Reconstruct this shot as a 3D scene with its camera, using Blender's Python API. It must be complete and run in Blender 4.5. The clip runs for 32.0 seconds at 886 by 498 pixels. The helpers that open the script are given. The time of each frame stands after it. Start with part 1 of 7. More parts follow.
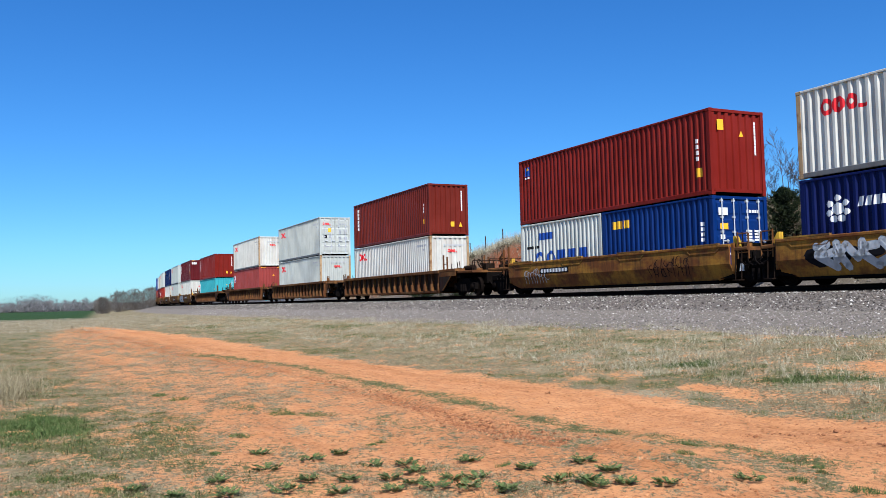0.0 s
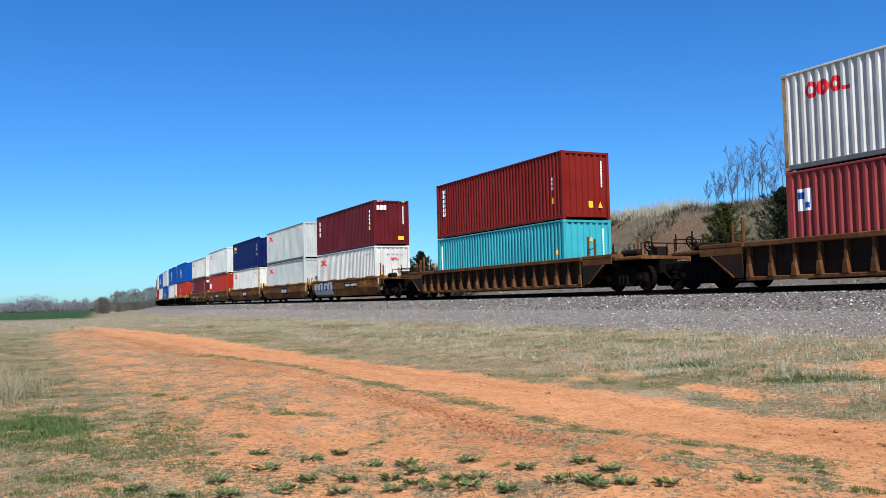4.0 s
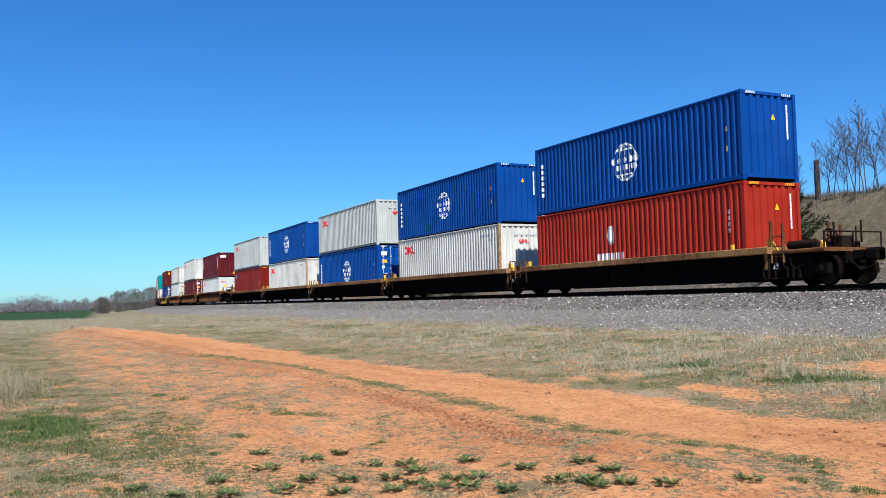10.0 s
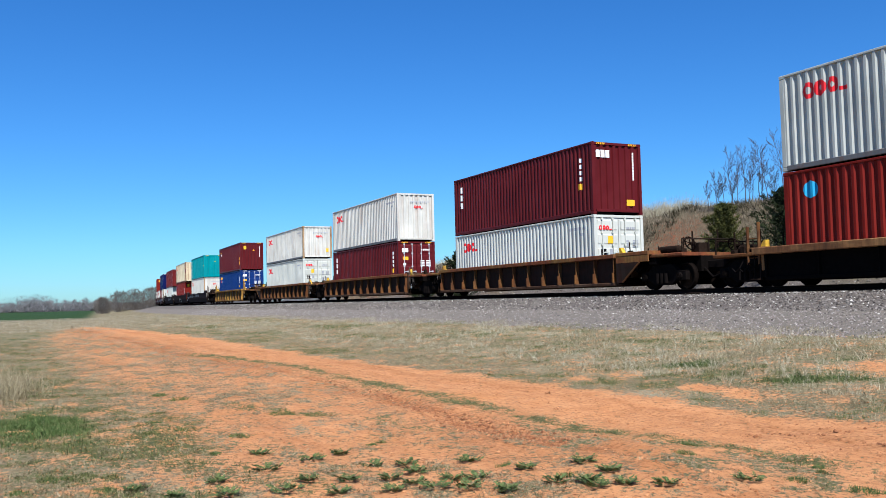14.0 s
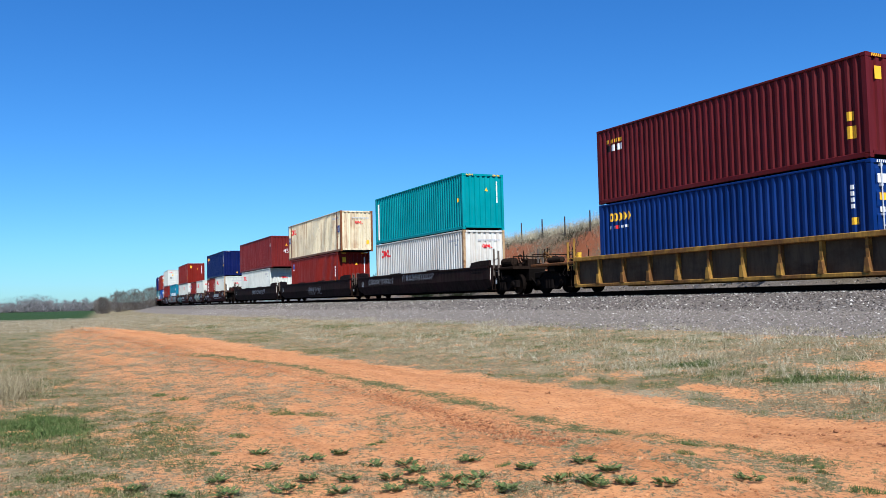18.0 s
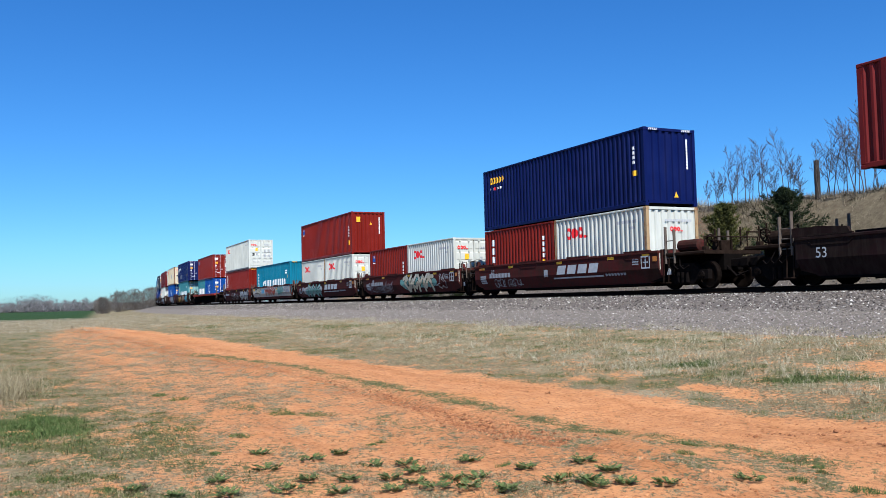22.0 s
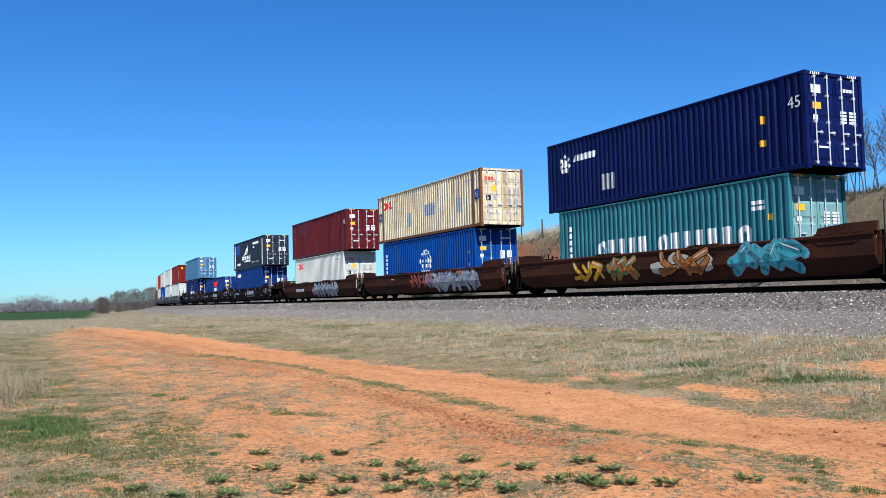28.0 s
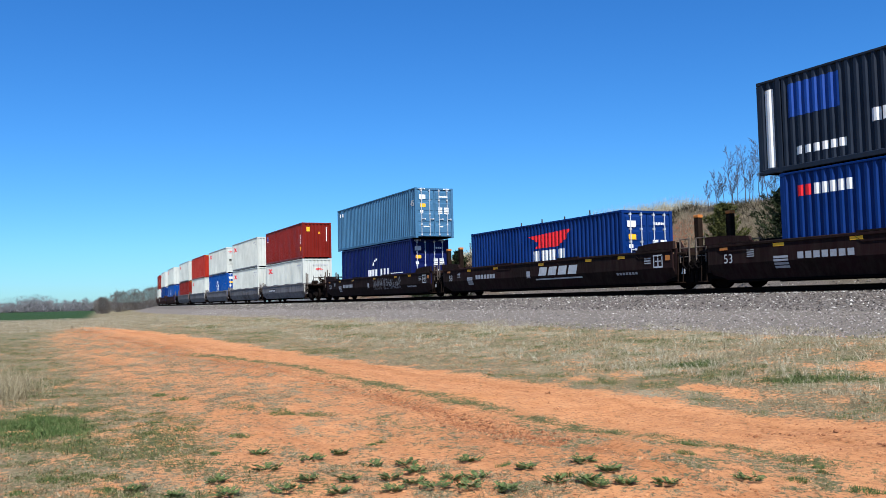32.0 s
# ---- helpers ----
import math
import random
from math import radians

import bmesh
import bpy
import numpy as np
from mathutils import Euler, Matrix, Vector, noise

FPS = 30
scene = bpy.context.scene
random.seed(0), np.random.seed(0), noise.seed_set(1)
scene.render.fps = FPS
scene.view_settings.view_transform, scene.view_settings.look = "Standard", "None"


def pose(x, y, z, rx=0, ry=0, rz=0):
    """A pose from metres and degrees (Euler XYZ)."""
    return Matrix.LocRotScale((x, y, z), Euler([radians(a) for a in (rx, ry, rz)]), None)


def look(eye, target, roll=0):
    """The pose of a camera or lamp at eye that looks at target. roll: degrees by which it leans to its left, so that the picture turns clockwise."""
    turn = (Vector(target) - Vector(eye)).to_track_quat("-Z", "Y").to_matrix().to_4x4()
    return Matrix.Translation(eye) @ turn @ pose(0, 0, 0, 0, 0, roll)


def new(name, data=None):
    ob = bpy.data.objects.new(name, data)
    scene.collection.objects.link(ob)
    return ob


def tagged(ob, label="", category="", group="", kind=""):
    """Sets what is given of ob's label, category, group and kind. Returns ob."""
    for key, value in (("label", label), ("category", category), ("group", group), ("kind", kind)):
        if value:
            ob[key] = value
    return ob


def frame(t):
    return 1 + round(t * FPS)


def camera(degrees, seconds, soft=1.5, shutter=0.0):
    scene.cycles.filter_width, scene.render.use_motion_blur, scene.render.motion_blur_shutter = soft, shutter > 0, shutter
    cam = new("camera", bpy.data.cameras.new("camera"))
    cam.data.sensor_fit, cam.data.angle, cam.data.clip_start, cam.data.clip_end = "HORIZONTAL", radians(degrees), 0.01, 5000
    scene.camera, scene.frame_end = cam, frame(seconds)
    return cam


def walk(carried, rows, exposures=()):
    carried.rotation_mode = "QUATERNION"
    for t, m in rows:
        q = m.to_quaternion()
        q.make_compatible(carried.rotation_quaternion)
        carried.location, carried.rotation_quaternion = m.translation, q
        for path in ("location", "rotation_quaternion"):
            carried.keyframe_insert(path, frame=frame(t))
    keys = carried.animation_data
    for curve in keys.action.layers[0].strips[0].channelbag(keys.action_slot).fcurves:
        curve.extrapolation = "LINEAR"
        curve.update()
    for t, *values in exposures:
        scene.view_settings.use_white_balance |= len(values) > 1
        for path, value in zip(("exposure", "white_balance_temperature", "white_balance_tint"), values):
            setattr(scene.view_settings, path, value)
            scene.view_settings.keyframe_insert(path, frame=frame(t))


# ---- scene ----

# The camera stands on open ground beside a single railway track. X runs along the track in the train's
# direction, Y away from the camera across the track, z = 0 is the dirt under the camera.
EYE = (0.0, 0.0, 1.5)
AIM = (-44.4804, 22.6574, 4.3529)
cam = camera(53.3586, 32.0, soft=0.75)
walk(cam, [(0, look(EYE, AIM, -1.334)), (32, look(EYE, AIM, -1.334))], exposures=[(0, 0.6, 5700, 10), (32, 0.6, 5700, 10)])

# ---------------------------------------------------------------- light
SUN_EL, SUN_AZ = 49.0, 16.0          # height, and degrees from +X towards -Y
sun_from = Vector((math.cos(radians(SUN_EL)) * math.cos(radians(SUN_AZ)),
                   -math.cos(radians(SUN_EL)) * math.sin(radians(SUN_AZ)), math.sin(radians(SUN_EL))))
sun = new("sun", bpy.data.lights.new("sun", "SUN"))
sun.data.energy, sun.data.angle, sun.data.color = 5.3, radians(0.53), (1.0, 0.92, 0.80)
sun.matrix_world = look(sun_from * 100, (0, 0, 0))

world = bpy.data.worlds.new("sky")
scene.world = world
world.use_nodes = True
wn, wl = world.node_tree.nodes, world.node_tree.links
wn.clear()
sky = wn.new("ShaderNodeTexSky")
sky.sky_type, sky.sun_disc = "NISHITA", False
sky.sun_elevation = radians(SUN_EL)
sky.sun_rotation = math.atan2(sun_from.x, sun_from.y)
sky.air_density, sky.dust_density, sky.ozone_density, sky.altitude = 1.0, 0.25, 1.6, 300
bg, wout = wn.new("ShaderNodeBackground"), wn.new("ShaderNodeOutputWorld")
bg.inputs["Strength"].default_value = 0.068
clear = wn.new("ShaderNodeHueSaturation")
clear.inputs["Saturation"].default_value = 1.2
wl.new(sky.outputs[0], clear.inputs["Color"])
tint = wn.new("ShaderNodeMix")
tint.data_type, tint.blend_type = "RGBA", "MULTIPLY"
tint.inputs[0].default_value = 1.0
tint.inputs[7].default_value = (0.50, 0.88, 1.235, 1)
wl.new(clear.outputs[0], tint.inputs[6])
wl.new(tint.outputs[2], bg.inputs["Color"])
wl.new(bg.outputs[0], wout.inputs["Surface"])


# ---------------------------------------------------------------- materials
def tree_of(name):
    m = bpy.data.materials.new(name)
    m.use_nodes = True
    nt = m.node_tree
    bsdf = nt.nodes["Principled BSDF"]
    return m, nt, bsdf


def node(nt, kind, **values):
    n = nt.nodes.new(kind)
    for key, value in values.items():
        n.inputs[key.replace("_", " ")].default_value = value
    return n


def noise_at(nt, scale, detail=4.0, rough=0.6, stretch=(1, 1, 1), coord="Object", seed=None):
    tc = nt.nodes.new("ShaderNodeTexCoord")
    mp = nt.nodes.new("ShaderNodeMapping")
    mp.inputs["Scale"].default_value = stretch
    nt.links.new(tc.outputs[coord], mp.inputs["Vector"])
    if seed:
        info = nt.nodes.new("ShaderNodeObjectInfo")
        mul = nt.nodes.new("ShaderNodeMath")
        mul.operation = "MULTIPLY"
        mul.inputs[1].default_value = seed
        nt.links.new(info.outputs["Random"], mul.inputs[0])
        nt.links.new(mul.outputs[0], mp.inputs["Location"])
    n = node(nt, "ShaderNodeTexNoise", Scale=scale, Detail=detail, Roughness=rough)
    nt.links.new(mp.outputs[0], n.inputs["Vector"])
    return n.outputs["Fac"]


def ramp(nt, fac, a, b):
    r = nt.nodes.new("ShaderNodeMapRange")
    r.inputs["From Min"].default_value, r.inputs["From Max"].default_value = a, b
    nt.links.new(fac, r.inputs["Value"])
    return r.outputs["Result"]


def mix(nt, fac, a, b, blend="MIX"):
    m = nt.nodes.new("ShaderNodeMix")
    m.data_type, m.blend_type = "RGBA", blend
    for sock, v in ((m.inputs[0], fac), (m.inputs[6], a), (m.inputs[7], b)):
        if isinstance(v, bpy.types.NodeSocket):
            nt.links.new(v, sock)
        else:
            sock.default_value = v if not isinstance(v, tuple) else (*v, 1)[:4]
    return m.outputs[2]


def times_of(nt, a, b):
    m = nt.nodes.new("ShaderNodeMath")
    m.operation = "MULTIPLY"
    for sock, v in ((m.inputs[0], a), (m.inputs[1], b)):
        if isinstance(v, (int, float)):
            sock.default_value = v
        else:
            nt.links.new(v, sock)
    return m.outputs[0]


def bump(nt, bsdf, fac, strength, dist):
    b = nt.nodes.new("ShaderNodeBump")
    b.inputs["Strength"].default_value, b.inputs["Distance"].default_value = strength, dist
    nt.links.new(fac, b.inputs["Height"])
    nt.links.new(b.outputs[0], bsdf.inputs["Normal"])


RUST = (0.16, 0.055, 0.02)


def paint(name, colour, rust=0.12, dirt=0.25, rough=0.45, fade=0.12, runs=0.0):
    """Weathered steel paint: sun-faded patches, streaks of dirt running down, specks and patches of rust."""
    m, nt, bsdf = tree_of(name)
    big = noise_at(nt, 0.55, 3, 0.6, seed=57.0)
    streak = noise_at(nt, 2.2, 4, 0.65, (2.6, 2.6, 0.22), seed=31.0)
    spots = noise_at(nt, 4.5, 6, 0.72, (1, 1, 0.6), seed=83.0)
    faded = tuple(min(1, c * (1 + fade) + 0.004) for c in colour)
    deep = tuple(c * (1 - fade * 1.3) for c in colour)
    c = mix(nt, ramp(nt, big, 0.3, 0.7), deep, faded)
    c = mix(nt, times_of(nt, ramp(nt, streak, 0.48, 0.78), dirt), c, tuple(0.42 * v + 0.008 for v in colour))
    c = mix(nt, times_of(nt, ramp(nt, spots, 0.70 - rust * 0.5, 0.80 - rust * 0.4), min(1, 0.45 + rust)), c, RUST)
    if runs:
        # long runs of rust from the top rail and the fold edges
        run = noise_at(nt, 1.7, 5, 0.7, (3.2, 3.2, 0.10), seed=47.0)
        broken = noise_at(nt, 0.8, 4, 0.6, (0.7, 0.7, 0.8), seed=61.0)
        c = mix(nt, times_of(nt, times_of(nt, ramp(nt, run, 0.47, 0.60), ramp(nt, broken, 0.30, 0.58)), runs), c, (0.24, 0.095, 0.035))
    nt.links.new(c, bsdf.inputs["Base Color"])
    r = mix(nt, ramp(nt, streak, 0.35, 0.8), (rough - 0.08,) * 3, (rough + 0.3,) * 3)
    nt.links.new(r, bsdf.inputs["Roughness"])
    bsdf.inputs["Specular IOR Level"].default_value = 0.12
    bump(nt, bsdf, noise_at(nt, 9.0, 3, 0.6), 0.15, 0.006)
    return m


def plain(name, colour, rough=0.6, metal=0.0, vary=0.25, scale=6.0):
    m, nt, bsdf = tree_of(name)
    n = noise_at(nt, scale, 4, 0.65, seed=19.0)
    nt.links.new(mix(nt, ramp(nt, n, 0.25, 0.75), tuple(c * (1 - vary) for c in colour),
                     tuple(min(1, c * (1 + vary)) for c in colour)), bsdf.inputs["Base Color"])
    bsdf.inputs["Roughness"].default_value, bsdf.inputs["Metallic"].default_value = rough, metal
    bsdf.inputs["Specular IOR Level"].default_value = 0.0 if max(colour) < 0.06 else 0.3
    return m


def worn_steel(name, colour, rust_colour, amount):
    """Old car-body paint: broad rust fields, dark grime streaks, scuffed edges."""
    m, nt, bsdf = tree_of(name)
    big = noise_at(nt, 0.7, 6, 0.7, (0.6, 1, 1.2), seed=41.0)
    streak = noise_at(nt, 2.4, 5, 0.7, (2.2, 2.2, 0.3), seed=23.0)
    fine = noise_at(nt, 11.0, 5, 0.7, seed=7.0)
    c = mix(nt, ramp(nt, big, 0.62 - amount * 0.4, 0.72 - amount * 0.3), colour, rust_colour)
    c = mix(nt, times_of(nt, ramp(nt, streak, 0.42, 0.75), 0.75), c, (0.03, 0.022, 0.017))
    c = mix(nt, times_of(nt, ramp(nt, fine, 0.55, 0.75), 0.4), c, tuple(v * 0.5 for v in rust_colour))
    nt.links.new(c, bsdf.inputs["Base Color"])
    bsdf.inputs["Roughness"].default_value = 0.88
    bsdf.inputs["Specular IOR Level"].default_value = 0.08
    bump(nt, bsdf, fine, 0.25, 0.008)
    return m


M = {
    "white": paint("white_container_paint", (0.50, 0.51, 0.455), 0.04, 0.25),
    "grey_white": paint("grey_white_container_paint", (0.41, 0.425, 0.385), 0.05, 0.3),
    "white_rusty": paint("stained_white_container_paint", (0.56, 0.55, 0.49), 0.12, 0.35, runs=0.3),
    "cream": paint("yellowed_cream_paint", (0.66, 0.575, 0.385), 0.22, 0.4, runs=0.65),
    "red": paint("brick_red_container_paint", (0.155, 0.009, 0.004), 0.05, 0.25),
    "dark_red": paint("dark_red_container_paint", (0.086, 0.006, 0.0078), 0.05, 0.25),
    "orange_red": paint("orange_red_container_paint", (0.29, 0.019, 0.007), 0.05, 0.2),
    "brown_red": paint("brown_red_container_paint", (0.128, 0.014, 0.007), 0.08, 0.3),
    "faded_red": paint("sun_faded_red_container_paint", (0.24, 0.040, 0.034), 0.06, 0.3),
    "grey_rail": paint("grey_rail_paint", (0.13, 0.13, 0.13), 0.3, 0.5),
    "maroon": paint("deep_maroon_container_paint", (0.125, 0.011, 0.010), 0.06, 0.3),
    "navy": paint("navy_container_paint", (0.0012, 0.0055, 0.060), 0.04, 0.25),
    "blue": paint("bright_blue_container_paint", (0.003, 0.047, 0.225), 0.05, 0.25),
    "mid_blue": paint("medium_blue_container_paint", (0.002, 0.022, 0.125), 0.05, 0.25),
    "steel_blue": paint("faded_steel_blue_paint", (0.055, 0.14, 0.24), 0.08, 0.35),
    "teal": paint("sea_green_container_paint", (0.008, 0.225, 0.245), 0.08, 0.25),
    "faded_teal": paint("faded_teal_container_paint", (0.035, 0.155, 0.18), 0.08, 0.4),
    "pale_mint": paint("pale_mint_door_paint", (0.16, 0.30, 0.29), 0.08, 0.4),
    "teal_blue": paint("teal_blue_container_paint", (0.010, 0.145, 0.225), 0.06, 0.35),
    "cyan": paint("turquoise_container_paint", (0.05, 0.31, 0.34), 0.05, 0.25),
    "charcoal": paint("charcoal_blue_container_paint", (0.014, 0.020, 0.033), 0.05, 0.3),
    "rust_edge": paint("rusted_frame_paint", (0.36, 0.245, 0.13), 0.4, 0.5),
    "rust_dark": paint("deep_rust_frame_paint", (0.17, 0.075, 0.03), 0.5, 0.5),
    "patch": paint("blue_grey_repair_paint", (0.27, 0.32, 0.38), 0.05, 0.3),
    # underframe steel kept near black: the cars' shade is put into its colour
    "under": plain("shaded_underframe_steel", (0.006, 0.005, 0.0045), 0.9),
    "galv": plain("galvanised_bar", (0.55, 0.56, 0.57), 0.45, 0.3),
    "mark_white": plain("white_marking", (0.68, 0.68, 0.66), 0.6, vary=0.06),
    "mark_red": plain("red_marking", (0.62, 0.012, 0.018), 0.55, vary=0.08),
    "mark_yellow": plain("yellow_marking", (0.80, 0.42, 0.015), 0.55, vary=0.1),
    "mark_black": plain("black_marking", (0.012, 0.012, 0.014), 0.6, vary=0.1),
    "mark_blue": plain("blue_marking", (0.01, 0.05, 0.26), 0.55, vary=0.1),
    "mark_lblue": plain("light_blue_marking", (0.03, 0.32, 0.55), 0.55, vary=0.1),
    "mark_grey": plain("grey_marking", (0.30, 0.31, 0.33), 0.6, vary=0.2),
    "mark_faint": plain("faint_grey_marking", (0.40, 0.41, 0.42), 0.6, vary=0.1),
    "mark_cyan": plain("cyan_spray_paint", (0.08, 0.40, 0.44), 0.6, vary=0.2),
    "mark_silver": plain("silver_spray_paint", (0.42, 0.43, 0.44), 0.5, vary=0.2),
    "mark_green": plain("green_spray_paint", (0.16, 0.30, 0.09), 0.6, vary=0.25),
    "mark_pink": plain("pink_spray_paint", (0.5, 0.2, 0.24), 0.6, vary=0.2),
    "mark_mint": plain("mint_spray_paint", (0.13, 0.30, 0.27), 0.6, vary=0.25),
    "mark_buff": plain("buff_spray_paint", (0.52, 0.47, 0.34), 0.6, vary=0.2),
    "mark_brick": plain("brick_red_spray_paint", (0.40, 0.095, 0.06), 0.6, vary=0.2),
    "mark_sky": plain("sky_blue_spray_paint", (0.10, 0.27, 0.42), 0.6, vary=0.2),
    "mark_haze": plain("grey_blue_spray_paint", (0.22, 0.24, 0.33), 0.6, vary=0.25),
    "mark_orange": plain("orange_spray_paint", (0.45, 0.16, 0.03), 0.6, vary=0.25),
    "mural": plain("grey_beige_mural_ground", (0.42, 0.385, 0.34), 0.7, vary=0.35, scale=1.6),
    "guide_yellow": worn_steel("worn_guide_yellow", (0.66, 0.40, 0.04), (0.36, 0.19, 0.04), 0.3),
    "pale_post": plain("dusty_handrail_steel", (0.10, 0.078, 0.06), 0.8, vary=0.3),
    "fitting": plain("dark_rusted_fittings", (0.018, 0.012, 0.009), 0.85, vary=0.4),
    "car_rust": worn_steel("rusted_brown_car_steel", (0.19, 0.088, 0.028), (0.105, 0.040, 0.014), 0.6),
    # sill webs: side colours darkened, with the recess's shade put in
    "web_brown": worn_steel("shaded_rust_web", (0.034, 0.018, 0.010), (0.02, 0.010, 0.006), 0.5),
    "web_tan": worn_steel("dull_tan_web", (0.09, 0.066, 0.042), (0.06, 0.04, 0.025), 0.4),
    "car_yellow": worn_steel("rusted_yellow_car_paint", (0.34, 0.165, 0.025), (0.16, 0.058, 0.018), 0.6),
    "car_gold": worn_steel("worn_yellow_car_paint", (0.36, 0.20, 0.04), (0.16, 0.075, 0.025), 0.5),
    "car_maroon": worn_steel("maroon_car_paint", (0.066, 0.013, 0.012), (0.034, 0.012, 0.009), 0.3),
    "car_dark": worn_steel("blackened_maroon_car_paint", (0.017, 0.0065, 0.007), (0.011, 0.006, 0.005), 0.5),
    "car_brown": worn_steel("oxide_brown_car_paint", (0.078, 0.024, 0.011), (0.042, 0.015, 0.008), 0.5),
    "car_soot": worn_steel("sooty_brown_car_steel", (0.10, 0.058, 0.034), (0.062, 0.030, 0.016), 0.5),
    "ochre_chord": worn_steel("ochre_and_rust_chord", (0.22, 0.118, 0.036), (0.17, 0.052, 0.022), 0.6),
    # web of the sooty cars, its colour lowered for shade in the recess
    "web_soot_shade": worn_steel("shaded_sooty_web", (0.017, 0.0105, 0.0075), (0.03, 0.012, 0.008), 0.4),
    "car_red": worn_steel("bright_oxide_red_car_paint", (0.30, 0.035, 0.02), (0.12, 0.03, 0.02), 0.25),
    "car_grey": worn_steel("grey_brown_car_paint", (0.20, 0.19, 0.188), (0.13, 0.115, 0.105), 0.3),
    # greasy steel, darkened further for the shade beneath the cars
    "truck": plain("greasy_shaded_steel", (0.008, 0.0065, 0.006), 0.85),
    "tan": worn_steel("tan_rust_chord", (0.30, 0.155, 0.06), (0.16, 0.07, 0.03), 0.4),
    # wheel colour also carries the shade under the cars
    "wheel": plain("worn_shaded_wheel_steel", (0.008, 0.006, 0.005), 0.85),
    "rail": plain("railhead_steel", (0.014, 0.010, 0.008), 0.8),
    "tie": plain("creosoted_wood", (0.022, 0.016, 0.013), 0.9),
    "post": plain("weathered_post_wood", (0.055, 0.046, 0.04), 0.9, vary=0.4, scale=3.0),
    "bark": plain("grey_brown_bark", (0.075, 0.062, 0.056), 0.9, vary=0.3),
}


# ---------------------------------------------------------------- building helpers
class Build:
    """Collects faces for one mesh."""

    def __init__(self):
        self.v, self.f = [], []

    def face(self, *pts):
        n = len(self.v)
        self.v.extend(pts)
        self.f.append(tuple(range(n, n + len(pts))))

    def box(self, x0, y0, z0, x1, y1, z1, cut=0.0):
        c = min(cut, (x1 - x0) / 3, (y1 - y0) / 3, (z1 - z0) / 3)
        n = len(self.v)
        if c <= 0:
            self.v += [(x, y, z) for x in (x0, x1) for y in (y0, y1) for z in (z0, z1)]
            self.f += [tuple(n + i for i in q) for q in
                       ((0, 1, 3, 2), (4, 6, 7, 5), (0, 4, 5, 1), (2, 3, 7, 6), (0, 2, 6, 4), (1, 5, 7, 3))]
            return
        # box with its long vertical and lengthwise edges chamfered
        ring = [(y0 + c, z0), (y1 - c, z0), (y1, z0 + c), (y1, z1 - c), (y1 - c, z1), (y0 + c, z1), (y0, z1 - c), (y0, z0 + c)]
        self.v += [(x0, y, z) for y, z in ring] + [(x1, y, z) for y, z in ring]
        self.f += [tuple(n + i for i in range(8))[::-1], tuple(n + 8 + i for i in range(8))]
        self.f += [(n + i, n + (i + 1) % 8, n + 8 + (i + 1) % 8, n + 8 + i) for i in range(8)]

    def rod(self, a, b, r0, r1=None, sides=6, caps=True):
        a, b = Vector(a), Vector(b)
        r1 = r0 if r1 is None else r1
        d = (b - a).normalized()
        u = d.orthogonal().normalized()
        w = d.cross(u)
        n = len(self.v)
        for p, r in ((a, r0), (b, r1)):
            for i in range(sides):
                t = 2 * math.pi * i / sides
                self.v.append(tuple(p + (u * math.cos(t) + w * math.sin(t)) * r))
        self.f += [(n + i, n + (i + 1) % sides, n + sides + (i + 1) % sides, n + sides + i) for i in range(sides)]
        if caps:
            self.f += [tuple(n + i for i in range(sides))[::-1], tuple(n + sides + i for i in range(sides))]

    def prism(self, outline, y0, y1):
        """An outline in x, z carried from y0 to y1."""
        n, k = len(self.v), len(outline)
        self.v += [(x, y0, z) for x, z in outline] + [(x, y1, z) for x, z in outline]
        self.f += [tuple(n + i for i in range(k)), tuple(n + k + i for i in range(k))[::-1]]
        self.f += [(n + (i + 1) % k, n + i, n + k + i, n + k + (i + 1) % k) for i in range(k)]

    def mesh(self, name, smooth=False):
        me = bpy.data.meshes.new(name)
        me.from_pydata(self.v, [], self.f)
        if smooth:
            me.polygons.foreach_set("use_smooth", [True] * len(me.polygons))
        me.update()
        return me


def part(name, data, material, parent, label="", at=None):
    """Links mesh data (or a Build) as one object under a thing or a part. Alike parts share their data."""
    if isinstance(data, Build):
        data = data.mesh(name)
    if not data.materials:
        data.materials.append(None)
    ob = new(name, data)
    ob.material_slots[0].link = "OBJECT"
    ob.material_slots[0].material = material
    ob.parent = parent
    if at:
        ob.location = at
    if label:
        ob["label"] = label
    if name in ("marking", "hazard_stripe", "sprig"):
        ob["kind"] = "stuff"
    return ob


CACHE = {}


def cached(key, make):
    if key not in CACHE:
        CACHE[key] = make()
    return CACHE[key]


def one_box(name, *dims, cut=0.0):
    def make():
        b = Build()
        b.box(*dims, cut=cut)
        return b.mesh(name)
    return cached((name, dims, cut), make)


# ---------------------------------------------------------------- the track's line
HALF = 1.219                     # half a container's width
FACE_Y = 20.879                  # the train's near face abreast of the camera
START = 103.70
_d = np.arange(0, 1500.0)
_k = -1.2238e-4 + 3.57772e-6 * np.minimum(_d, 400)
_h = np.concatenate([[0], np.cumsum(_k)[:-1]])
_x = START - np.concatenate([[0], np.cumsum(np.cos(_h))[:-1]])
_y = FACE_Y + np.concatenate([[0], np.cumsum(np.sin(_h))[:-1]])


def track(s, off=0.0):
    """Place and heading at s metres along the track, off metres beyond the train's near face."""
    d = START - s
    if d <= 0:
        return s, FACE_Y + off, 0.0
    h = float(np.interp(d, _d, _h))
    return (float(np.interp(d, _d, _x)) + off * math.sin(h), float(np.interp(d, _d, _y)) + off * math.cos(h), h)


RAIL_Z = 1.67                    # top of rail
BED_Z = 1.46                     # top of the ballast


def travelled(t):
    return 19.2396 * t - 0.5 * 0.0123015 * t * t


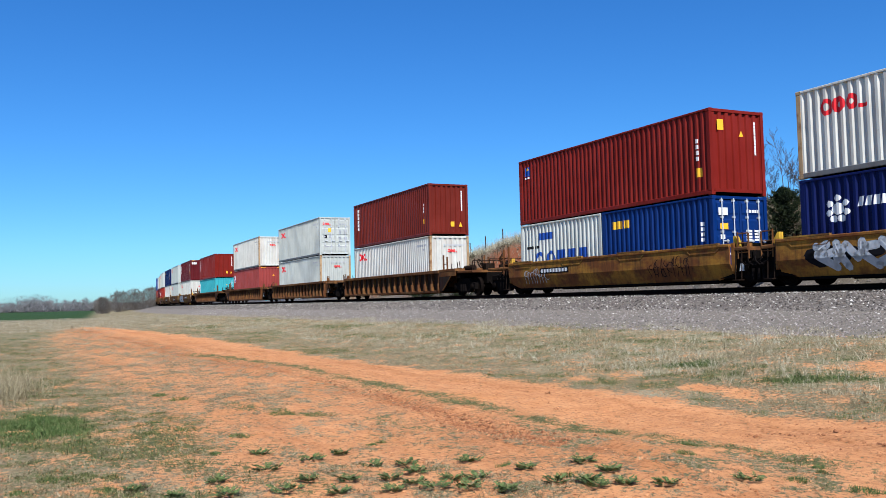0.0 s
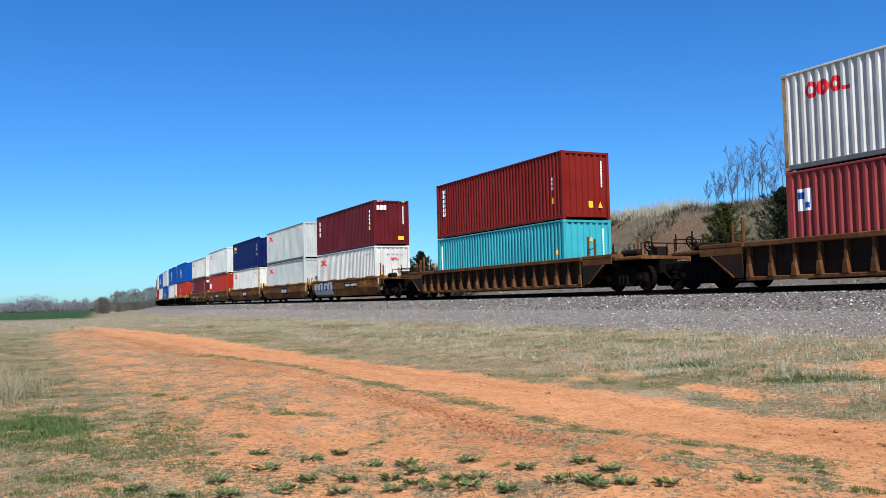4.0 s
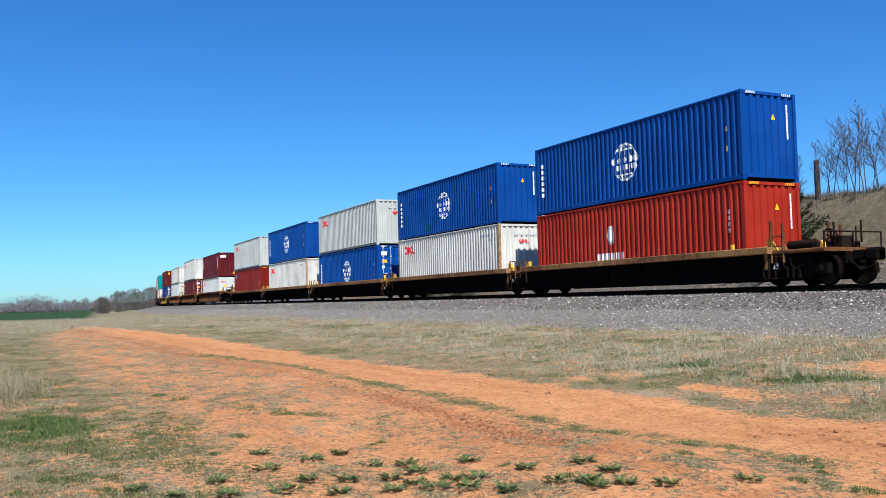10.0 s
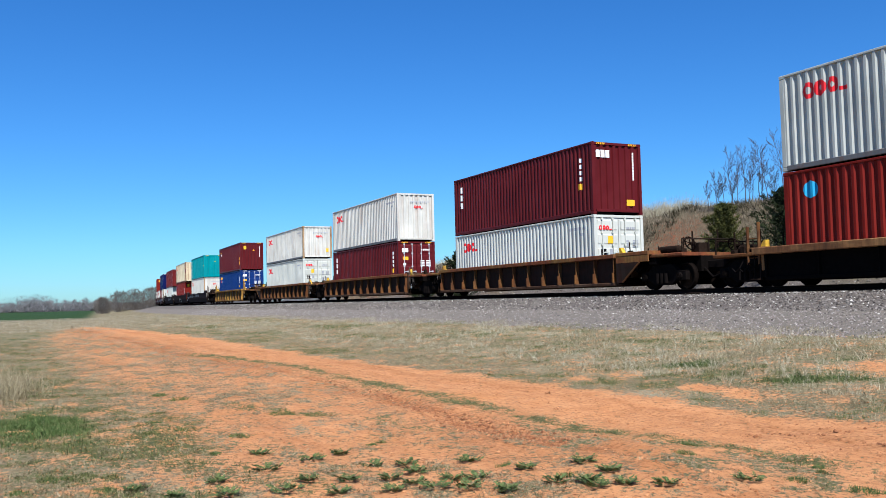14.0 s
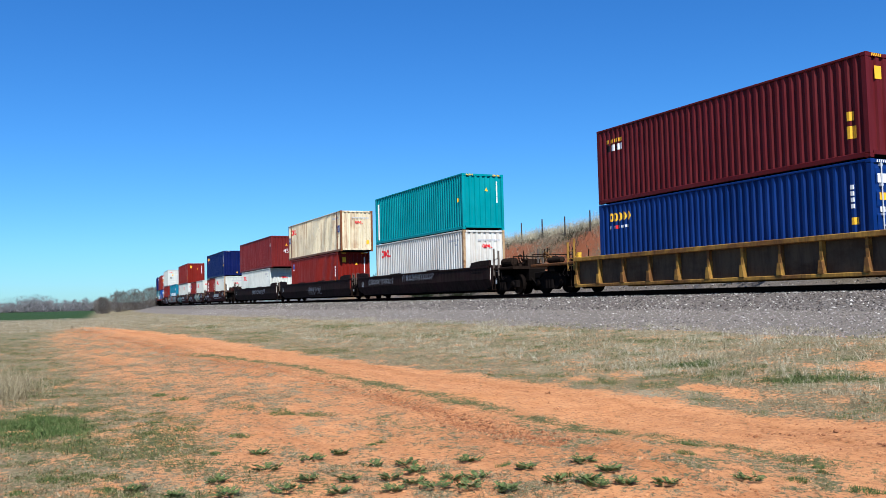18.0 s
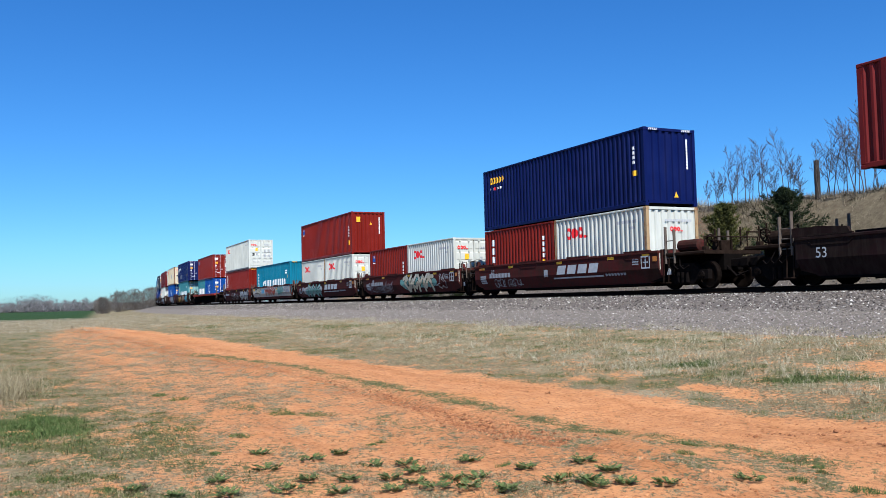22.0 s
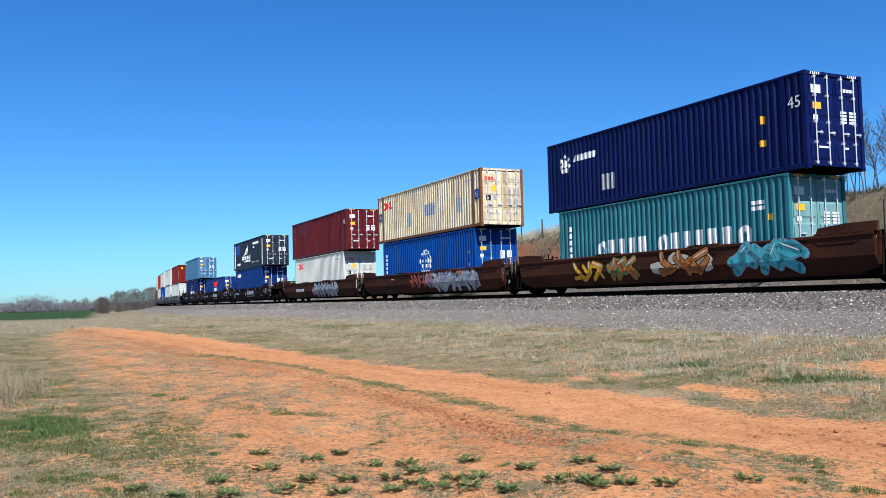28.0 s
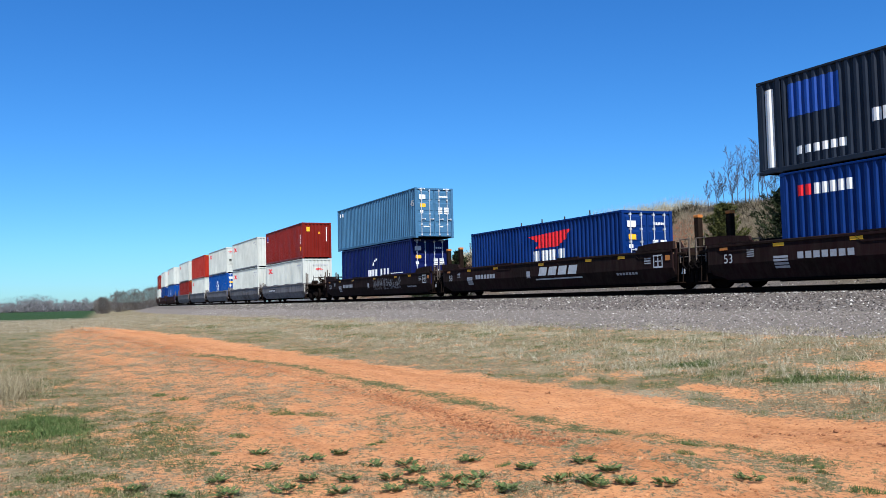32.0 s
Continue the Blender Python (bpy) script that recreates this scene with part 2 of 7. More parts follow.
# ---------------------------------------------------------------- containers
PERIOD, DEPTH = 0.279, 0.058


def breaks(length):
    """Lengthwise fold lines of a corrugated side, each with its depth."""
    x0, x1 = -length / 2 + 0.13, length / 2 - 0.13
    n = round((x1 - x0) / PERIOD)
    step = (x1 - x0) / n
    out = []
    for i in range(n):
        a = x0 + i * step
        out += [(a, 0.0), (a + 0.30 * step, 0.0), (a + 0.5 * step, DEPTH), (a + 0.80 * step, DEPTH)]
    return out + [(x1, 0.0)]


def corrugated(length, z0, z1, thick=0.0):
    """A corrugated sheet facing -y, folds running upright, with its ends closed against the rails."""
    b = Build()
    p = breaks(length)
    for (xa, da), (xb, db) in zip(p, p[1:]):
        b.face((xa, da, z0), (xb, db, z0), (xb, db, z1), (xa, da, z1))
        if da or db:
            for z in (z0, z1):
                b.face((xa, 0, z), (xb, 0, z), (xb, db, z), (xa, da, z))
    return b


def clip(poly, lo, hi):
    for edge, sign in ((lo, 1), (hi, -1)):
        out = []
        for (ax, az), (bx, bz) in zip(poly, poly[1:] + poly[:1]):
            ia, ib = (ax - edge) * sign >= 0, (bx - edge) * sign >= 0
            if ia:
                out.append((ax, az))
            if ia != ib:
                t = (edge - ax) / (bx - ax)
                out.append((edge, az + t * (bz - az)))
        poly = out
        if len(poly) < 3:
            return []
    return poly


def painted(polys, length=None, lift=0.004):
    """Flat convex shapes in x, z; with a length they follow the folds of a side of that length."""
    b = Build()
    for poly in polys:
        if length is None:
            b.face(*[(x, -lift, z) for x, z in poly])
            continue
        for (xa, da), (xb, db) in zip(breaks(length), breaks(length)[1:]):
            c = clip(list(poly), xa, xb)
            if len(c) > 2:
                b.face(*[(x, da + (db - da) * (x - xa) / (xb - xa) - lift, z) for x, z in c])
    return b


def painted_sill(polys, knee=2.42, low=1.9, inset=0.21):
    """Flat convex shapes on a car's smooth side: upright above the knee, leaning in below it."""
    b = Build()
    for poly in polys:
        turned = [(z, x) for x, z in poly]
        for za, zb in ((low - 0.02, knee), (knee, 9.0)):
            c = clip(list(turned), za, zb)
            if len(c) > 2:
                b.face(*[(x, inset * max(0.0, knee - z) / (knee - low) - 0.006, z) for z, x in c])
    return b


def rect(x0, z0, x1, z1, lean=0.0):
    return [(x0, z0), (x1, z0), (x1 + lean, z1), (x0 + lean, z1)]


def ring(cx, cz, rx, rz, w, n=20, a0=0.0, a1=360.0):
    out = []
    for i in range(n):
        a, b = (radians(a0 + (a1 - a0) * (i + j) / n) for j in (0, 1))
        out.append([(cx + rx * math.cos(a), cz + rz * math.sin(a)), (cx + rx * math.cos(b), cz + rz * math.sin(b)),
                    (cx + (rx - w) * math.cos(b), cz + (rz - w) * math.sin(b)),
                    (cx + (rx - w) * math.cos(a), cz + (rz - w) * math.sin(a))])
    return out


def blocks(x, z, w, h, n, gap=0.25, lean=0.0):
    """A row of n plain blocks."""
    step = w / n
    return [rect(x + i * step, z, x + (i + 1 - gap) * step, z + h, lean) for i in range(n)]


def column(x, z, w, h, n, gap=0.3):
    step = h / n
    return [rect(x, z + i * step, x + w, z + (i + 1 - gap) * step) for i in range(n)]


def shape_blossom(x, z, h):
    """Emblem of plain shapes in a row: three rounded blots and a bar."""
    out = []
    for i, (w, hole) in enumerate(((0.98, 0.26), (0.94, 0.31), (0.9, 0.29))):
        out += ring(x + (0.46 + 0.84 * i) * h, z + h / 2, 0.44 * w * h, 0.5 * w * h, hole * h, 14)
    return out + [rect(x + 2.6 * h, z + 0.04 * h, x + 3.15 * h, z + 0.26 * h)]


def shape_globe(cx, cz, r):
    out = ring(cx, cz, r, r, 0.09 * r, 28, 10, 170) + ring(cx, cz, r, r, 0.09 * r, 28, 195, 345)
    out += ring(cx, cz, 0.48 * r, r, 0.08 * r, 20, 15, 165) + ring(cx, cz, 0.48 * r, r, 0.08 * r, 20, 205, 335)
    out += [rect(cx - 0.04 * r, cz + 0.36 * r, cx + 0.04 * r, cz + r), rect(cx - 0.04 * r, cz - r, cx + 0.04 * r, cz - 0.4 * r)]
    out += [rect(cx - 0.75 * r, cz + 0.62 * r, cx + 0.75 * r, cz + 0.7 * r), rect(cx - 0.75 * r, cz - 0.7 * r, cx + 0.75 * r, cz - 0.62 * r)]
    for i in range(5):
        a = cx - 1.12 * r + i * 0.46 * r
        out += shape_disc(a + 0.17 * r, cz + 0.12 * r, 0.17 * r, 0.2 * r, 8)
    out += blocks(cx - 0.95 * r, cz - 0.4 * r, 1.95 * r, 0.27 * r, 8, 0.35)
    return out


def blots(x, z, w, h, n):
    """A row of n thick rounded rings."""
    step = w / n
    out = []
    for i in range(n):
        out += ring(x + (i + 0.5) * step, z + h / 2, 0.46 * step, h / 2, 0.3 * step, 10)
    return out


def shape_disc(cx, cz, rx, rz, n=14):
    return [[(cx + rx * math.cos(2 * math.pi * i / n), cz + rz * math.sin(2 * math.pi * i / n)) for i in range(n)]]


def shape_petals(cx, cz, r):
    out = shape_disc(cx, cz, 0.45 * r, 0.42 * r)
    for a in (90, 150, 200, 245, 295, 340, 30):
        c, s_ = math.cos(radians(a)), math.sin(radians(a))
        out += shape_disc(cx + 0.72 * r * c, cz + 0.72 * r * s_, 0.3 * r, 0.24 * r, 8)
    return out


def side_marks(style, L, H):
    """Markings on the near side: (material, shapes) of a livery."""
    l, out = -L / 2, []
    if style == "blossom":
        out.append(("mark_red", shape_blossom(l + 0.8, H - 0.9, 0.5)))
        out.append(("mark_grey", blocks(L / 2 - 1.75, H - 0.55, 1.2, 0.12, 8) + blocks(L / 2 - 1.1, H - 0.78, 0.45, 0.1, 3)))
    elif style == "globe":
        out.append(("mark_white", shape_globe(0.15, H * 0.5, 0.72) + column(l + 0.45, 0.75, 0.16, 1.5, 6)))
        out.append(("mark_yellow", [rect(L / 2 - 0.75, H - 1.25, L / 2 - 0.62, H - 1.1), rect(L / 2 - 0.75, H - 1.9, L / 2 - 0.62, H - 1.72)]))
    elif style == "ladder":        # upright column of blocks by the far end
        out.append(("mark_white", column(l + 0.62, H - 1.55, 0.26, 1.2, 3, 0.25)))
        out.append(("mark_yellow", [rect(L / 2 - 1.1, H - 1.85, L / 2 - 0.72, H - 1.6)]))
        out.append(("mark_white", column(L / 2 - 0.9, H - 1.5, 0.12, 1.0, 4)))
    elif style == "tall":
        out.append(("mark_white", column(l + 0.75, H - 1.75, 0.3, 1.45, 6, 0.22) + column(L / 2 - 0.85, H - 1.6, 0.1, 0.6, 3)))
        out.append(("mark_yellow", [rect(L / 2 - 0.85, H - 2.2, L / 2 - 0.65, H - 1.95)]))
    elif style == "flag":
        out.append(("mark_blue", [rect(l + 0.5, H - 0.75, l + 0.82, H - 0.35)]))
        out.append(("mark_yellow", [rect(l + 0.55, H - 0.5, l + 0.78, H - 0.4), rect(L / 2 - 0.75, H - 2.25, L / 2 - 0.45, H - 1.95)]))
        out.append(("mark_white", column(L / 2 - 0.7, H - 1.7, 0.12, 0.8, 4) + [rect(l + 0.5, H - 0.86, l + 0.82, H - 0.8)]))
    elif style == "gold":
        out.append(("mark_yellow", blots(l + 0.62, H - 0.72, 1.3, 0.34, 5) + [rect(L / 2 - 0.7, H - 1.75, L / 2 - 0.5, H - 1.55)]))
        out.append(("mark_white", blocks(l + 0.62, H - 0.98, 1.2, 0.1, 5, 0.5) + column(L / 2 - 0.7, H - 1.3, 0.12, 0.7, 4)))
        out.append(("mark_red", [rect(l + 1.0, H - 1.0, l + 1.16, H - 0.86)]))
    elif style == "petals":
        out.append(("mark_white", shape_petals(l + 1.25, H - 0.95, 0.42) + blocks(l + 1.9, H - 0.95, 1.5, 0.26, 6, 0.25, 0.05)))
        out.append(("mark_yellow", [rect(L / 2 - 1.75, H - 1.3, L / 2 - 1.6, H - 1.05), rect(L / 2 - 1.8, H - 2.0, L / 2 - 1.55, H - 1.8)]))
        out.append(("mark_grey", column(l + 3.8, 0.55, 0.16, 0.9, 1) + column(l + 4.1, 0.55, 0.16, 0.9, 1) + column(l + 4.4, 0.55, 0.16, 0.9, 1)))
    elif style == "long":
        out.append(("mark_white", blots(-3.5, 0.72, 0.66, 0.78, 1) + blocks(-2.8, 0.72, 2.4, 0.78, 4, 0.28) + blots(0.1, 0.72, 0.62, 0.78, 1) + blocks(0.8, 0.72, 2.4, 0.78, 4, 0.3) + blocks(3.3, 0.72, 0.6, 0.78, 1, 0.3) + blots(3.95, 0.72, 0.66, 0.78, 1)
                    + column(l + 0.6, 0.9, 0.22, 1.4, 5)))
        out.append(("mark_yellow", [rect(L / 2 - 0.85, H - 1.35, L / 2 - 0.65, H - 1.15)]))
        out.append(("mark_white", column(L / 2 - 1.5, H - 1.0, 0.55, 0.35, 2)))
    elif style == "bold_blue":
        out.append(("mark_blue", ring(l + 1.5, 0.95, 0.34, 0.4, 0.15, 14) + ring(l + 2.4, 0.95, 0.34, 0.4, 0.15, 14)
                    + blocks(l + 2.9, 0.56, 2.3, 0.78, 3, 0.2) + blocks(l + 1.5, H - 0.75, 1.1, 0.3, 4)))
        out.append(("mark_black", blocks(l + 0.5, H - 1.1, 1.0, 0.12, 5)))
    elif style == "emblem":
        out.append(("mark_white", ring(-0.9, H * 0.58, 0.24, 0.36, 0.12, 14) + [rect(-0.98, H * 0.46, -0.82, H * 0.68)]
                    + blocks(-1.75, H * 0.24, 1.75, 0.3, 6, 0.2)))
        out.append(("mark_yellow", [rect(L / 2 - 0.75, H - 2.2, L / 2 - 0.55, H - 2.0)]))
        out.append(("mark_white", column(L / 2 - 0.8, H - 1.6, 0.14, 0.8, 4)))
    elif style == "squares":
        out.append(("mark_white", blocks(l + 0.55, 1.35, 1.3, 0.6, 3, 0.18)))
        out.append(("mark_yellow", [rect(L / 2 - 0.5, H - 2.0, L / 2 - 0.35, H - 1.8)]))
    elif style == "fan":
        wing = []
        for i in range(6):
            wing.append([(-2.3 + 0.36 * i, 1.35 + 0.03 * i), (-2.05 + 0.36 * i, 1.35 + 0.03 * i),
                         (-1.4 + 0.3 * i, 1.6 + 0.17 * i), (-1.7 + 0.32 * i, 1.57 + 0.17 * i)])
        out.append(("mark_white", wing + blocks(-2.9, 0.95, 4.0, 0.36, 11, 0.2) + blocks(-1.9, 0.68, 3.0, 0.2, 9, 0.25)
                    + blocks(L / 2 - 4.6, H - 0.62, 2.6, 0.22, 9) + blocks(L / 2 - 4.6, H - 0.95, 0.7, 0.14, 3)
                    + blocks(L / 2 - 4.8, 0.5, 2.6, 0.12, 9) + blocks(l + 1.4, 0.45, 1.8, 0.24, 6)
                    + [rect(l + 0.28, 0.2, l + 0.6, H - 0.3), rect(L / 2 - 0.72, 0.2, L / 2 - 0.38, H - 0.3)]))
        out.append(("mark_blue", [rect(l + 1.15, H - 1.3, l + 3.0, H - 0.3)]))
    elif style == "wing":
        out.append(("mark_red", [[(-0.7, H - 0.55), (2.6, H - 0.42), (2.2, H - 0.85), (1.6, H - 1.1), (-0.1, H - 1.1), (0.1, H - 0.85)]]))
        out.append(("mark_white", blocks(-0.3, 0.88, 2.6, 0.5, 4, 0.2)))
    elif style == "swoosh":
        out.append(("mark_white", blocks(-0.9, 0.95, 1.7, 0.42, 3, 0.2) + blocks(1.1, 0.95, 1.7, 0.42, 3, 0.2)
                    + ring(0.6, 1.55, 0.75, 0.5, 0.12, 8, 80, 170) + [rect(2.9, 1.0, 4.8, 1.05)]))
    elif style == "tail":
        out.append(("mark_red", blocks(l + 0.6, H - 0.75, 0.55, 0.32, 2, 0.2)))
        out.append(("mark_white", blocks(l + 1.2, H - 0.75, 1.35, 0.32, 5, 0.2)))
    elif style == "dot":
        out.append(("mark_lblue", shape_disc(l + 0.95, H - 0.6, 0.24, 0.26)))
        out.append(("mark_yellow", [rect(L / 2 - 0.6, H - 1.7, L / 2 - 0.45, H - 1.5)]))
    elif style == "strip":
        out.append(("mark_white", [rect(l + 0.42, 0.25, l + 0.68, H - 0.4)]))
        out.append(("mark_yellow", [rect(L / 2 - 0.6, H - 1.45, L / 2 - 0.42, H - 1.25)]))
    elif style == "label":
        out.append(("mark_yellow", blocks(l + 0.55, H - 0.6, 1.05, 0.14, 4, 0.2) + [rect(L / 2 - 0.75, H - 2.3, L / 2 - 0.4, H - 1.95), rect(L / 2 - 0.72, H - 1.8, L / 2 - 0.5, H - 1.55)]))
        out.append(("mark_black", [rect(l + 0.55, H - 0.92, l + 0.8, H - 0.68), rect(l + 1.12, H - 0.92, l + 1.22, H - 0.68)]))
        out.append(("mark_white", [rect(l + 0.84, H - 0.92, l + 1.08, H - 0.68), rect(l + 1.26, H - 0.92, l + 1.55, H - 0.68)]))
    elif style == "bold_white":
        out.append(("mark_white", blocks(l + 0.5, 0.8, 5.0, 0.7, 8, 0.2)))
    elif style == "small_globe":
        out.append(("mark_white", shape_globe(0.1, H * 0.52, 0.55) + column(L / 2 - 0.55, H - 1.4, 0.1, 0.8, 5)))
    elif style == "corner":
        out.append(("mark_white", blocks(l + 0.5, H - 0.55, 0.8, 0.25, 3)))
    elif style == "yellow_bar":
        out.append(("mark_yellow", blocks(l + 0.6, H - 0.72, 1.1, 0.3, 3, 0.2)))
        out.append(("mark_white", column(L / 2 - 0.6, H - 1.5, 0.12, 0.7, 4)))
    elif style == "panel":
        out.append(("mark_white", [rect(l + 0.35, H - 1.2, l + 0.85, H - 0.55)]))
        out.append(("mark_blue", [rect(l + 0.4, H - 0.85, l + 0.6, H - 0.65), rect(l + 0.62, H - 1.12, l + 0.8, H - 0.95)]))
    return out


def end_marks(style, H, doors):
    """Markings on the end that faces the camera; x runs from the near side (-) to the far side (+)."""
    code = column(0.78, H - 1.5, 0.075, 1.15, 10, 0.12)
    tri = [[(0.1, H - 0.9), (0.3, H - 0.9), (0.2, H - 0.7)]]
    if style in ("blossom", "blossom_plain"):
        if doors:
            return [("mark_red", shape_blossom(-0.98, H - 0.62, 0.2)),
                    ("mark_yellow", [rect(-0.55, H - 1.15, -0.28, H - 0.85)]),
                    ("mark_black", [rect(-0.9, H - 1.62, -0.64, H - 1.36)]),
                    ("mark_grey", blocks(0.3, H - 0.58, 0.6, 0.1, 5) + [rect(-0.48, H - 1.58, -0.3, H - 1.36)]
                     + column(0.3, H - 1.3, 0.2, 0.32, 3) + column(0.68, H - 1.3, 0.25, 0.32, 4)
                     + column(0.3, H - 1.75, 0.2, 0.28, 3) + column(0.68, H - 1.75, 0.25, 0.28, 3)
                     + [rect(-0.8, 0.62, -0.5, 0.68), rect(-0.42, 0.6, -0.15, 0.66), rect(0.2, 0.62, 0.5, 0.68), rect(0.6, 0.6, 0.9, 0.66)])]
        return [("mark_red", shape_blossom(-0.12, H - 0.92, 0.19)),
                ("mark_faint", blocks(-0.35, H - 0.55, 1.3, 0.09, 10))] + ([("mark_yellow", [rect(0.72, 0.5, 0.93, 0.8)])] if style == "blossom" else [])
    if doors:
        out = [("mark_white", blocks(0.28, H - 0.55, 0.62, 0.1, 5) + column(0.25, H - 1.5, 0.26, 0.4, 4) + column(0.62, H - 1.5, 0.3, 0.4, 4)
                + [rect(-0.95, H - 0.65, -0.55, H - 0.4), rect(-0.9, H - 1.45, -0.7, H - 1.3), rect(0.3, 0.62, 0.55, 0.68), rect(-0.7, 0.62, -0.3, 0.68)])]
        out.append(("mark_yellow", [rect(-0.9, H - 1.12, -0.55, H - 0.92)]))
        return out
    if style == "ladder":
        return [("mark_white", blocks(-1.0, H - 0.62, 0.7, 0.3, 3, 0.18) + code), ("mark_yellow", [rect(0.45, 0.35, 0.85, 0.6)])]
    if style == "tall":
        return [("mark_white", code), ("mark_yellow", [rect(0.12, 0.5, 0.34, 0.78)] + [[(0.62, 0.5), (0.84, 0.5), (0.73, 0.78)]])]
    if style in ("flag", "label"):
        return [("mark_white", code), ("mark_yellow", [rect(-0.85, H - 0.72, -0.58, H - 0.36)] + tri)]
    if style == "gold":
        tri = [[(0.15, 0.32), (0.35, 0.32), (0.25, 0.54)]]
    return [("mark_white", code), ("mark_yellow", tri)]


def numeral(text, size):
    """Digits in the built-in font, as a mesh standing in x, z."""
    def make():
        cu = bpy.data.curves.new("digits", "FONT")
        cu.body, cu.size, cu.align_x = text, size, "CENTER"
        ob = bpy.data.objects.new("digits", cu)
        me = bpy.data.meshes.new_from_object(ob)
        me.transform(Matrix.Rotation(math.pi / 2, 4, "X"))
        bpy.data.objects.remove(ob)
        bpy.data.curves.remove(cu)
        return me
    return cached(("digits", text, size), make)


def end_panel_mesh(H):
    def make():
        b = Build()
        n, y0, y1 = 7, -1.08, 1.08
        step = (y1 - y0) / n
        pts = []
        for i in range(n):
            a = y0 + i * step
            pts += [(a, 0.0), (a + 0.4 * step, 0.0), (a + 0.5 * step, 0.055), (a + 0.9 * step, 0.055)]
        pts.append((y1, 0.0))
        for (ya, da), (yb, db) in zip(pts, pts[1:]):
            b.face((-da, ya, 0.2), (-db, yb, 0.2), (-db, yb, H - 0.12), (-da, ya, H - 0.12))
        return b.mesh("end_panel")
    return cached(("end", H), make)


def door_mesh(H):
    """One leaf, 1.1 m wide, hung from x = 0 plane, with pressed bands and a lapped gasket edge."""
    def make():
        b = Build()
        b.box(-0.045, 0.012, 0.2, 0.0, 1.10, H - 0.13)
        z, top = 0.2, H - 0.13
        n = 4
        step = (top - z) / n
        for i in range(n):
            a = z + i * step
            ring_ = ((0.0, a + 0.07), (0.022, a + 0.13), (0.022, a + step - 0.13), (0.0, a + step - 0.07))
            for (xa, za), (xb, zb) in zip(ring_, ring_[1:]):
                b.face((xa + 0.001, 0.1, za), (xb + 0.001, 0.1, zb), (xb + 0.001, 1.02, zb), (xa + 0.001, 1.02, za))
        return b.mesh("door")
    return cached(("door", H), make)


def bar_mesh(H):
    def make():
        b = Build()
        b.rod((0.062, 0, 0.12), (0.062, 0, H - 0.08), 0.021, sides=6)
        for z in (0.16, 0.75, 1.35, H - 0.75, H - 0.2):
            b.box(0.0, -0.045, z, 0.075, 0.045, z + 0.07)
        b.box(0.05, 0.0, 1.06, 0.078, 0.26, 1.1)
        b.box(0.0, 0.2, 1.02, 0.05, 0.26, 1.13)
        return b.mesh("locking_bar")
    return cached(("bar", H), make)


CONTAINER_WORDS = {
    "white": "white", "grey_white": "pale grey", "teal_blue": "teal-blue", "white_rusty": "rust-stained white", "cream": "rust-streaked cream", "red": "brick-red",
    "dark_red": "dark red", "orange_red": "orange-red", "brown_red": "brown-red", "navy": "navy blue", "blue": "bright blue",
    "mid_blue": "medium blue", "steel_blue": "faded steel-blue", "teal": "sea-green", "faded_teal": "faded teal",
    "maroon": "deep maroon", "faded_red": "sun-faded red", "cyan": "turquoise", "charcoal": "charcoal"}


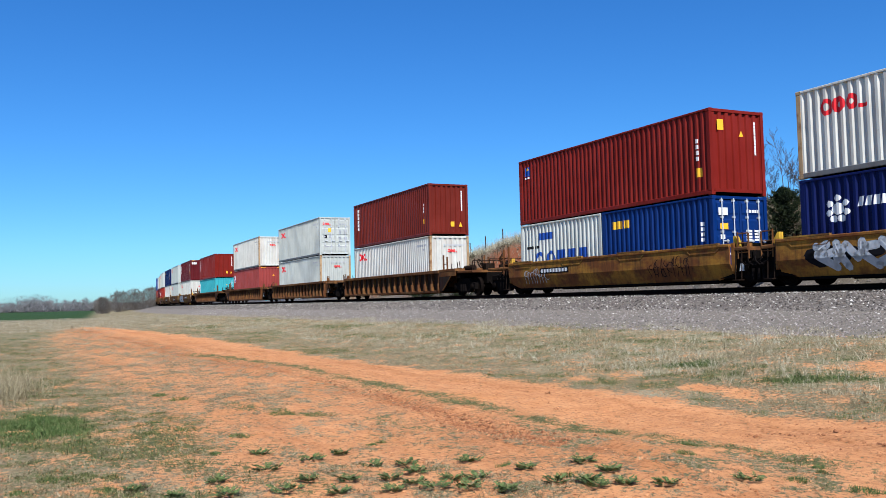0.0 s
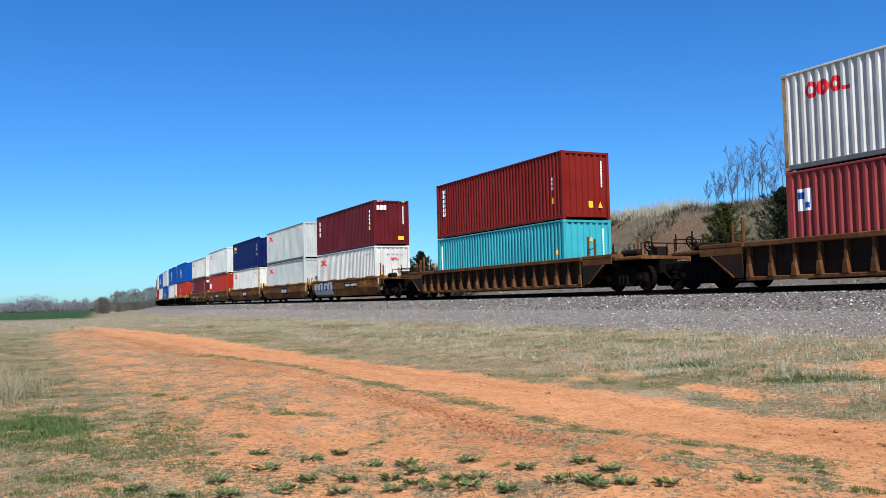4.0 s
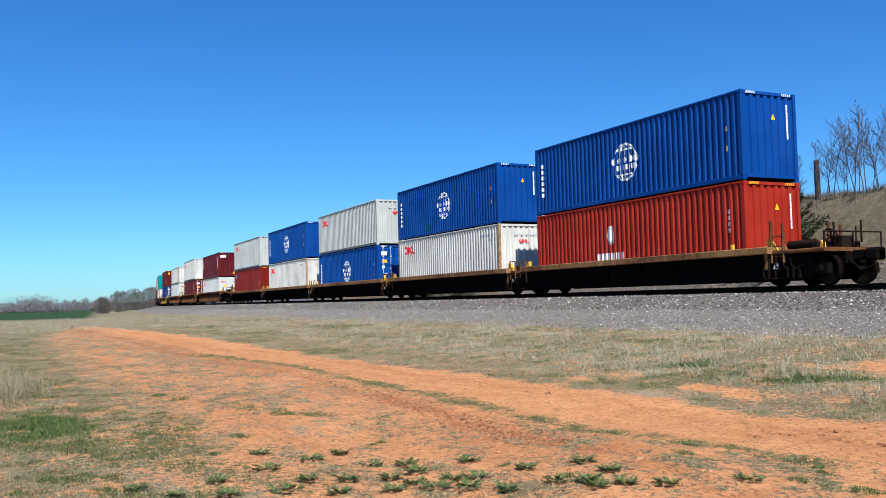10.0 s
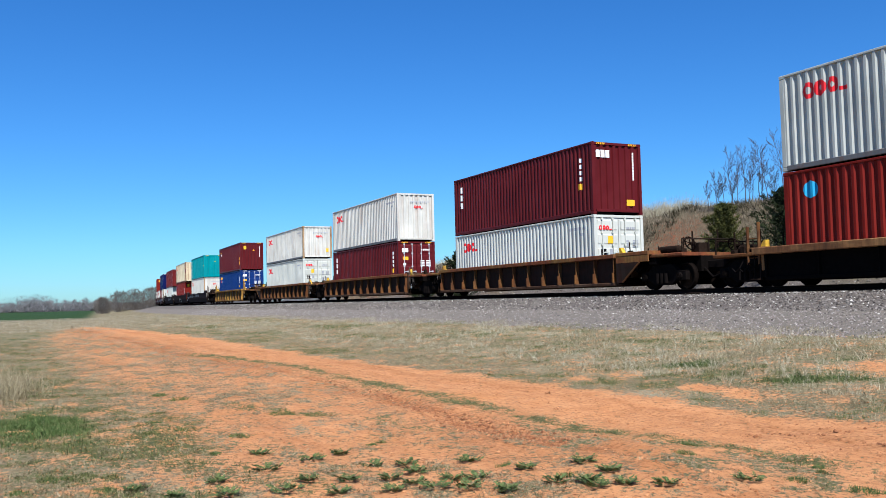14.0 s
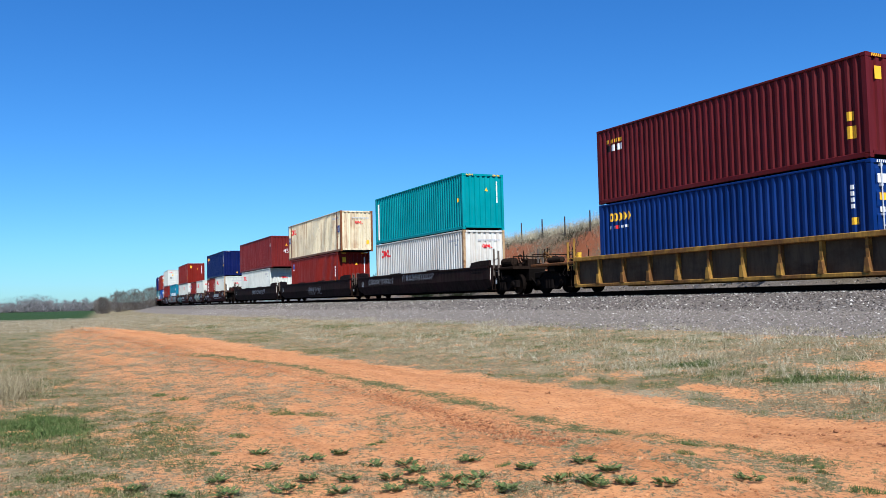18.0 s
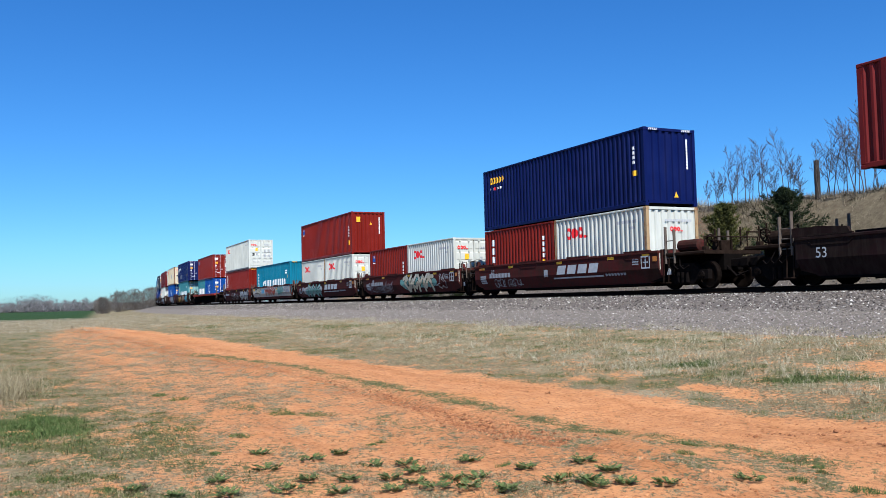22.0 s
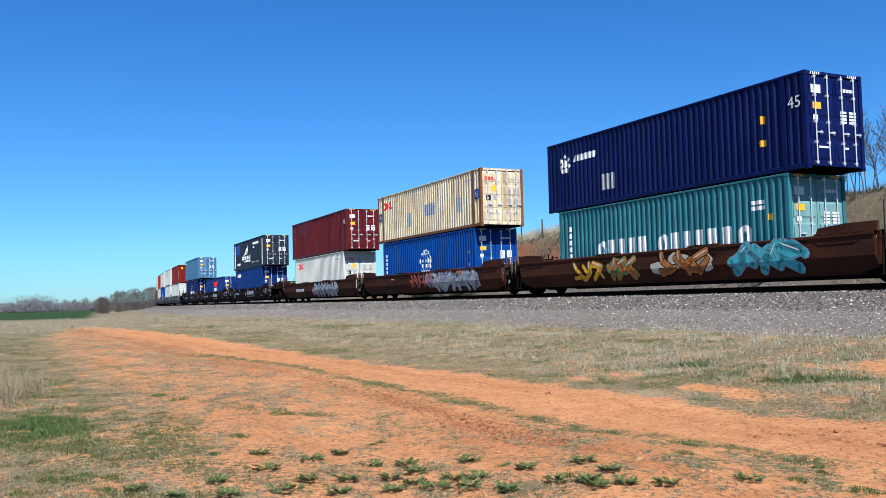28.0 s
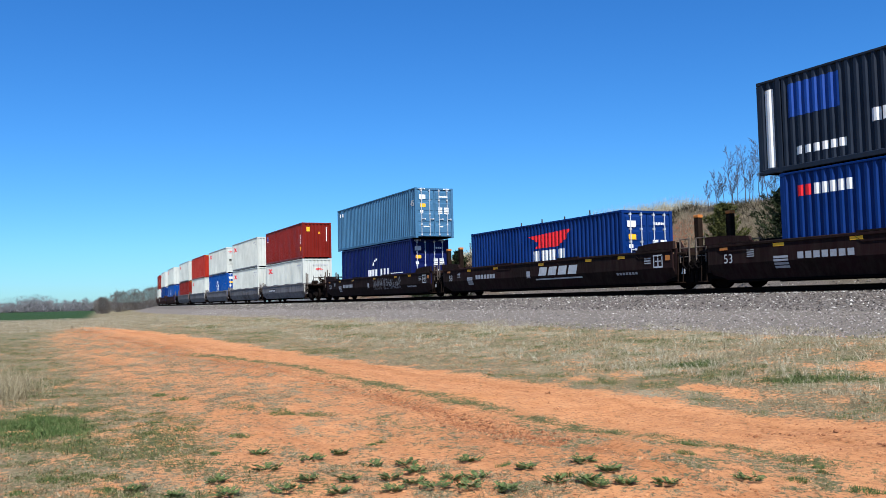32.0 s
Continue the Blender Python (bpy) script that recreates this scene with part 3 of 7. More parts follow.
def container(feet, H, colour, style, doors, upper, frame_rust=False):
    """A corrugated steel shipping container, its base centre at the origin, the visible end towards +x."""
    L = {20: 6.058, 40: 12.192, 45: 13.716}[feet]
    words = "%s %d-foot corrugated steel container" % (CONTAINER_WORDS[colour], feet)
    words += " stacked on top" if upper else " in the well"
    thing = tagged(new("shipping_container"), words + (" showing its doors" if doors else ""), "container", "containers on the train")
    mat = M[colour]
    edge = (M["rust_dark"] if colour == "cream" else M["rust_edge"]) if frame_rust else mat
    W = HALF
    side = cached(("side", feet, H), lambda: corrugated(L, 0.16, H - 0.06).mesh("side_panel"))
    part("side_panel", side, mat, thing, at=(0, -W + 0.012, 0))
    far = part("side_panel", side, mat, thing, at=(0, W - 0.012, 0))
    far.rotation_euler = (0, 0, math.pi)
    part("roof", one_box("roof", -L / 2 + 0.1, -W + 0.05, H - 0.045, L / 2 - 0.1, W - 0.05, H - 0.012), mat, thing)
    part("underframe", one_box("underframe", -L / 2 + 0.12, -W + 0.06, 0.03, L / 2 - 0.12, W - 0.06, 0.15), M["under"], thing)
    for y in (-1, 1):
        ya, yb = sorted((y * W, y * (W - 0.06)))
        part("top_rail", one_box("top_rail", -L / 2 + 0.16, ya, H - 0.075, L / 2 - 0.16, yb, H - 0.006, cut=0.012), mat, thing)
        part("bottom_rail", one_box("bottom_rail", -L / 2 + 0.16, ya, 0.02, L / 2 - 0.16, yb, 0.17, cut=0.015), M["rust_dark"] if colour == "cream" else M["grey_rail"] if colour in ("white", "grey_white", "white_rusty") else mat, thing)
        for x in (-1, 1):
            xa, xb = sorted((x * (L / 2 - 0.005), x * (L / 2 - 0.15)))
            ya2, yb2 = sorted((y * (W - 0.003), y * (W - 0.13)))
            part("corner_post", one_box("corner_post", xa, ya2, 0.118, xb, yb2, H - 0.118, cut=0.02), edge, thing)
            xa, xb = sorted((x * L / 2, x * (L / 2 - 0.178)))
            ya2, yb2 = sorted((y * W, y * (W - 0.162)))
            for z in (0.0, H - 0.118):
                part("corner_casting", one_box("corner_casting", xa, ya2, z, xb, yb2, z + 0.118, cut=0.018), edge, thing)
    for x in (-1, 1):
        xa, xb = sorted((x * (L / 2 - 0.012), x * (L / 2 - 0.10)))
        part("top_end_rail", one_box("top_end_rail", xa, -W + 0.163, H - 0.11, xb, W - 0.163, H - 0.01, cut=0.012), mat, thing)
        part("bottom_end_rail", one_box("bottom_end_rail", xa, -W + 0.163, 0.09, xb, W - 0.163, 0.2, cut=0.012), mat, thing)
    part("end_panel", end_panel_mesh(H), mat, thing, at=(-L / 2 + 0.07, 0, 0))
    if doors:
        for k in (-1, 1):
            # doors of faded teal containers are paler than their sides
            leaf = part("door", door_mesh(H), M["pale_mint"] if colour == "faded_teal" else mat, thing, at=(L / 2 - 0.05, 0, 0))
            if k < 0:
                leaf.location.y = -1.112
            for y in ((0.3, 0.82) if k > 0 else (0.29, 0.81)):
                part("locking_bar", bar_mesh(H), M["galv"] if colour != "white" else M["white"], leaf, "galvanised locking bar", at=(0, y, 0))
    else:
        part("end_panel", end_panel_mesh(H), mat, thing, at=(L / 2 - 0.03, 0, 0))
    # hazard stripes on the header of a high container
    if H > 2.7 and colour not in ("white", "grey_white", "white_rusty", "cream") and not (upper and colour in ("red", "brown_red", "maroon")):
        for y in (-1, 1):
            y0 = -0.98 if y < 0 else 0.58
            key = "mark_white" if colour in ("navy", "blue", "mid_blue", "steel_blue") else "mark_yellow"
            def stripes(y0=y0):
                return painted([rect(y0 + i * 0.085, H - 0.1, y0 + i * 0.085 + 0.045, H - 0.02, 0.03) for i in range(5)]).mesh("hazard_stripe")
            ob = part("hazard_stripe", cached(("haz", H, y), stripes), M[key], thing, at=(L / 2 - 0.008, 0, 0))
            ob.rotation_euler = (0, 0, math.pi / 2)
    for i, (key, shapes) in enumerate(side_marks(style, L, H)):
        me = cached(("side_mark", style, feet, H, i), lambda: painted(shapes, L).mesh("marking"))
        part("marking", me, M[key], thing, at=(0, -W + 0.012 - 0.0003 * i, 0))
    end_style = "blossom_plain" if style == "blossom" and not frame_rust else style
    for i, (key, shapes) in enumerate(end_marks(end_style, H, doors)):
        me = cached(("end_mark", end_style, H, doors, i), lambda: painted(shapes).mesh("marking"))
        ob = part("marking", me, M[key], thing, at=(L / 2 - (0.022 if doors else 0.028), 0, 0))
        ob.rotation_euler = (0, 0, math.pi / 2)
    if colour == "cream" and doors:
        for k, (x0, x1, z0, z1) in enumerate(((-2.3, -1.7, 0.7, 1.5), (0.1, 1.5, 1.1, 1.75), (4.1, 4.6, 0.9, 1.7))):
            me = cached(("patch", k), lambda: painted([rect(x0, z0, x1, z1)], L, 0.003).mesh("repair_patch"))
            part("repair_patch", me, M["patch"], thing, "blue-grey touched-up paint", at=(0, -W + 0.012, 0))
    if feet == 45:
        # posts at the forty-foot lifting points
        for x in (-6.02, 6.02):
            for y in (-1, 1):
                ya, yb = sorted((y * (W + 0.004), y * (W - 0.10)))
                part("inner_post", one_box("inner_post", x - 0.075, ya, 0.0, x + 0.075, yb, H - 0.004, cut=0.015), edge, thing)
        dark = colour in ("cream",)
        if dark:
            for x in (-6.43, 6.43):
                part("number_plate", cached("plate45", lambda: painted([rect(-0.22, -0.12, 0.22, 0.36)]).mesh("number_plate")),
                     M["mark_blue"], thing, at=(x, -W + 0.004, 1.5))
                part("numeral", numeral("45", 0.38), M["mark_white"], thing, at=(x, -W - 0.004, 1.48))
        else:
            part("numeral", numeral("45", 0.5), M["mark_white"], thing, at=(6.45, -W - 0.002, H - 1.05))
            if not doors:
                ob = part("numeral", numeral("45", 0.5), M["mark_white"], thing, at=(L / 2 + 0.002, 0.15, 1.35))
                ob.rotation_euler = (0, 0, math.pi / 2)
    return thing


# ---------------------------------------------------------------- well cars
SILL_TOP, SILL_LOW = 3.06, 1.86
WELL_FLOOR = 2.13
WHEEL_R = 0.46


def wheelset_mesh():
    """An axle with its two wheels, turning about y."""
    def make():
        b = Build()
        n = 20
        prof = [(-0.065, 0.10), (-0.04, 0.16), (-0.02, WHEEL_R - 0.07), (-0.065, WHEEL_R - 0.05), (-0.065, WHEEL_R), (0.05, WHEEL_R), (0.065, WHEEL_R + 0.028), (0.09, WHEEL_R + 0.02), (0.09, WHEEL_R - 0.06), (0.03, 0.16), (0.06, 0.1)]
        for side in (-1, 1):
            for i in range(n):
                a, c = (2 * math.pi * (i + j) / n for j in (0, 1))
                for (ya, ra), (yb, rb) in zip(prof, prof[1:]):
                    ya, yb = side * (0.755 - ya), side * (0.755 - yb)
                    b.face((ra * math.cos(a), ya, ra * math.sin(a)), (rb * math.cos(a), yb, rb * math.sin(a)),
                           (rb * math.cos(c), yb, rb * math.sin(c)), (ra * math.cos(c), ya, ra * math.sin(c)))
            # the end cap's three bolts
            for k in range(3):
                t = 2.094 * k
                p = Vector((0.06 * math.cos(t), side * 1.16, 0.06 * math.sin(t)))
                b.rod(p, p + Vector((0, side * 0.03, 0)), 0.022, sides=5)
            b.rod((0, side * 1.08, 0), (0, side * 1.17, 0), 0.10, sides=10)
        b.rod((0, -1.1, 0), (0, 1.1, 0), 0.085, sides=8)
        return b.mesh("wheelset")
    return cached("wheelset", make)


def truck_frame_mesh():
    def make():
        b = Build()
        z = RAIL_Z + WHEEL_R
        out = [(-1.18, z - 0.14), (-1.18, z + 0.16), (-0.75, z + 0.2), (-0.5, z + 0.42), (0.5, z + 0.42), (0.75, z + 0.2), (1.18, z + 0.16),
               (1.18, z - 0.14), (0.68, z - 0.14), (0.45, z - 0.3), (-0.45, z - 0.3), (-0.68, z - 0.14)]
        b.prism(out, -0.09, 0.09)
        for x in (-0.22, 0.0, 0.22):
            b.rod((x, -0.13, z - 0.24), (x, -0.13, z + 0.12), 0.075, sides=8)
        for x in (-0.9, 0.9):
            b.rod((x, -0.16, z), (x, 0.05, z), 0.13, sides=10)
        return b.mesh("side_frame")
    return cached("truckframe", make)


WHEELSETS = []


def add_truck(car, x):
    """A two-axle truck under a car, centred at x."""
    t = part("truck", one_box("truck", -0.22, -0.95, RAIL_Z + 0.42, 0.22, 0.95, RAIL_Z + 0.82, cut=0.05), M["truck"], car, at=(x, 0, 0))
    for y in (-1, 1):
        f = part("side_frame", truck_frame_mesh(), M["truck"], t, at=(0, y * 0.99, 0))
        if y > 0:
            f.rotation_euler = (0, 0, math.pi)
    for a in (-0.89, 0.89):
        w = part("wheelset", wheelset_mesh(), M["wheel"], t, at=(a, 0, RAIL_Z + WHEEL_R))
        WHEELSETS.append((w, a))
    return t


def plate_sill(half):
    """Smooth side of a well car: an upright plate over a lower one that leans in, under a lapped chord. y = 0 is its outer face."""
    top, low, knee = SILL_TOP, SILL_LOW, 2.42
    b = Build()
    prof = [(0.03, top - 0.06), (0.03, knee), (0.24, low + 0.04), (0.30, low + 0.04), (0.09, knee), (0.09, top - 0.06)]
    n = len(prof)
    for x0, x1, lift in ((-half, -half + 0.7, 1), (-half + 0.7, half - 0.7, 0), (half - 0.7, half, 2)):
        za = [z + (0.16 if lift == 1 and z < knee else 0) for _, z in prof]
        zb = [z + (0.16 if lift == 2 and z < knee else 0) for _, z in prof]
        for k in range(n):
            m = (k + 1) % n
            b.face((x0, prof[k][0], za[k]), (x0, prof[m][0], za[m]), (x1, prof[m][0], zb[m]), (x1, prof[k][0], zb[k]))
    for x in (-half, half):
        b.face(*[(x, y, z + (0.16 if z < knee else 0)) for y, z in prof])
    return b.mesh("side_plate")


def strap_mesh():
    """A raised tab on the chord with the doubler plate welded on below it."""
    b = Build()
    t = SILL_TOP
    b.box(-0.75, 0.0, t + 0.001, 0.75, 0.1, t + 0.05)
    for (xa, za), (xb, zb) in (((-0.8, t - 0.11), (-0.6, t - 0.26)), ((-0.6, t - 0.26), (0.6, t - 0.26)), ((0.6, t - 0.26), (0.8, t - 0.11))):
        b.prism([(xa - 0.012, za), (xa + 0.012, za - 0.006), (xb + 0.012, zb), (xb - 0.012, zb + 0.022)], 0.012, 0.029)
    return b.mesh("strap")


def rib_mesh(thick=1.0):
    b = Build()
    top, low = SILL_TOP, SILL_LOW
    w, foot = 0.05 * thick, 0.1 * thick
    b.prism([(-w, low + 0.12), (w, low + 0.12), (w, top - 0.16), (-w, top - 0.16)], 0.09, 0.24)
    b.prism([(-foot, low + 0.12), (foot, low + 0.12), (w, low + 0.5), (-w, low + 0.5)], 0.03, 0.09)
    return b.mesh("rib")


def add_side(car, kind, half, W, mat, colour):
    """Both sides of a well car's body."""
    top, low = SILL_TOP, SILL_LOW
    for y, turn in ((-W, 0.0), (W, math.pi)):
        made = []
        if kind == "smooth":
            made.append(part("side_plate", cached(("plate", half), lambda: plate_sill(half)), mat, car))
            made.append(part("top_chord", one_box("top_chord", -half, 0.0, top - 0.1, half, 0.14, top, cut=0.02), mat, car))
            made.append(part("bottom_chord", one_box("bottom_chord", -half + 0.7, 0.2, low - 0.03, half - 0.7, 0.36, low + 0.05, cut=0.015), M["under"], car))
            n = 4
            for i in range(n):
                x = -half + 1.2 + (2 * half - 2.4) * i / (n - 1)
                made.append(part("strap", cached("strap", strap_mesh), M["car_gold"] if colour == "car_yellow" else mat, car))
                made[-1]["x"] = x
        elif kind == "ribbed":
            sooty = colour == "car_soot"
            made.append(part("top_chord", one_box("top_chord", -half, 0.02, top - 0.16, half, 0.27, top, cut=0.02), M["ochre_chord"] if sooty else mat, car, "ochre paint worn to red rust" if sooty else ""))
            # recessed web drawn in a shaded copy of the side's colour
            made.append(part("web", one_box("web", -half, 0.24, low + 0.1, half, 0.268, top - 0.16), M[{"car_gold": "web_tan", "car_soot": "web_soot_shade"}.get(colour, "web_brown")], car, "grimy sill web, recess shade in its colour"))
            made.append(part("bottom_chord", one_box("bottom_chord", -half, 0.05, low, half, 0.27, low + 0.12, cut=0.02), mat, car))
            n = round(2 * half / {"car_gold": 1.5, "car_soot": 1.25}.get(colour, 0.9))
            for i in range(n + 1):
                made.append(part("rib", cached("thin_rib", lambda: rib_mesh(0.4)) if sooty else cached("rib", rib_mesh), M["car_rust"] if sooty else mat, car))
                made[-1]["x"] = -half + 0.1 + (2 * half - 0.2) * i / n
        else:
            made.append(part("top_chord", one_box("top_chord", -half - 0.3, 0.0, top - 0.42, half + 0.3, 0.26, top - 0.2, cut=0.02), mat, car))
            # set-back web and ribs in near black: the overhanging chord's shade as colour
            made.append(part("web", one_box("web", -half - 0.2, 0.25, low + 0.1, half + 0.2, 0.275, top - 0.4), M["under"], car, "black sill web, the chord's shade in its colour"))
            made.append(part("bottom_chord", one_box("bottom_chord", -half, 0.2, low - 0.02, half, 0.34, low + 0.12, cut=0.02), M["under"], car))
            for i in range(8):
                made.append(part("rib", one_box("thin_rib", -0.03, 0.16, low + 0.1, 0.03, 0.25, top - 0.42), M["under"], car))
                made[-1]["x"] = -half + 0.06 + (2 * half - 0.12) * i / 7
        for ob in made:
            x = ob.pop("x") if "x" in ob else 0.0
            ob.location = (x, y, 0)
            ob.rotation_euler = (0, 0, turn)


CAR_WORDS = {"car_soot": "soot-darkened brown", "car_rust": "rust-brown", "car_yellow": "rusty yellow", "car_gold": "worn yellow", "car_maroon": "maroon", "car_dark": "blackened maroon",
             "car_brown": "oxide-brown", "car_red": "oxide-red", "car_grey": "dull grey-brown", "tan": "tan-rusted"}


def well_car(kind, colour, pitch, front_end, rear_end, marks=(), seed=0, guides=False):
    """One unit of a well car, its middle at the origin; a shared truck stands under its rear joint.
    pitch: distance from joint to joint; front_end and rear_end: it is the last unit of its set there."""
    rng = random.Random(seed)
    ribs = {"smooth": "smooth-sided", "ribbed": "rib-sided", "thin": "open-sided"}[kind]
    car = tagged(new("well_car"), "%s %s steel railway well car" % (CAR_WORDS[colour], ribs), "railway car", "cars of the train")
    mat = M[colour]
    h = pitch / 2
    half = h - (0.95 if pitch < 17 else 0.85)
    if kind == "ribbed":
        half = 7.6
    W = 1.42 if kind == "smooth" else 1.5
    add_side(car, kind, half, W, mat, colour)
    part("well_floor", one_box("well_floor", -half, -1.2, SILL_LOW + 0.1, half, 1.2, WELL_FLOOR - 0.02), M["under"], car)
    top = SILL_TOP - (0.2 if kind == "thin" else 0.0)
    for e, last in ((1, front_end), (-1, rear_end)):
        out = h + 1.25 if last else h - 0.28
        xa, xb = sorted((e * (half + 0.002), e * (half + 0.12)))
        part("bulkhead", one_box("bulkhead", xa, -1.3, SILL_LOW + 0.3, xb, 1.3, top + 0.03, cut=0.02), mat, car)
        # platform and centre beam over the truck
        xa, xb = sorted((e * (half + 0.122), e * out))
        part("end_platform", one_box("end_platform", xa, -1.28, top - 0.24, xb, 1.28, top - 0.12, cut=0.03), M["ochre_chord"] if colour == "car_soot" else M["car_rust"] if colour in ("tan", "car_rust", "car_gold", "car_yellow") else M["fitting"], car, "grimy steel end platform")
        # brake gear, hoses and posts crowded over the truck
        for k in range(5 if last else 3):
            b = Build()
            px, py = e * rng.uniform(abs(half) + 0.3, out - 0.15), rng.uniform(-1.1, 1.0)
            ph = rng.uniform(0.15, 0.55 if last else 0.4)
            b.rod((px, py, top - 0.14), (px + rng.uniform(-0.08, 0.08), py, top + ph), 0.025, sides=5)
            b.box(px - 0.09, py - 0.07, top - 0.13, px + 0.09, py + 0.07, top + rng.uniform(0.0, 0.14), cut=0.02)
            part("valve_stand", b, M["fitting"], car)
        za = top - 0.3
        for k in range(3):
            b = Build()
            px = e * (half + 0.3 + 0.3 * k)
            pts_ = [(px, -1.2, za), (px + 0.12 * e, -1.3, za - 0.28), (px + 0.3 * e, -1.3, za - 0.42), (px + 0.5 * e, -1.24, za - 0.3)]
            for p0, p1 in zip(pts_, pts_[1:]):
                b.rod(p0, p1, 0.022, sides=5)
            part("air_hose", b, M["truck"], car)
        b = Build()
        b.box(min(e * (half + 0.16), e * (half + 0.44)), -1.45, SILL_LOW + 0.02, max(e * (half + 0.16), e * (half + 0.44)), -1.2, SILL_LOW + 0.05)
        for xs in (0.17, 0.43):
            b.rod((e * (half + xs), -1.32, SILL_LOW + 0.03), (e * (half + xs), -1.26, top - 0.2), 0.018, sides=5)
        part("step", b, M["fitting"], car)
        bx = e * (h if not last else h + 0.1)
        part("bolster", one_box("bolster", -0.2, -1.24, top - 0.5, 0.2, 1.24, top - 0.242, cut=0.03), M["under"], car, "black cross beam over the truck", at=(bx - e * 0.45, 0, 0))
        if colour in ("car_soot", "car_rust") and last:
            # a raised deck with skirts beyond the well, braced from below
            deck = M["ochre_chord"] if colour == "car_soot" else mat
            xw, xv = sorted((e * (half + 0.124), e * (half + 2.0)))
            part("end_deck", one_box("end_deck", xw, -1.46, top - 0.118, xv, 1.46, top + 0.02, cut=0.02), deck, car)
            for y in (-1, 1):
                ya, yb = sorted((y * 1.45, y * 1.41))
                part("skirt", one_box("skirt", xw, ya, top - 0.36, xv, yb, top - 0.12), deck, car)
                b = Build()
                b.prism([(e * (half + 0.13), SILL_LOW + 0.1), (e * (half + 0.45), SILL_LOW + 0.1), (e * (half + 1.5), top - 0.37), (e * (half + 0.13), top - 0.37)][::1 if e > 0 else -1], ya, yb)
                # colour darkened to stand for shade beneath the end deck
                part("tapered_web", b, M["web_soot_shade"], car, "grimy tapered web, shade under the deck in its colour")
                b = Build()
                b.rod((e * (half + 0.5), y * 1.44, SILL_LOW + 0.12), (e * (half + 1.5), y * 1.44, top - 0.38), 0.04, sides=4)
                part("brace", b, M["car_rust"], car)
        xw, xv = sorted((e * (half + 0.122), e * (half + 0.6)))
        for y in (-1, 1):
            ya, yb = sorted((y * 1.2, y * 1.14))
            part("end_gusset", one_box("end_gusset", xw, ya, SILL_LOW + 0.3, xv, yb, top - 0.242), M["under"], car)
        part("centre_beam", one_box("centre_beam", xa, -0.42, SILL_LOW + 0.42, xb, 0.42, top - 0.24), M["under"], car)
        # grab irons and uprights
        for y in (-1.24, 1.24) if not (last and colour == "car_soot") else ():
            b = Build()
            gx = e * (half + 0.25)
            tall = 0.8 if last else 0.35
            thick = 0.05 if last else 0.03
            b.rod((gx, y, top - 0.5), (gx, y, top + tall), thick, sides=6)
            b.rod((gx + 0.45 * e, y, top - 0.5), (gx + 0.45 * e, y, top + tall * 0.85), thick, sides=6)
            for z in (-0.3, 0.0, 0.3):
                b.rod((gx, y, top + z), (gx + 0.45 * e, y, top + z), 0.02, sides=5)
            part("ladder", b, mat if colour == "car_gold" else M["car_rust"] if colour in ("car_rust", "car_yellow", "tan") else M["pale_post"], car)
        if last:
            b = Build()
            b.rod((e * (out - 0.25), -0.55, top + 0.05), (e * (out - 0.25), -0.55, top + 0.62), 0.03, sides=6)
            b.rod((e * (out - 0.25), 0.6, top + 0.05), (e * (out - 0.25), 0.6, top + 0.7), 0.03, sides=6)
            b.rod((e * (out - 0.06), -1.2, top + 0.34), (e * (out - 0.06), 1.2, top + 0.34), 0.024, sides=6)
            for y in (-1.2, 0.0, 1.2):
                b.rod((e * (out - 0.06), y, top - 0.2), (e * (out - 0.06), y, top + 0.34), 0.024, sides=6)
            part("end_railing", b, M["fitting"], car)
            b = Build()
            hub = Vector((e * (out - 0.3), -0.62, top + 0.2))
            rim_ = [hub + Vector((0.24 * math.cos(q * 0.449), -0.10 * math.sin(q * 0.449), 0.22 * math.sin(q * 0.449))) for q in range(15)]
            for p0, p1 in zip(rim_, rim_[1:]):
                b.rod(p0, p1, 0.026, sides=5)
            for q in (0, 3, 6, 8, 11):
                b.rod(hub, rim_[q], 0.018, sides=4)
            b.rod(hub, hub + Vector((0, 0.25, 0)), 0.05, sides=8)
            part("brake_wheel", b, mat if colour in ("car_gold", "car_yellow") else M["fitting"], car)
            b = Build()
            b.box(min(e * (out - 0.5), e * (out - 0.12)), -0.4, top - 0.12, max(e * (out - 0.5), e * (out - 0.12)), 0.1, top + 0.22, cut=0.03)
            part("gear_box", b, M["fitting"], car)
            b = Build()
            big = 0.21 if colour in ("car_maroon", "car_dark") else 0.13
            xs = [e * (out - 1.75), e * (out - 1.7), e * (out - 0.72), e * (out - 0.67)]
            for (x0, r0), (x1, r1) in zip(zip(xs, (0.5 * big, big, big, 0.5 * big)), list(zip(xs, (0.5 * big, big, big, 0.5 * big)))[1:]):
                b.rod((x0, -0.75, top - 0.1 + big), (x1, -0.75, top - 0.1 + big), r0, r1, sides=14)
            part("air_reservoir", b, M["car_maroon"] if colour == "car_maroon" else M["fitting"], car, "drum-shaped air reservoir")
            b = Build()
            z = RAIL_Z + 0.84
            b.box(min(e * out, e * (out + 0.75)), -0.12, z - 0.14, max(e * out, e * (out + 0.75)), 0.12, z + 0.14, cut=0.03)
            b.box(min(e * (out + 0.5), e * (out + 0.82)), -0.2, z - 0.18, max(e * (out + 0.5), e * (out + 0.82)), 0.2, z + 0.18, cut=0.06)
            b.rod((e * out, -0.3, z - 0.1), (e * (out + 0.35), -0.22, z - 0.45), 0.03, sides=5)
            b.rod((e * (out + 0.35), -0.22, z - 0.45), (e * (out + 0.8), -0.15, z - 0.3), 0.03, sides=5)
            part("coupler", b, M["truck"], car)
        else:
            b = Build()
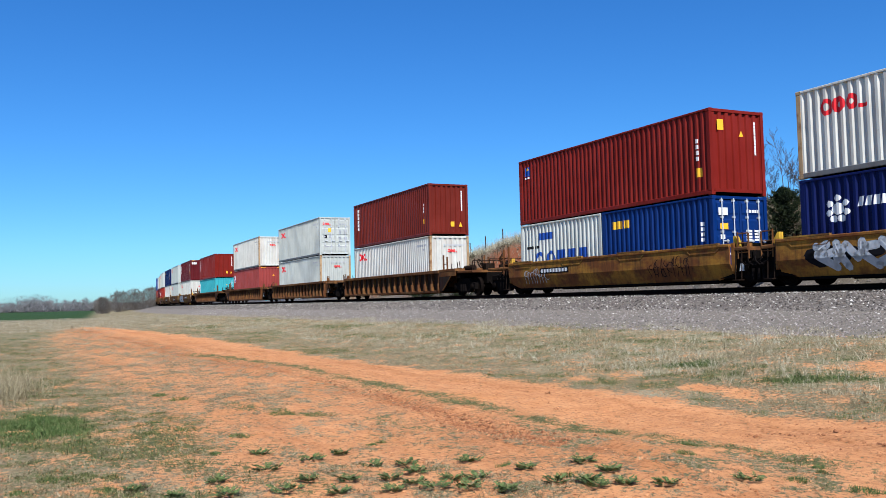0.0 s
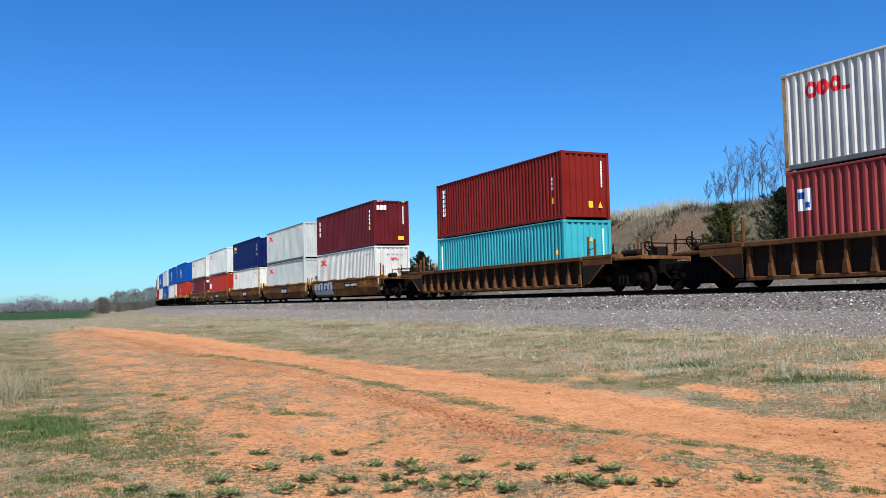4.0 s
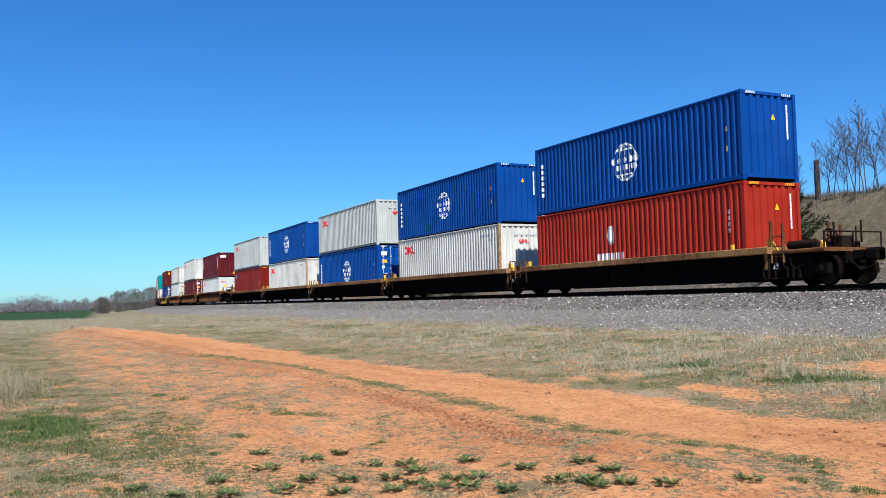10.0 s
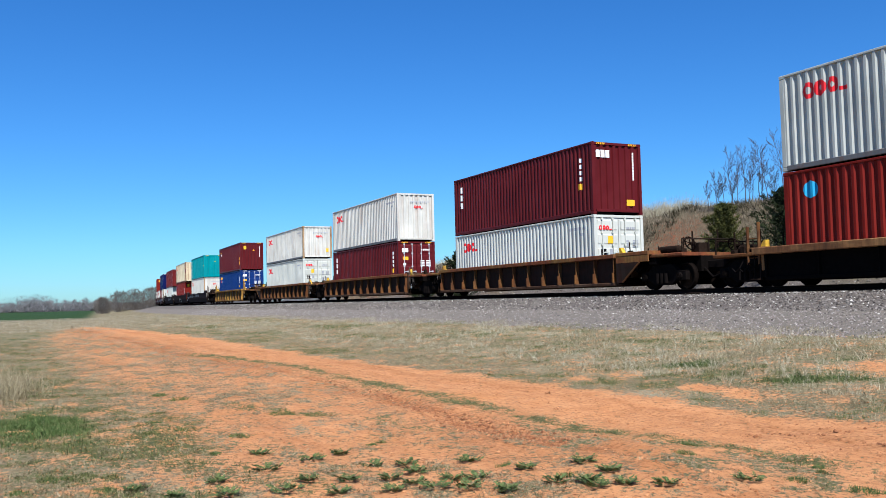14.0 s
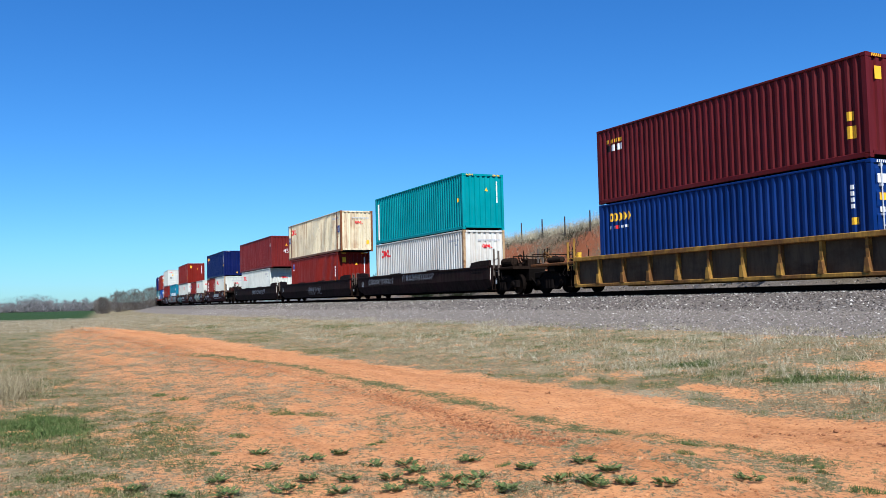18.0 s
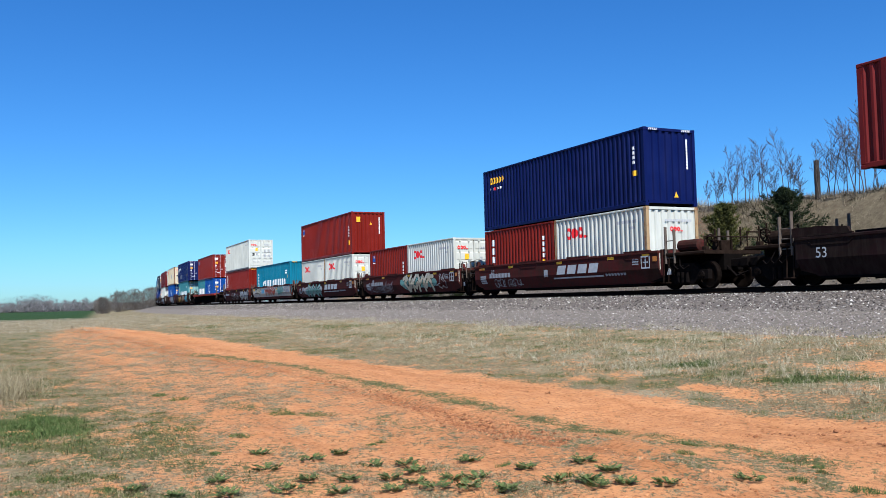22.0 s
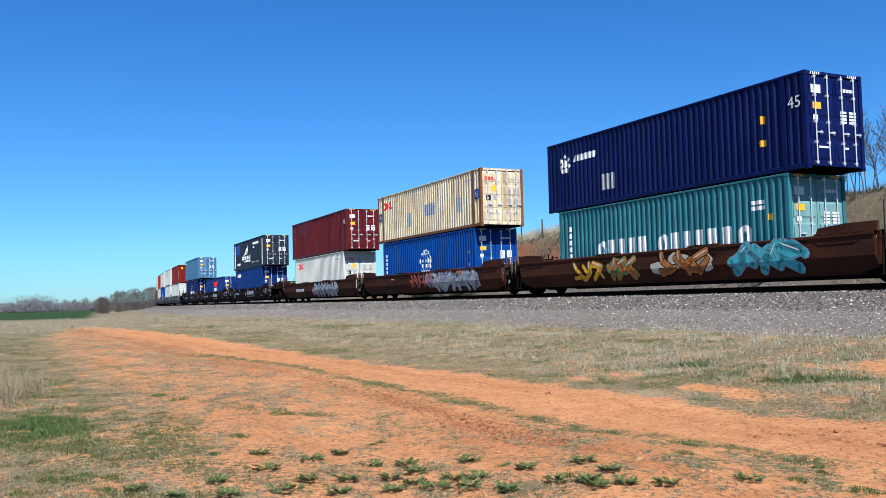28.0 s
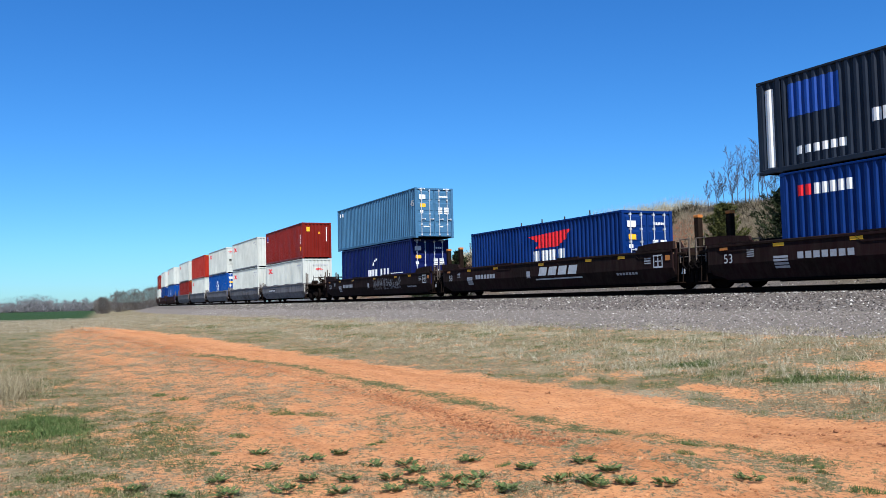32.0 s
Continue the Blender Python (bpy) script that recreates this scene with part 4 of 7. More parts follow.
            z = RAIL_Z + 0.86
            b.box(min(e * (h - 0.7), e * (h + 0.0)), -0.55, z - 0.2, max(e * (h - 0.7), e * h), 0.55, z + 0.16, cut=0.05)
            part("articulation", b, M["truck"], car)
        if not last or colour in ("car_yellow", "tan", "car_gold", "car_soot"):
            # corner guides beside the container's foot
            for y in (-1.12, 1.12):
                b = Build()
                b.prism([(e * (half + 0.02), top - 0.1), (e * (half + 0.34), top - 0.1), (e * (half + 0.1), top + 0.24), (e * (half + 0.02), top + 0.24)], y - 0.08, y + 0.08)
                part("corner_guide", b, M["guide_yellow"] if colour in ("car_yellow", "tan", "car_gold", "car_soot") else mat, car)
    if kind == "smooth" and pitch > 17:
        for e in (1, -1):
            for y in (-1, 1):
                b = Build()
                b.prism([(e * (half - 1.9), top + 0.002), (e * (half - 1.8), top + 0.2), (e * (half - 0.9), top + 0.27), (e * (half + 0.1), top + 0.27), (e * (half + 0.1), top + 0.002)][::1 if e * y < 0 else -1], y * (W - 0.005), y * (W - 0.11))
                part("raised_end", b, mat, car)
            if guides and not (front_end if e > 0 else rear_end):
                b = Build()
                b.box(e * (h - 0.75) - 0.1, -0.35, top - 0.13, e * (h - 0.75) + 0.1, -0.15, top + 1.1, cut=0.02)
                post_ = part("guide_post", b, M["fitting"], car, "tall dark guide post over the joint")
                part("cap", one_box("post_cap", -0.11, -0.11, 0, 0.11, 0.11, 0.1, cut=0.02), M["mark_orange"], post_, "orange cap", at=(e * (h - 0.75), -0.25, top + 1.1))
    b = Build()
    b.prism([(-0.1, 0.0), (0.1, 0.0), (0.1, 0.24), (-0.02, 0.24)], -0.008, 0.008)
    part("reflector", b, M["mark_white"], car, "small white reflector sheet", at=(half + 0.35, -1.215, SILL_LOW + 0.32))
    if colour == "car_soot" and rear_end:
        b = Build()
        for k, x in enumerate((0.55, 0.75, 0.95, 1.75, 1.93, 2.11, 2.29, 2.47, 2.65)):
            b.box(-half + x, -W + 0.232, SILL_LOW + 0.27, -half + x + 0.10, -W + 0.2395, SILL_LOW + 0.45)
        part("stencil", b, M["mark_grey"], car, "faded white stencilled characters")
    add_truck(car, -h)
    if front_end:
        add_truck(car, h)
    for e, last in ((1, front_end), (-1, rear_end)):
        if colour == "car_dark" and e < 0:
            part("numeral", numeral("53", 0.42), M["mark_silver"], car, at=(e * (half - 0.9), -W + 0.024, 2.44))
    for i, (key, shapes) in enumerate(marks):
        part("marking", painted_sill(shapes), M[key], car, at=(0, -W + 0.03 - 0.003 * i, 0))
    return car


# ---------------------------------------------------------------- the ground
_keep = _d < 1000
_tx, _ty, _th = _x[_keep][::-1], _y[_keep][::-1], _h[_keep][::-1]


def beyond(x, y):
    """Distance across the track: 0 at the train's near face, negative on the camera's side."""
    return (y - np.interp(x, _tx, _ty)) * np.cos(np.interp(x, _tx, _th))


def wave(x, y, f, seed):
    """Cheap smooth noise of about -1 to 1."""
    r = np.random.RandomState(seed)
    out = np.zeros_like(x)
    for i in range(7):
        a, p, k = r.uniform(0, 2 * math.pi), r.uniform(0, 2 * math.pi), f * r.uniform(0.6, 1.7)
        out += np.sin(k * (x * math.cos(a) + y * math.sin(a)) + p + 1.3 * np.sin(0.6 * k * (x * math.sin(a) - y * math.cos(a)) + p * 2))
    return out / 4.2


def road_bounds(x):
    lo = np.interp(x, [-80, -62, -48, -25, -17, -11, -7, 0], [5.8, 4.0, 2.4, 2.0, 2.2, 2.2, 2.0, 2.0])
    hi = np.interp(x, [-80, -66, -48, -36, -25, -19, -15, -11, -9, 0], [6.1, 7.6, 8.4, 8.3, 8.0, 8.15, 8.35, 8.45, 8.5, 8.5])
    return lo, hi


# wheel tracks along the road: (x, y) from far to near, half width, depth, how dark its soil is coloured
TRACKS = [([(-70, 5.6), (-58, 5.4), (-42, 5.4), (-30, 5.2), (-24, 5.35), (-17.6, 5.7), (-14.1, 5.55), (-11.2, 5.27), (-9, 5.16), (-7, 5.15)], 0.21, 0.045, 1.0),
          ([(-70, 5.0), (-45, 4.4), (-30, 4.5), (-21.7, 4.62), (-17.3, 5.13), (-13, 5.0)], 0.12, 0.03, 0.75),
          ([(-66, 4.6), (-39, 3.3), (-26, 2.9), (-18, 3.0), (-12, 3.2), (-8, 3.0)], 0.16, 0.02, 0.45),
          ([(-60, 7.2), (-43, 7.35), (-24, 6.6), (-17, 6.9), (-12.3, 7.7)], 0.12, 0.025, 0.6),
          ([(-30, 7.5), (-18, 7.85), (-12.3, 7.7), (-9, 7.54), (-6, 7.3), (-4, 7.2)], 0.05, 0.025, 0.8),
          ([(-16, 8.1), (-11, 7.95), (-7.5, 7.75), (-4, 7.6)], 0.045, 0.02, 0.6),
          ([(-8.2, 5.5), (-6.4, 5.22), (-5.35, 4.89), (-3.5, 4.6)], 0.07, 0.03, 0.9)]


def off_track(pts, x, y, seed):
    """How far y lies from a wheel track, and how much of the track there is at x."""
    px, py = [p[0] for p in pts], [p[1] for p in pts]
    d = y - np.interp(x, px, py) - 0.05 * wave(x, x * 0, 0.9, seed)
    return d, smooth(px[0] - 2, px[0] + 3, x) * smooth(px[-1] + 2, px[-1] - 1, x)


def smooth(a, b, v):
    t = np.clip((v - a) / (b - a), 0, 1)
    return t * t * (3 - 2 * t)


def crest(x):
    return np.interp(x, [-140, -95, -78, -66, -56, -40, -20, 60], [0.9, 1.7, 3.0, 4.5, 5.6, 6.2, 5.65, 5.3])


def land(x, y):
    n = beyond(x, y)
    z = np.interp(n, [-60, -13.5, -11.5, -4.9, -2.2, -0.6, 0, 2.9, 4.4, 6.2], [0, 0, 0.03, 0.56, 1.0, 1.43, BED_Z, BED_Z, 0.95, 0.95])
    c = crest(x)
    rise = smooth(6.0, 12.6, n)
    z = np.where(n > 6.0, 0.95 + (c - 0.95) * rise - 0.012 * np.maximum(0, n - 14), z)
    z = np.where(n > 16, np.maximum(z, 0.0), z)
    wild = smooth(-4.0, -6.5, n) + smooth(6.5, 9, n)
    far = smooth(-140, -60, x)
    z = z + wild * far * (0.045 * wave(x, y, 0.9, 3) + 0.018 * wave(x, y, 3.1, 4))
    z = z + 0.14 * smooth(8, 11, n) * wave(x, y, 0.7, 9) * far
    lo, hi = road_bounds(x)
    on = smooth(-0.4, 0.6, y - lo) * smooth(-0.4, 0.6, hi - y) * smooth(-82, -60, x)
    # wheel ruts run along the road
    rut = np.zeros_like(z)
    for k, (pts, w, deep, dark) in enumerate(TRACKS):
        d, there = off_track(pts, x, y, 70 + k)
        rut += there * deep * (0.55 * np.exp(-((np.abs(d) - 2.0 * w) / w) ** 2) - np.exp(-(d / w) ** 2))
    z = z + on * (0.85 * rut + 0.012 * wave(x, y, 1.6, 11) + 0.010 * wave(x, y, 6.0, 12))
    z = z + far * smooth(-4.5, -7, n) * 0.013 * wave(x, y, 9.0, 13)
    return z


def span(points):
    """Grid lines: (from, to, step) runs joined end to end."""
    out = []
    for a, b, s in points:
        out += list(np.arange(a, b, s))
    return np.array(out)


gx = span([(-4200, -1000, 200), (-1000, -400, 40), (-400, -150, 8), (-150, -75, 1.6), (-75, -40, 0.42), (-40, -20, 0.2),
           (-20, -2, 0.105), (-2, 20, 1.2), (20, 200, 15), (200, 1000, 160), (1000, 4200, 400)])
gy = span([(-4200, -1000, 400), (-1000, -200, 80), (-200, -30, 8), (-30, -4, 1.0), (-4, 11, 0.105), (11, 22, 0.2), (22, 40, 0.5),
           (40, 80, 4), (80, 400, 20), (400, 1000, 60), (1000, 4300, 330)])
GX, GY = np.meshgrid(gx, gy)
GZ = land(GX, GY)
GN = beyond(GX, GY)
ny, nx = GX.shape
verts = np.stack([GX, GY, GZ], -1).reshape(-1, 3)
idx = np.arange(nx * ny).reshape(ny, nx)
quads = np.stack([idx[:-1, :-1], idx[:-1, 1:], idx[1:, 1:], idx[1:, :-1]], -1).reshape(-1, 4)


def mesh_of(name, verts, faces, smooth_faces=False):
    """A mesh from arrays, faces all with the same number of corners."""
    me = bpy.data.meshes.new(name)
    k = faces.shape[1]
    me.vertices.add(len(verts))
    me.vertices.foreach_set("co", np.ascontiguousarray(verts, dtype=np.float32).ravel())
    me.loops.add(faces.size)
    me.loops.foreach_set("vertex_index", np.ascontiguousarray(faces, dtype=np.int32).ravel())
    me.polygons.add(len(faces))
    me.polygons.foreach_set("loop_start", np.arange(0, faces.size, k, dtype=np.int32))
    me.polygons.foreach_set("use_smooth", np.full(len(faces), smooth_faces))
    me.update(calc_edges=True)
    me.validate()
    return me


ground_mesh = mesh_of("ground", verts, quads, True)
lo, hi = road_bounds(GX)


def growth(x, y):
    """How much grass covers the dirt at a place, and how much of it is green (0 to 1)."""
    n, (lo, hi) = beyond(x, y), road_bounds(x)
    m1, m2, m3 = wave(x, y, 0.9, 61), wave(x, y, 3.4, 62), wave(x, y, 1.7, 63)
    m4 = 0.6 * wave(x, y, 9.0, 65) + 0.5 * wave(x, y, 16.0, 66)
    m5 = 0.6 * wave(x, y, 8.0, 67) + 0.5 * wave(x, y, 14.0, 68)
    near = smooth(-26, -9, x)
    side = smooth(2.0, -1.6, y - lo)
    cover = side * (1.00 - 0.22 * near + 0.20 * m1 + 0.24 * m2 + 0.40 * m4)
    green = side * (0.42 + 0.08 * near + 0.22 * m3 + 0.20 * m2 + 0.40 * m5)
    # the road: sparse dead growth, a grown-over middle, more on its near half, a short strip by the other wheel line
    on = smooth(-0.6, 0.6, y - lo) * smooth(0.0, 0.4, hi - y)
    sparse = on * smooth(8.2, 4.0, y) * (0.28 + 0.16 * smooth(-10, -16, x) + 0.18 * m3 + 0.40 * m4)
    middle = np.interp(x, [-30, -28, -23, -19, -14.5, -11.5, -8, -5], [5.2, 5.35, 5.93, 6.25, 6.15, 5.95, 6.1, 6.4]) + 0.10 * wave(x, x * 0, 0.9, 5)
    median = np.exp(-((y - middle) / (0.34 + 0.06 * m3)) ** 2) * (0.72 + 0.22 * m2 + 0.30 * m5) * smooth(-30, -27, x)
    thin = np.exp(-((y - 5.6) / 0.85) ** 2) * smooth(-11.5, -8.0, x) * (0.42 + 0.28 * m2 + 0.36 * m4)
    short = np.exp(-((y - np.interp(x, [-14, -12.1, -11, -9], [2.9, 3.5, 4.3, 4.6])) / 0.26) ** 2) * smooth(-15, -13, x) * smooth(-8, -10, x) * (0.6 + 0.35 * m5)
    fore = smooth(-12, -8, x) * smooth(5.4, 3.8, y) * smooth(-0.2, 0.6, y - lo) * (0.30 + 0.24 * m2 + 0.36 * m4)
    cover = np.maximum.reduce([cover, sparse, 0.85 * median, thin, 0.8 * short, fore])
    green = np.maximum.reduce([green, 0.82 * median, 0.62 * thin, 0.7 * short, 0.55 * fore])
    # the strip up to the gravel, with bare spots
    strip = smooth(-0.45, 0.55, y - hi + 0.16 * m2 + 0.12 * m1)
    bare = np.maximum(np.exp(-(((x + 9.9) / 0.9) ** 2 + ((y - 9.75) / 0.34) ** 2)), np.exp(-(((x + 9.1) / 1.1) ** 2 + ((y - 12.4) / 0.6) ** 2)))
    bare = np.maximum(bare, 0.5 * smooth(0.2, 0.9, wave(x, y, 0.75, 44)) * smooth(-20, -11, x) * smooth(13.2, 11.0, y))
    cover = np.maximum(cover, strip * (0.84 + 0.22 * m2 + 0.34 * m4 - 0.75 * bare))
    green = np.maximum(green, strip * (0.20 + 0.36 * wave(0.45 * x, y, 1.3, 64) + 0.26 * m2 + 0.38 * m5 - 0.4 * bare))
    # fresh patches
    blob = np.exp(-(((x + 12.3) / 1.7) ** 2 + ((y - 0.45) / 0.85) ** 2))
    row = np.exp(-(((x + 9.5) / 1.2) ** 2 + ((y - 10.95 - 0.5 * (x + 9.5)) / 0.5) ** 2))
    row2 = 0.85 * np.exp(-(((x + 12.6) / 1.2) ** 2 + ((y - 11.4) / 0.6) ** 2))
    fresh = smooth(0.25, 1.0, np.maximum.reduce([1.35 * blob, row, row2]) * (0.9 + 0.35 * m2 + 0.45 * m5))
    return np.clip(np.maximum(cover, fresh), 0, 1.1), np.clip(np.maximum(green, fresh), 0, 1)


cover, green = growth(GX, GY)
there = smooth(-84, -64, GX)
cover = cover * there + (1 - there)
green = green * smooth(-90, -50, GX)
cover = np.maximum(cover, smooth(5.2, 6.2, GN))
# churned, darker lines of broken crust; shading of the ruts is coloured in too
wear_shade = 0.0 * GX
for k, (pts, w, deep, dark) in enumerate(TRACKS):
    d, there = off_track(pts, GX, GY, 70 + k)
    lump = smooth(-0.5, 0.6, wave(0.3 * GX, GY, 2.2, 37 + k) + 0.6 * wave(0.4 * GX, GY, 6.5, 38 + k))
    wear_shade = np.maximum(wear_shade, there * dark * np.exp(-(d / (1.2 * w)) ** 2) * (0.3 + 0.7 * lump))
    wear_shade = np.maximum(wear_shade, (0.45 + 0.45 * smooth(-13, -26, GX)) * there * dark * np.exp(-((d + 0.15) / (5.0 * w)) ** 2) * (0.4 + 0.6 * lump))
gravel = smooth(-5.7, -4.6, GN + 0.35 * wave(GX, GY, 0.9, 51) + 0.2 * wave(GX, GY, 4.0, 52)) * smooth(9.6, 8.2, GN)
field = smooth(-122, -128, GX) * smooth(-520, -480, GX) * smooth(0, 3, -0.10 * GX - GY)
attr = ground_mesh.attributes.new("zones", "FLOAT_COLOR", "POINT")
attr.data.foreach_set("color", np.stack([cover, green, gravel, field], -1).reshape(-1).astype(np.float32))

wear_shade_attr = ground_mesh.attributes.new("wear_shade", "FLOAT", "POINT")
wear_shade_attr.data.foreach_set("value", wear_shade.reshape(-1).astype(np.float32))

bank_attr = ground_mesh.attributes.new("bank", "FLOAT", "POINT")
bank_attr.data.foreach_set("value", (smooth(7.5, 9.5, GN + 0.8 * wave(GX, GY, 0.8, 46)) * smooth(60, 30, GN)).reshape(-1).astype(np.float32))

# heavy ballast on the shoulder, fines below it
heavy_attr = ground_mesh.attributes.new("heavy", "FLOAT", "POINT")
heavy_attr.data.foreach_set("value", smooth(-2.35, -1.95, GN + 0.12 * wave(GX, GY, 1.6, 53)).reshape(-1).astype(np.float32))

# bare red soil where the bank has slipped
slip_attr = ground_mesh.attributes.new("slip", "FLOAT", "POINT")
slip = smooth(7.2, 8.6, GN) * smooth(12.2, 10.6, GN) * (-0.04 + 0.56 * smooth(-28, -44, GX) + 0.36 * wave(GX, GY, 0.6, 48)) * smooth(-100, -75, GX)
slip_attr.data.foreach_set("value", slip.reshape(-1).astype(np.float32))


def attribute_of(nt, name):
    a = nt.nodes.new("ShaderNodeAttribute")
    a.attribute_name = name
    return a


gm, nt, bsdf = tree_of("prairie_ground")
zone = attribute_of(nt, "zones")
sep = nt.nodes.new("ShaderNodeSeparateColor")
nt.links.new(zone.outputs["Color"], sep.inputs[0])
n_big, n_mid, n_fine = noise_at(nt, 0.35, 5, 0.6), noise_at(nt, 2.6, 6, 0.7), noise_at(nt, 17.0, 6, 0.75)
n_small, n_grit = noise_at(nt, 7.0, 5, 0.7), noise_at(nt, 60.0, 4, 0.7)
straw = mix(nt, ramp(nt, n_small, 0.32, 0.68), (0.175, 0.145, 0.078), (0.37, 0.315, 0.185))
straw = mix(nt, times_of(nt, ramp(nt, n_fine, 0.44, 0.62), 0.85), straw, (0.066, 0.053, 0.028))
straw = mix(nt, times_of(nt, ramp(nt, n_mid, 0.50, 0.72), 0.45), straw, (0.30, 0.195, 0.11))
soil = mix(nt, ramp(nt, n_mid, 0.28, 0.72), (0.54, 0.237, 0.094), (0.74, 0.37, 0.163))
soil = mix(nt, times_of(nt, ramp(nt, n_big, 0.50, 0.72), 0.55), soil, (0.60, 0.245, 0.077))
soil = mix(nt, times_of(nt, ramp(nt, n_small, 0.53, 0.68), 0.6), soil, (0.36, 0.145, 0.055))
soil = mix(nt, times_of(nt, ramp(nt, n_fine, 0.52, 0.62), 0.75), soil, (0.27, 0.105, 0.042))
soil = mix(nt, times_of(nt, ramp(nt, n_grit, 0.56, 0.72), 0.35), soil, (0.30, 0.12, 0.05))
streaks = noise_at(nt, 1.3, 7, 0.72, (0.34, 2.2, 1))
soil = mix(nt, times_of(nt, ramp(nt, streaks, 0.50, 0.70), 0.5), soil, (0.47, 0.185, 0.07))
worn = attribute_of(nt, "wear_shade")
# broken crust and rut shading, both painted as darker soil
soil = mix(nt, times_of(nt, worn.outputs["Fac"], ramp(nt, n_fine, 0.34, 0.54)), soil, (0.255, 0.085, 0.030))
n_broad = noise_at(nt, 0.75, 5, 0.65, (0.55, 1.3, 1))
straw = mix(nt, times_of(nt, ramp(nt, n_broad, 0.52, 0.68), 0.55), straw, (0.41, 0.36, 0.235))
straw = mix(nt, times_of(nt, ramp(nt, n_broad, 0.46, 0.32), 0.6), straw, (0.135, 0.114, 0.056))
leaf = mix(nt, ramp(nt, n_fine, 0.34, 0.64), (0.042, 0.052, 0.015), (0.13, 0.135, 0.048))
leaf = mix(nt, times_of(nt, ramp(nt, n_grit, 0.5, 0.7), 0.4), leaf, (0.24, 0.215, 0.12))
fines = mix(nt, ramp(nt, n_grit, 0.34, 0.70), (0.12, 0.104, 0.088), (0.29, 0.256, 0.22))
fines = mix(nt, times_of(nt, ramp(nt, n_mid, 0.45, 0.75), 0.4), fines, (0.25, 0.205, 0.16))
fines = mix(nt, times_of(nt, ramp(nt, n_small, 0.52, 0.66), 0.6), fines, (0.105, 0.09, 0.075))
stone = mix(nt, ramp(nt, n_grit, 0.36, 0.66), (0.045, 0.038, 0.034), (0.24, 0.21, 0.185))
stone = mix(nt, times_of(nt, ramp(nt, n_small, 0.48, 0.66), 0.55), stone, (0.22, 0.19, 0.16))
stone = mix(nt, attribute_of(nt, "heavy").outputs["Fac"], fines, stone)


def weighted(nt, *pairs):
    """The sum of sockets, each times its weight."""
    total = None
    for socket, weight in pairs:
        a = nt.nodes.new("ShaderNodeMath")
        a.operation = "MULTIPLY_ADD"
        a.inputs[1].default_value = weight
        nt.links.new(socket, a.inputs[0])
        if total is None:
            a.inputs[2].default_value = 0.0
        else:
            nt.links.new(total, a.inputs[2])
        total = a.outputs[0]
    return total


n_blend = ramp(nt, weighted(nt, (n_fine, 0.45), (n_small, 0.3), (n_grit, 0.25)), 0.40, 0.60)


def ragged(channel, amount, soft=0.12):
    """A zone's edge broken up by the finer noise."""
    a = nt.nodes.new("ShaderNodeMath")
    a.operation = "MULTIPLY_ADD"
    a.inputs[1].default_value, a.inputs[2].default_value = amount, -amount / 2
    nt.links.new(n_blend, a.inputs[0])
    b = nt.nodes.new("ShaderNodeMath")
    b.operation = "ADD"
    nt.links.new(channel, b.inputs[0])
    nt.links.new(a.outputs[0], b.inputs[1])
    return ramp(nt, b.outputs[0], 0.5 - soft, 0.5 + soft)


col = mix(nt, ragged(sep.outputs[0], 1.15), soil, straw)
col = mix(nt, ragged(sep.outputs[1], 1.0), col, leaf)
col = mix(nt, ragged(sep.outputs[2], 0.8, 0.2), col, stone)
cover = mix(nt, ramp(nt, n_mid, 0.3, 0.7), (0.085, 0.068, 0.042), (0.20, 0.165, 0.105))
cover = mix(nt, times_of(nt, ramp(nt, n_small, 0.5, 0.7), 0.6), cover, (0.055, 0.042, 0.03))
cover = mix(nt, ragged(attribute_of(nt, "slip").outputs["Fac"], 0.9), cover, mix(nt, ramp(nt, n_fine, 0.3, 0.7), (0.16, 0.050, 0.024), (0.32, 0.115, 0.052)))
col = mix(nt, attribute_of(nt, "bank").outputs["Fac"], col, cover)
col = mix(nt, zone.outputs["Alpha"], col, mix(nt, n_mid, (0.022, 0.05, 0.016), (0.04, 0.075, 0.022)))
col = mix(nt, 1.0, col, (0.88, 0.88, 0.88), "MULTIPLY")
nt.links.new(col, bsdf.inputs["Base Color"])
bsdf.inputs["Roughness"].default_value = 0.95
bsdf.inputs["Specular IOR Level"].default_value = 0.1
bump(nt, bsdf, weighted(nt, (n_fine, 1.0), (n_grit, 0.5), (n_small, 0.6)), 0.8, 0.035)
ground_mesh.materials.append(gm)
ground = tagged(new("ground", ground_mesh), "red dirt, dry prairie grass and a gravel railway embankment", "ground", kind="structure")


# ---------------------------------------------------------------- the track
def sweep(name, profile, s0, s1, step):
    """A profile in (across, up) carried along the track."""
    ss = np.arange(s0, s1 + step / 2, step)
    k = len(profile)
    v = []
    for s in ss:
        for o, z in profile:
            x, y, h = track(float(s), o)
            v.append((x, y, z))
    f = [[i * k + j, (i + 1) * k + j, (i + 1) * k + (j + 1) % k, i * k + (j + 1) % k] for i in range(len(ss) - 1) for j in range(k)]
    return mesh_of(name, np.array(v), np.array(f))


rails = tagged(new("railway_track"), "single railway track on pale crushed-stone ballast", "railway track", kind="structure")
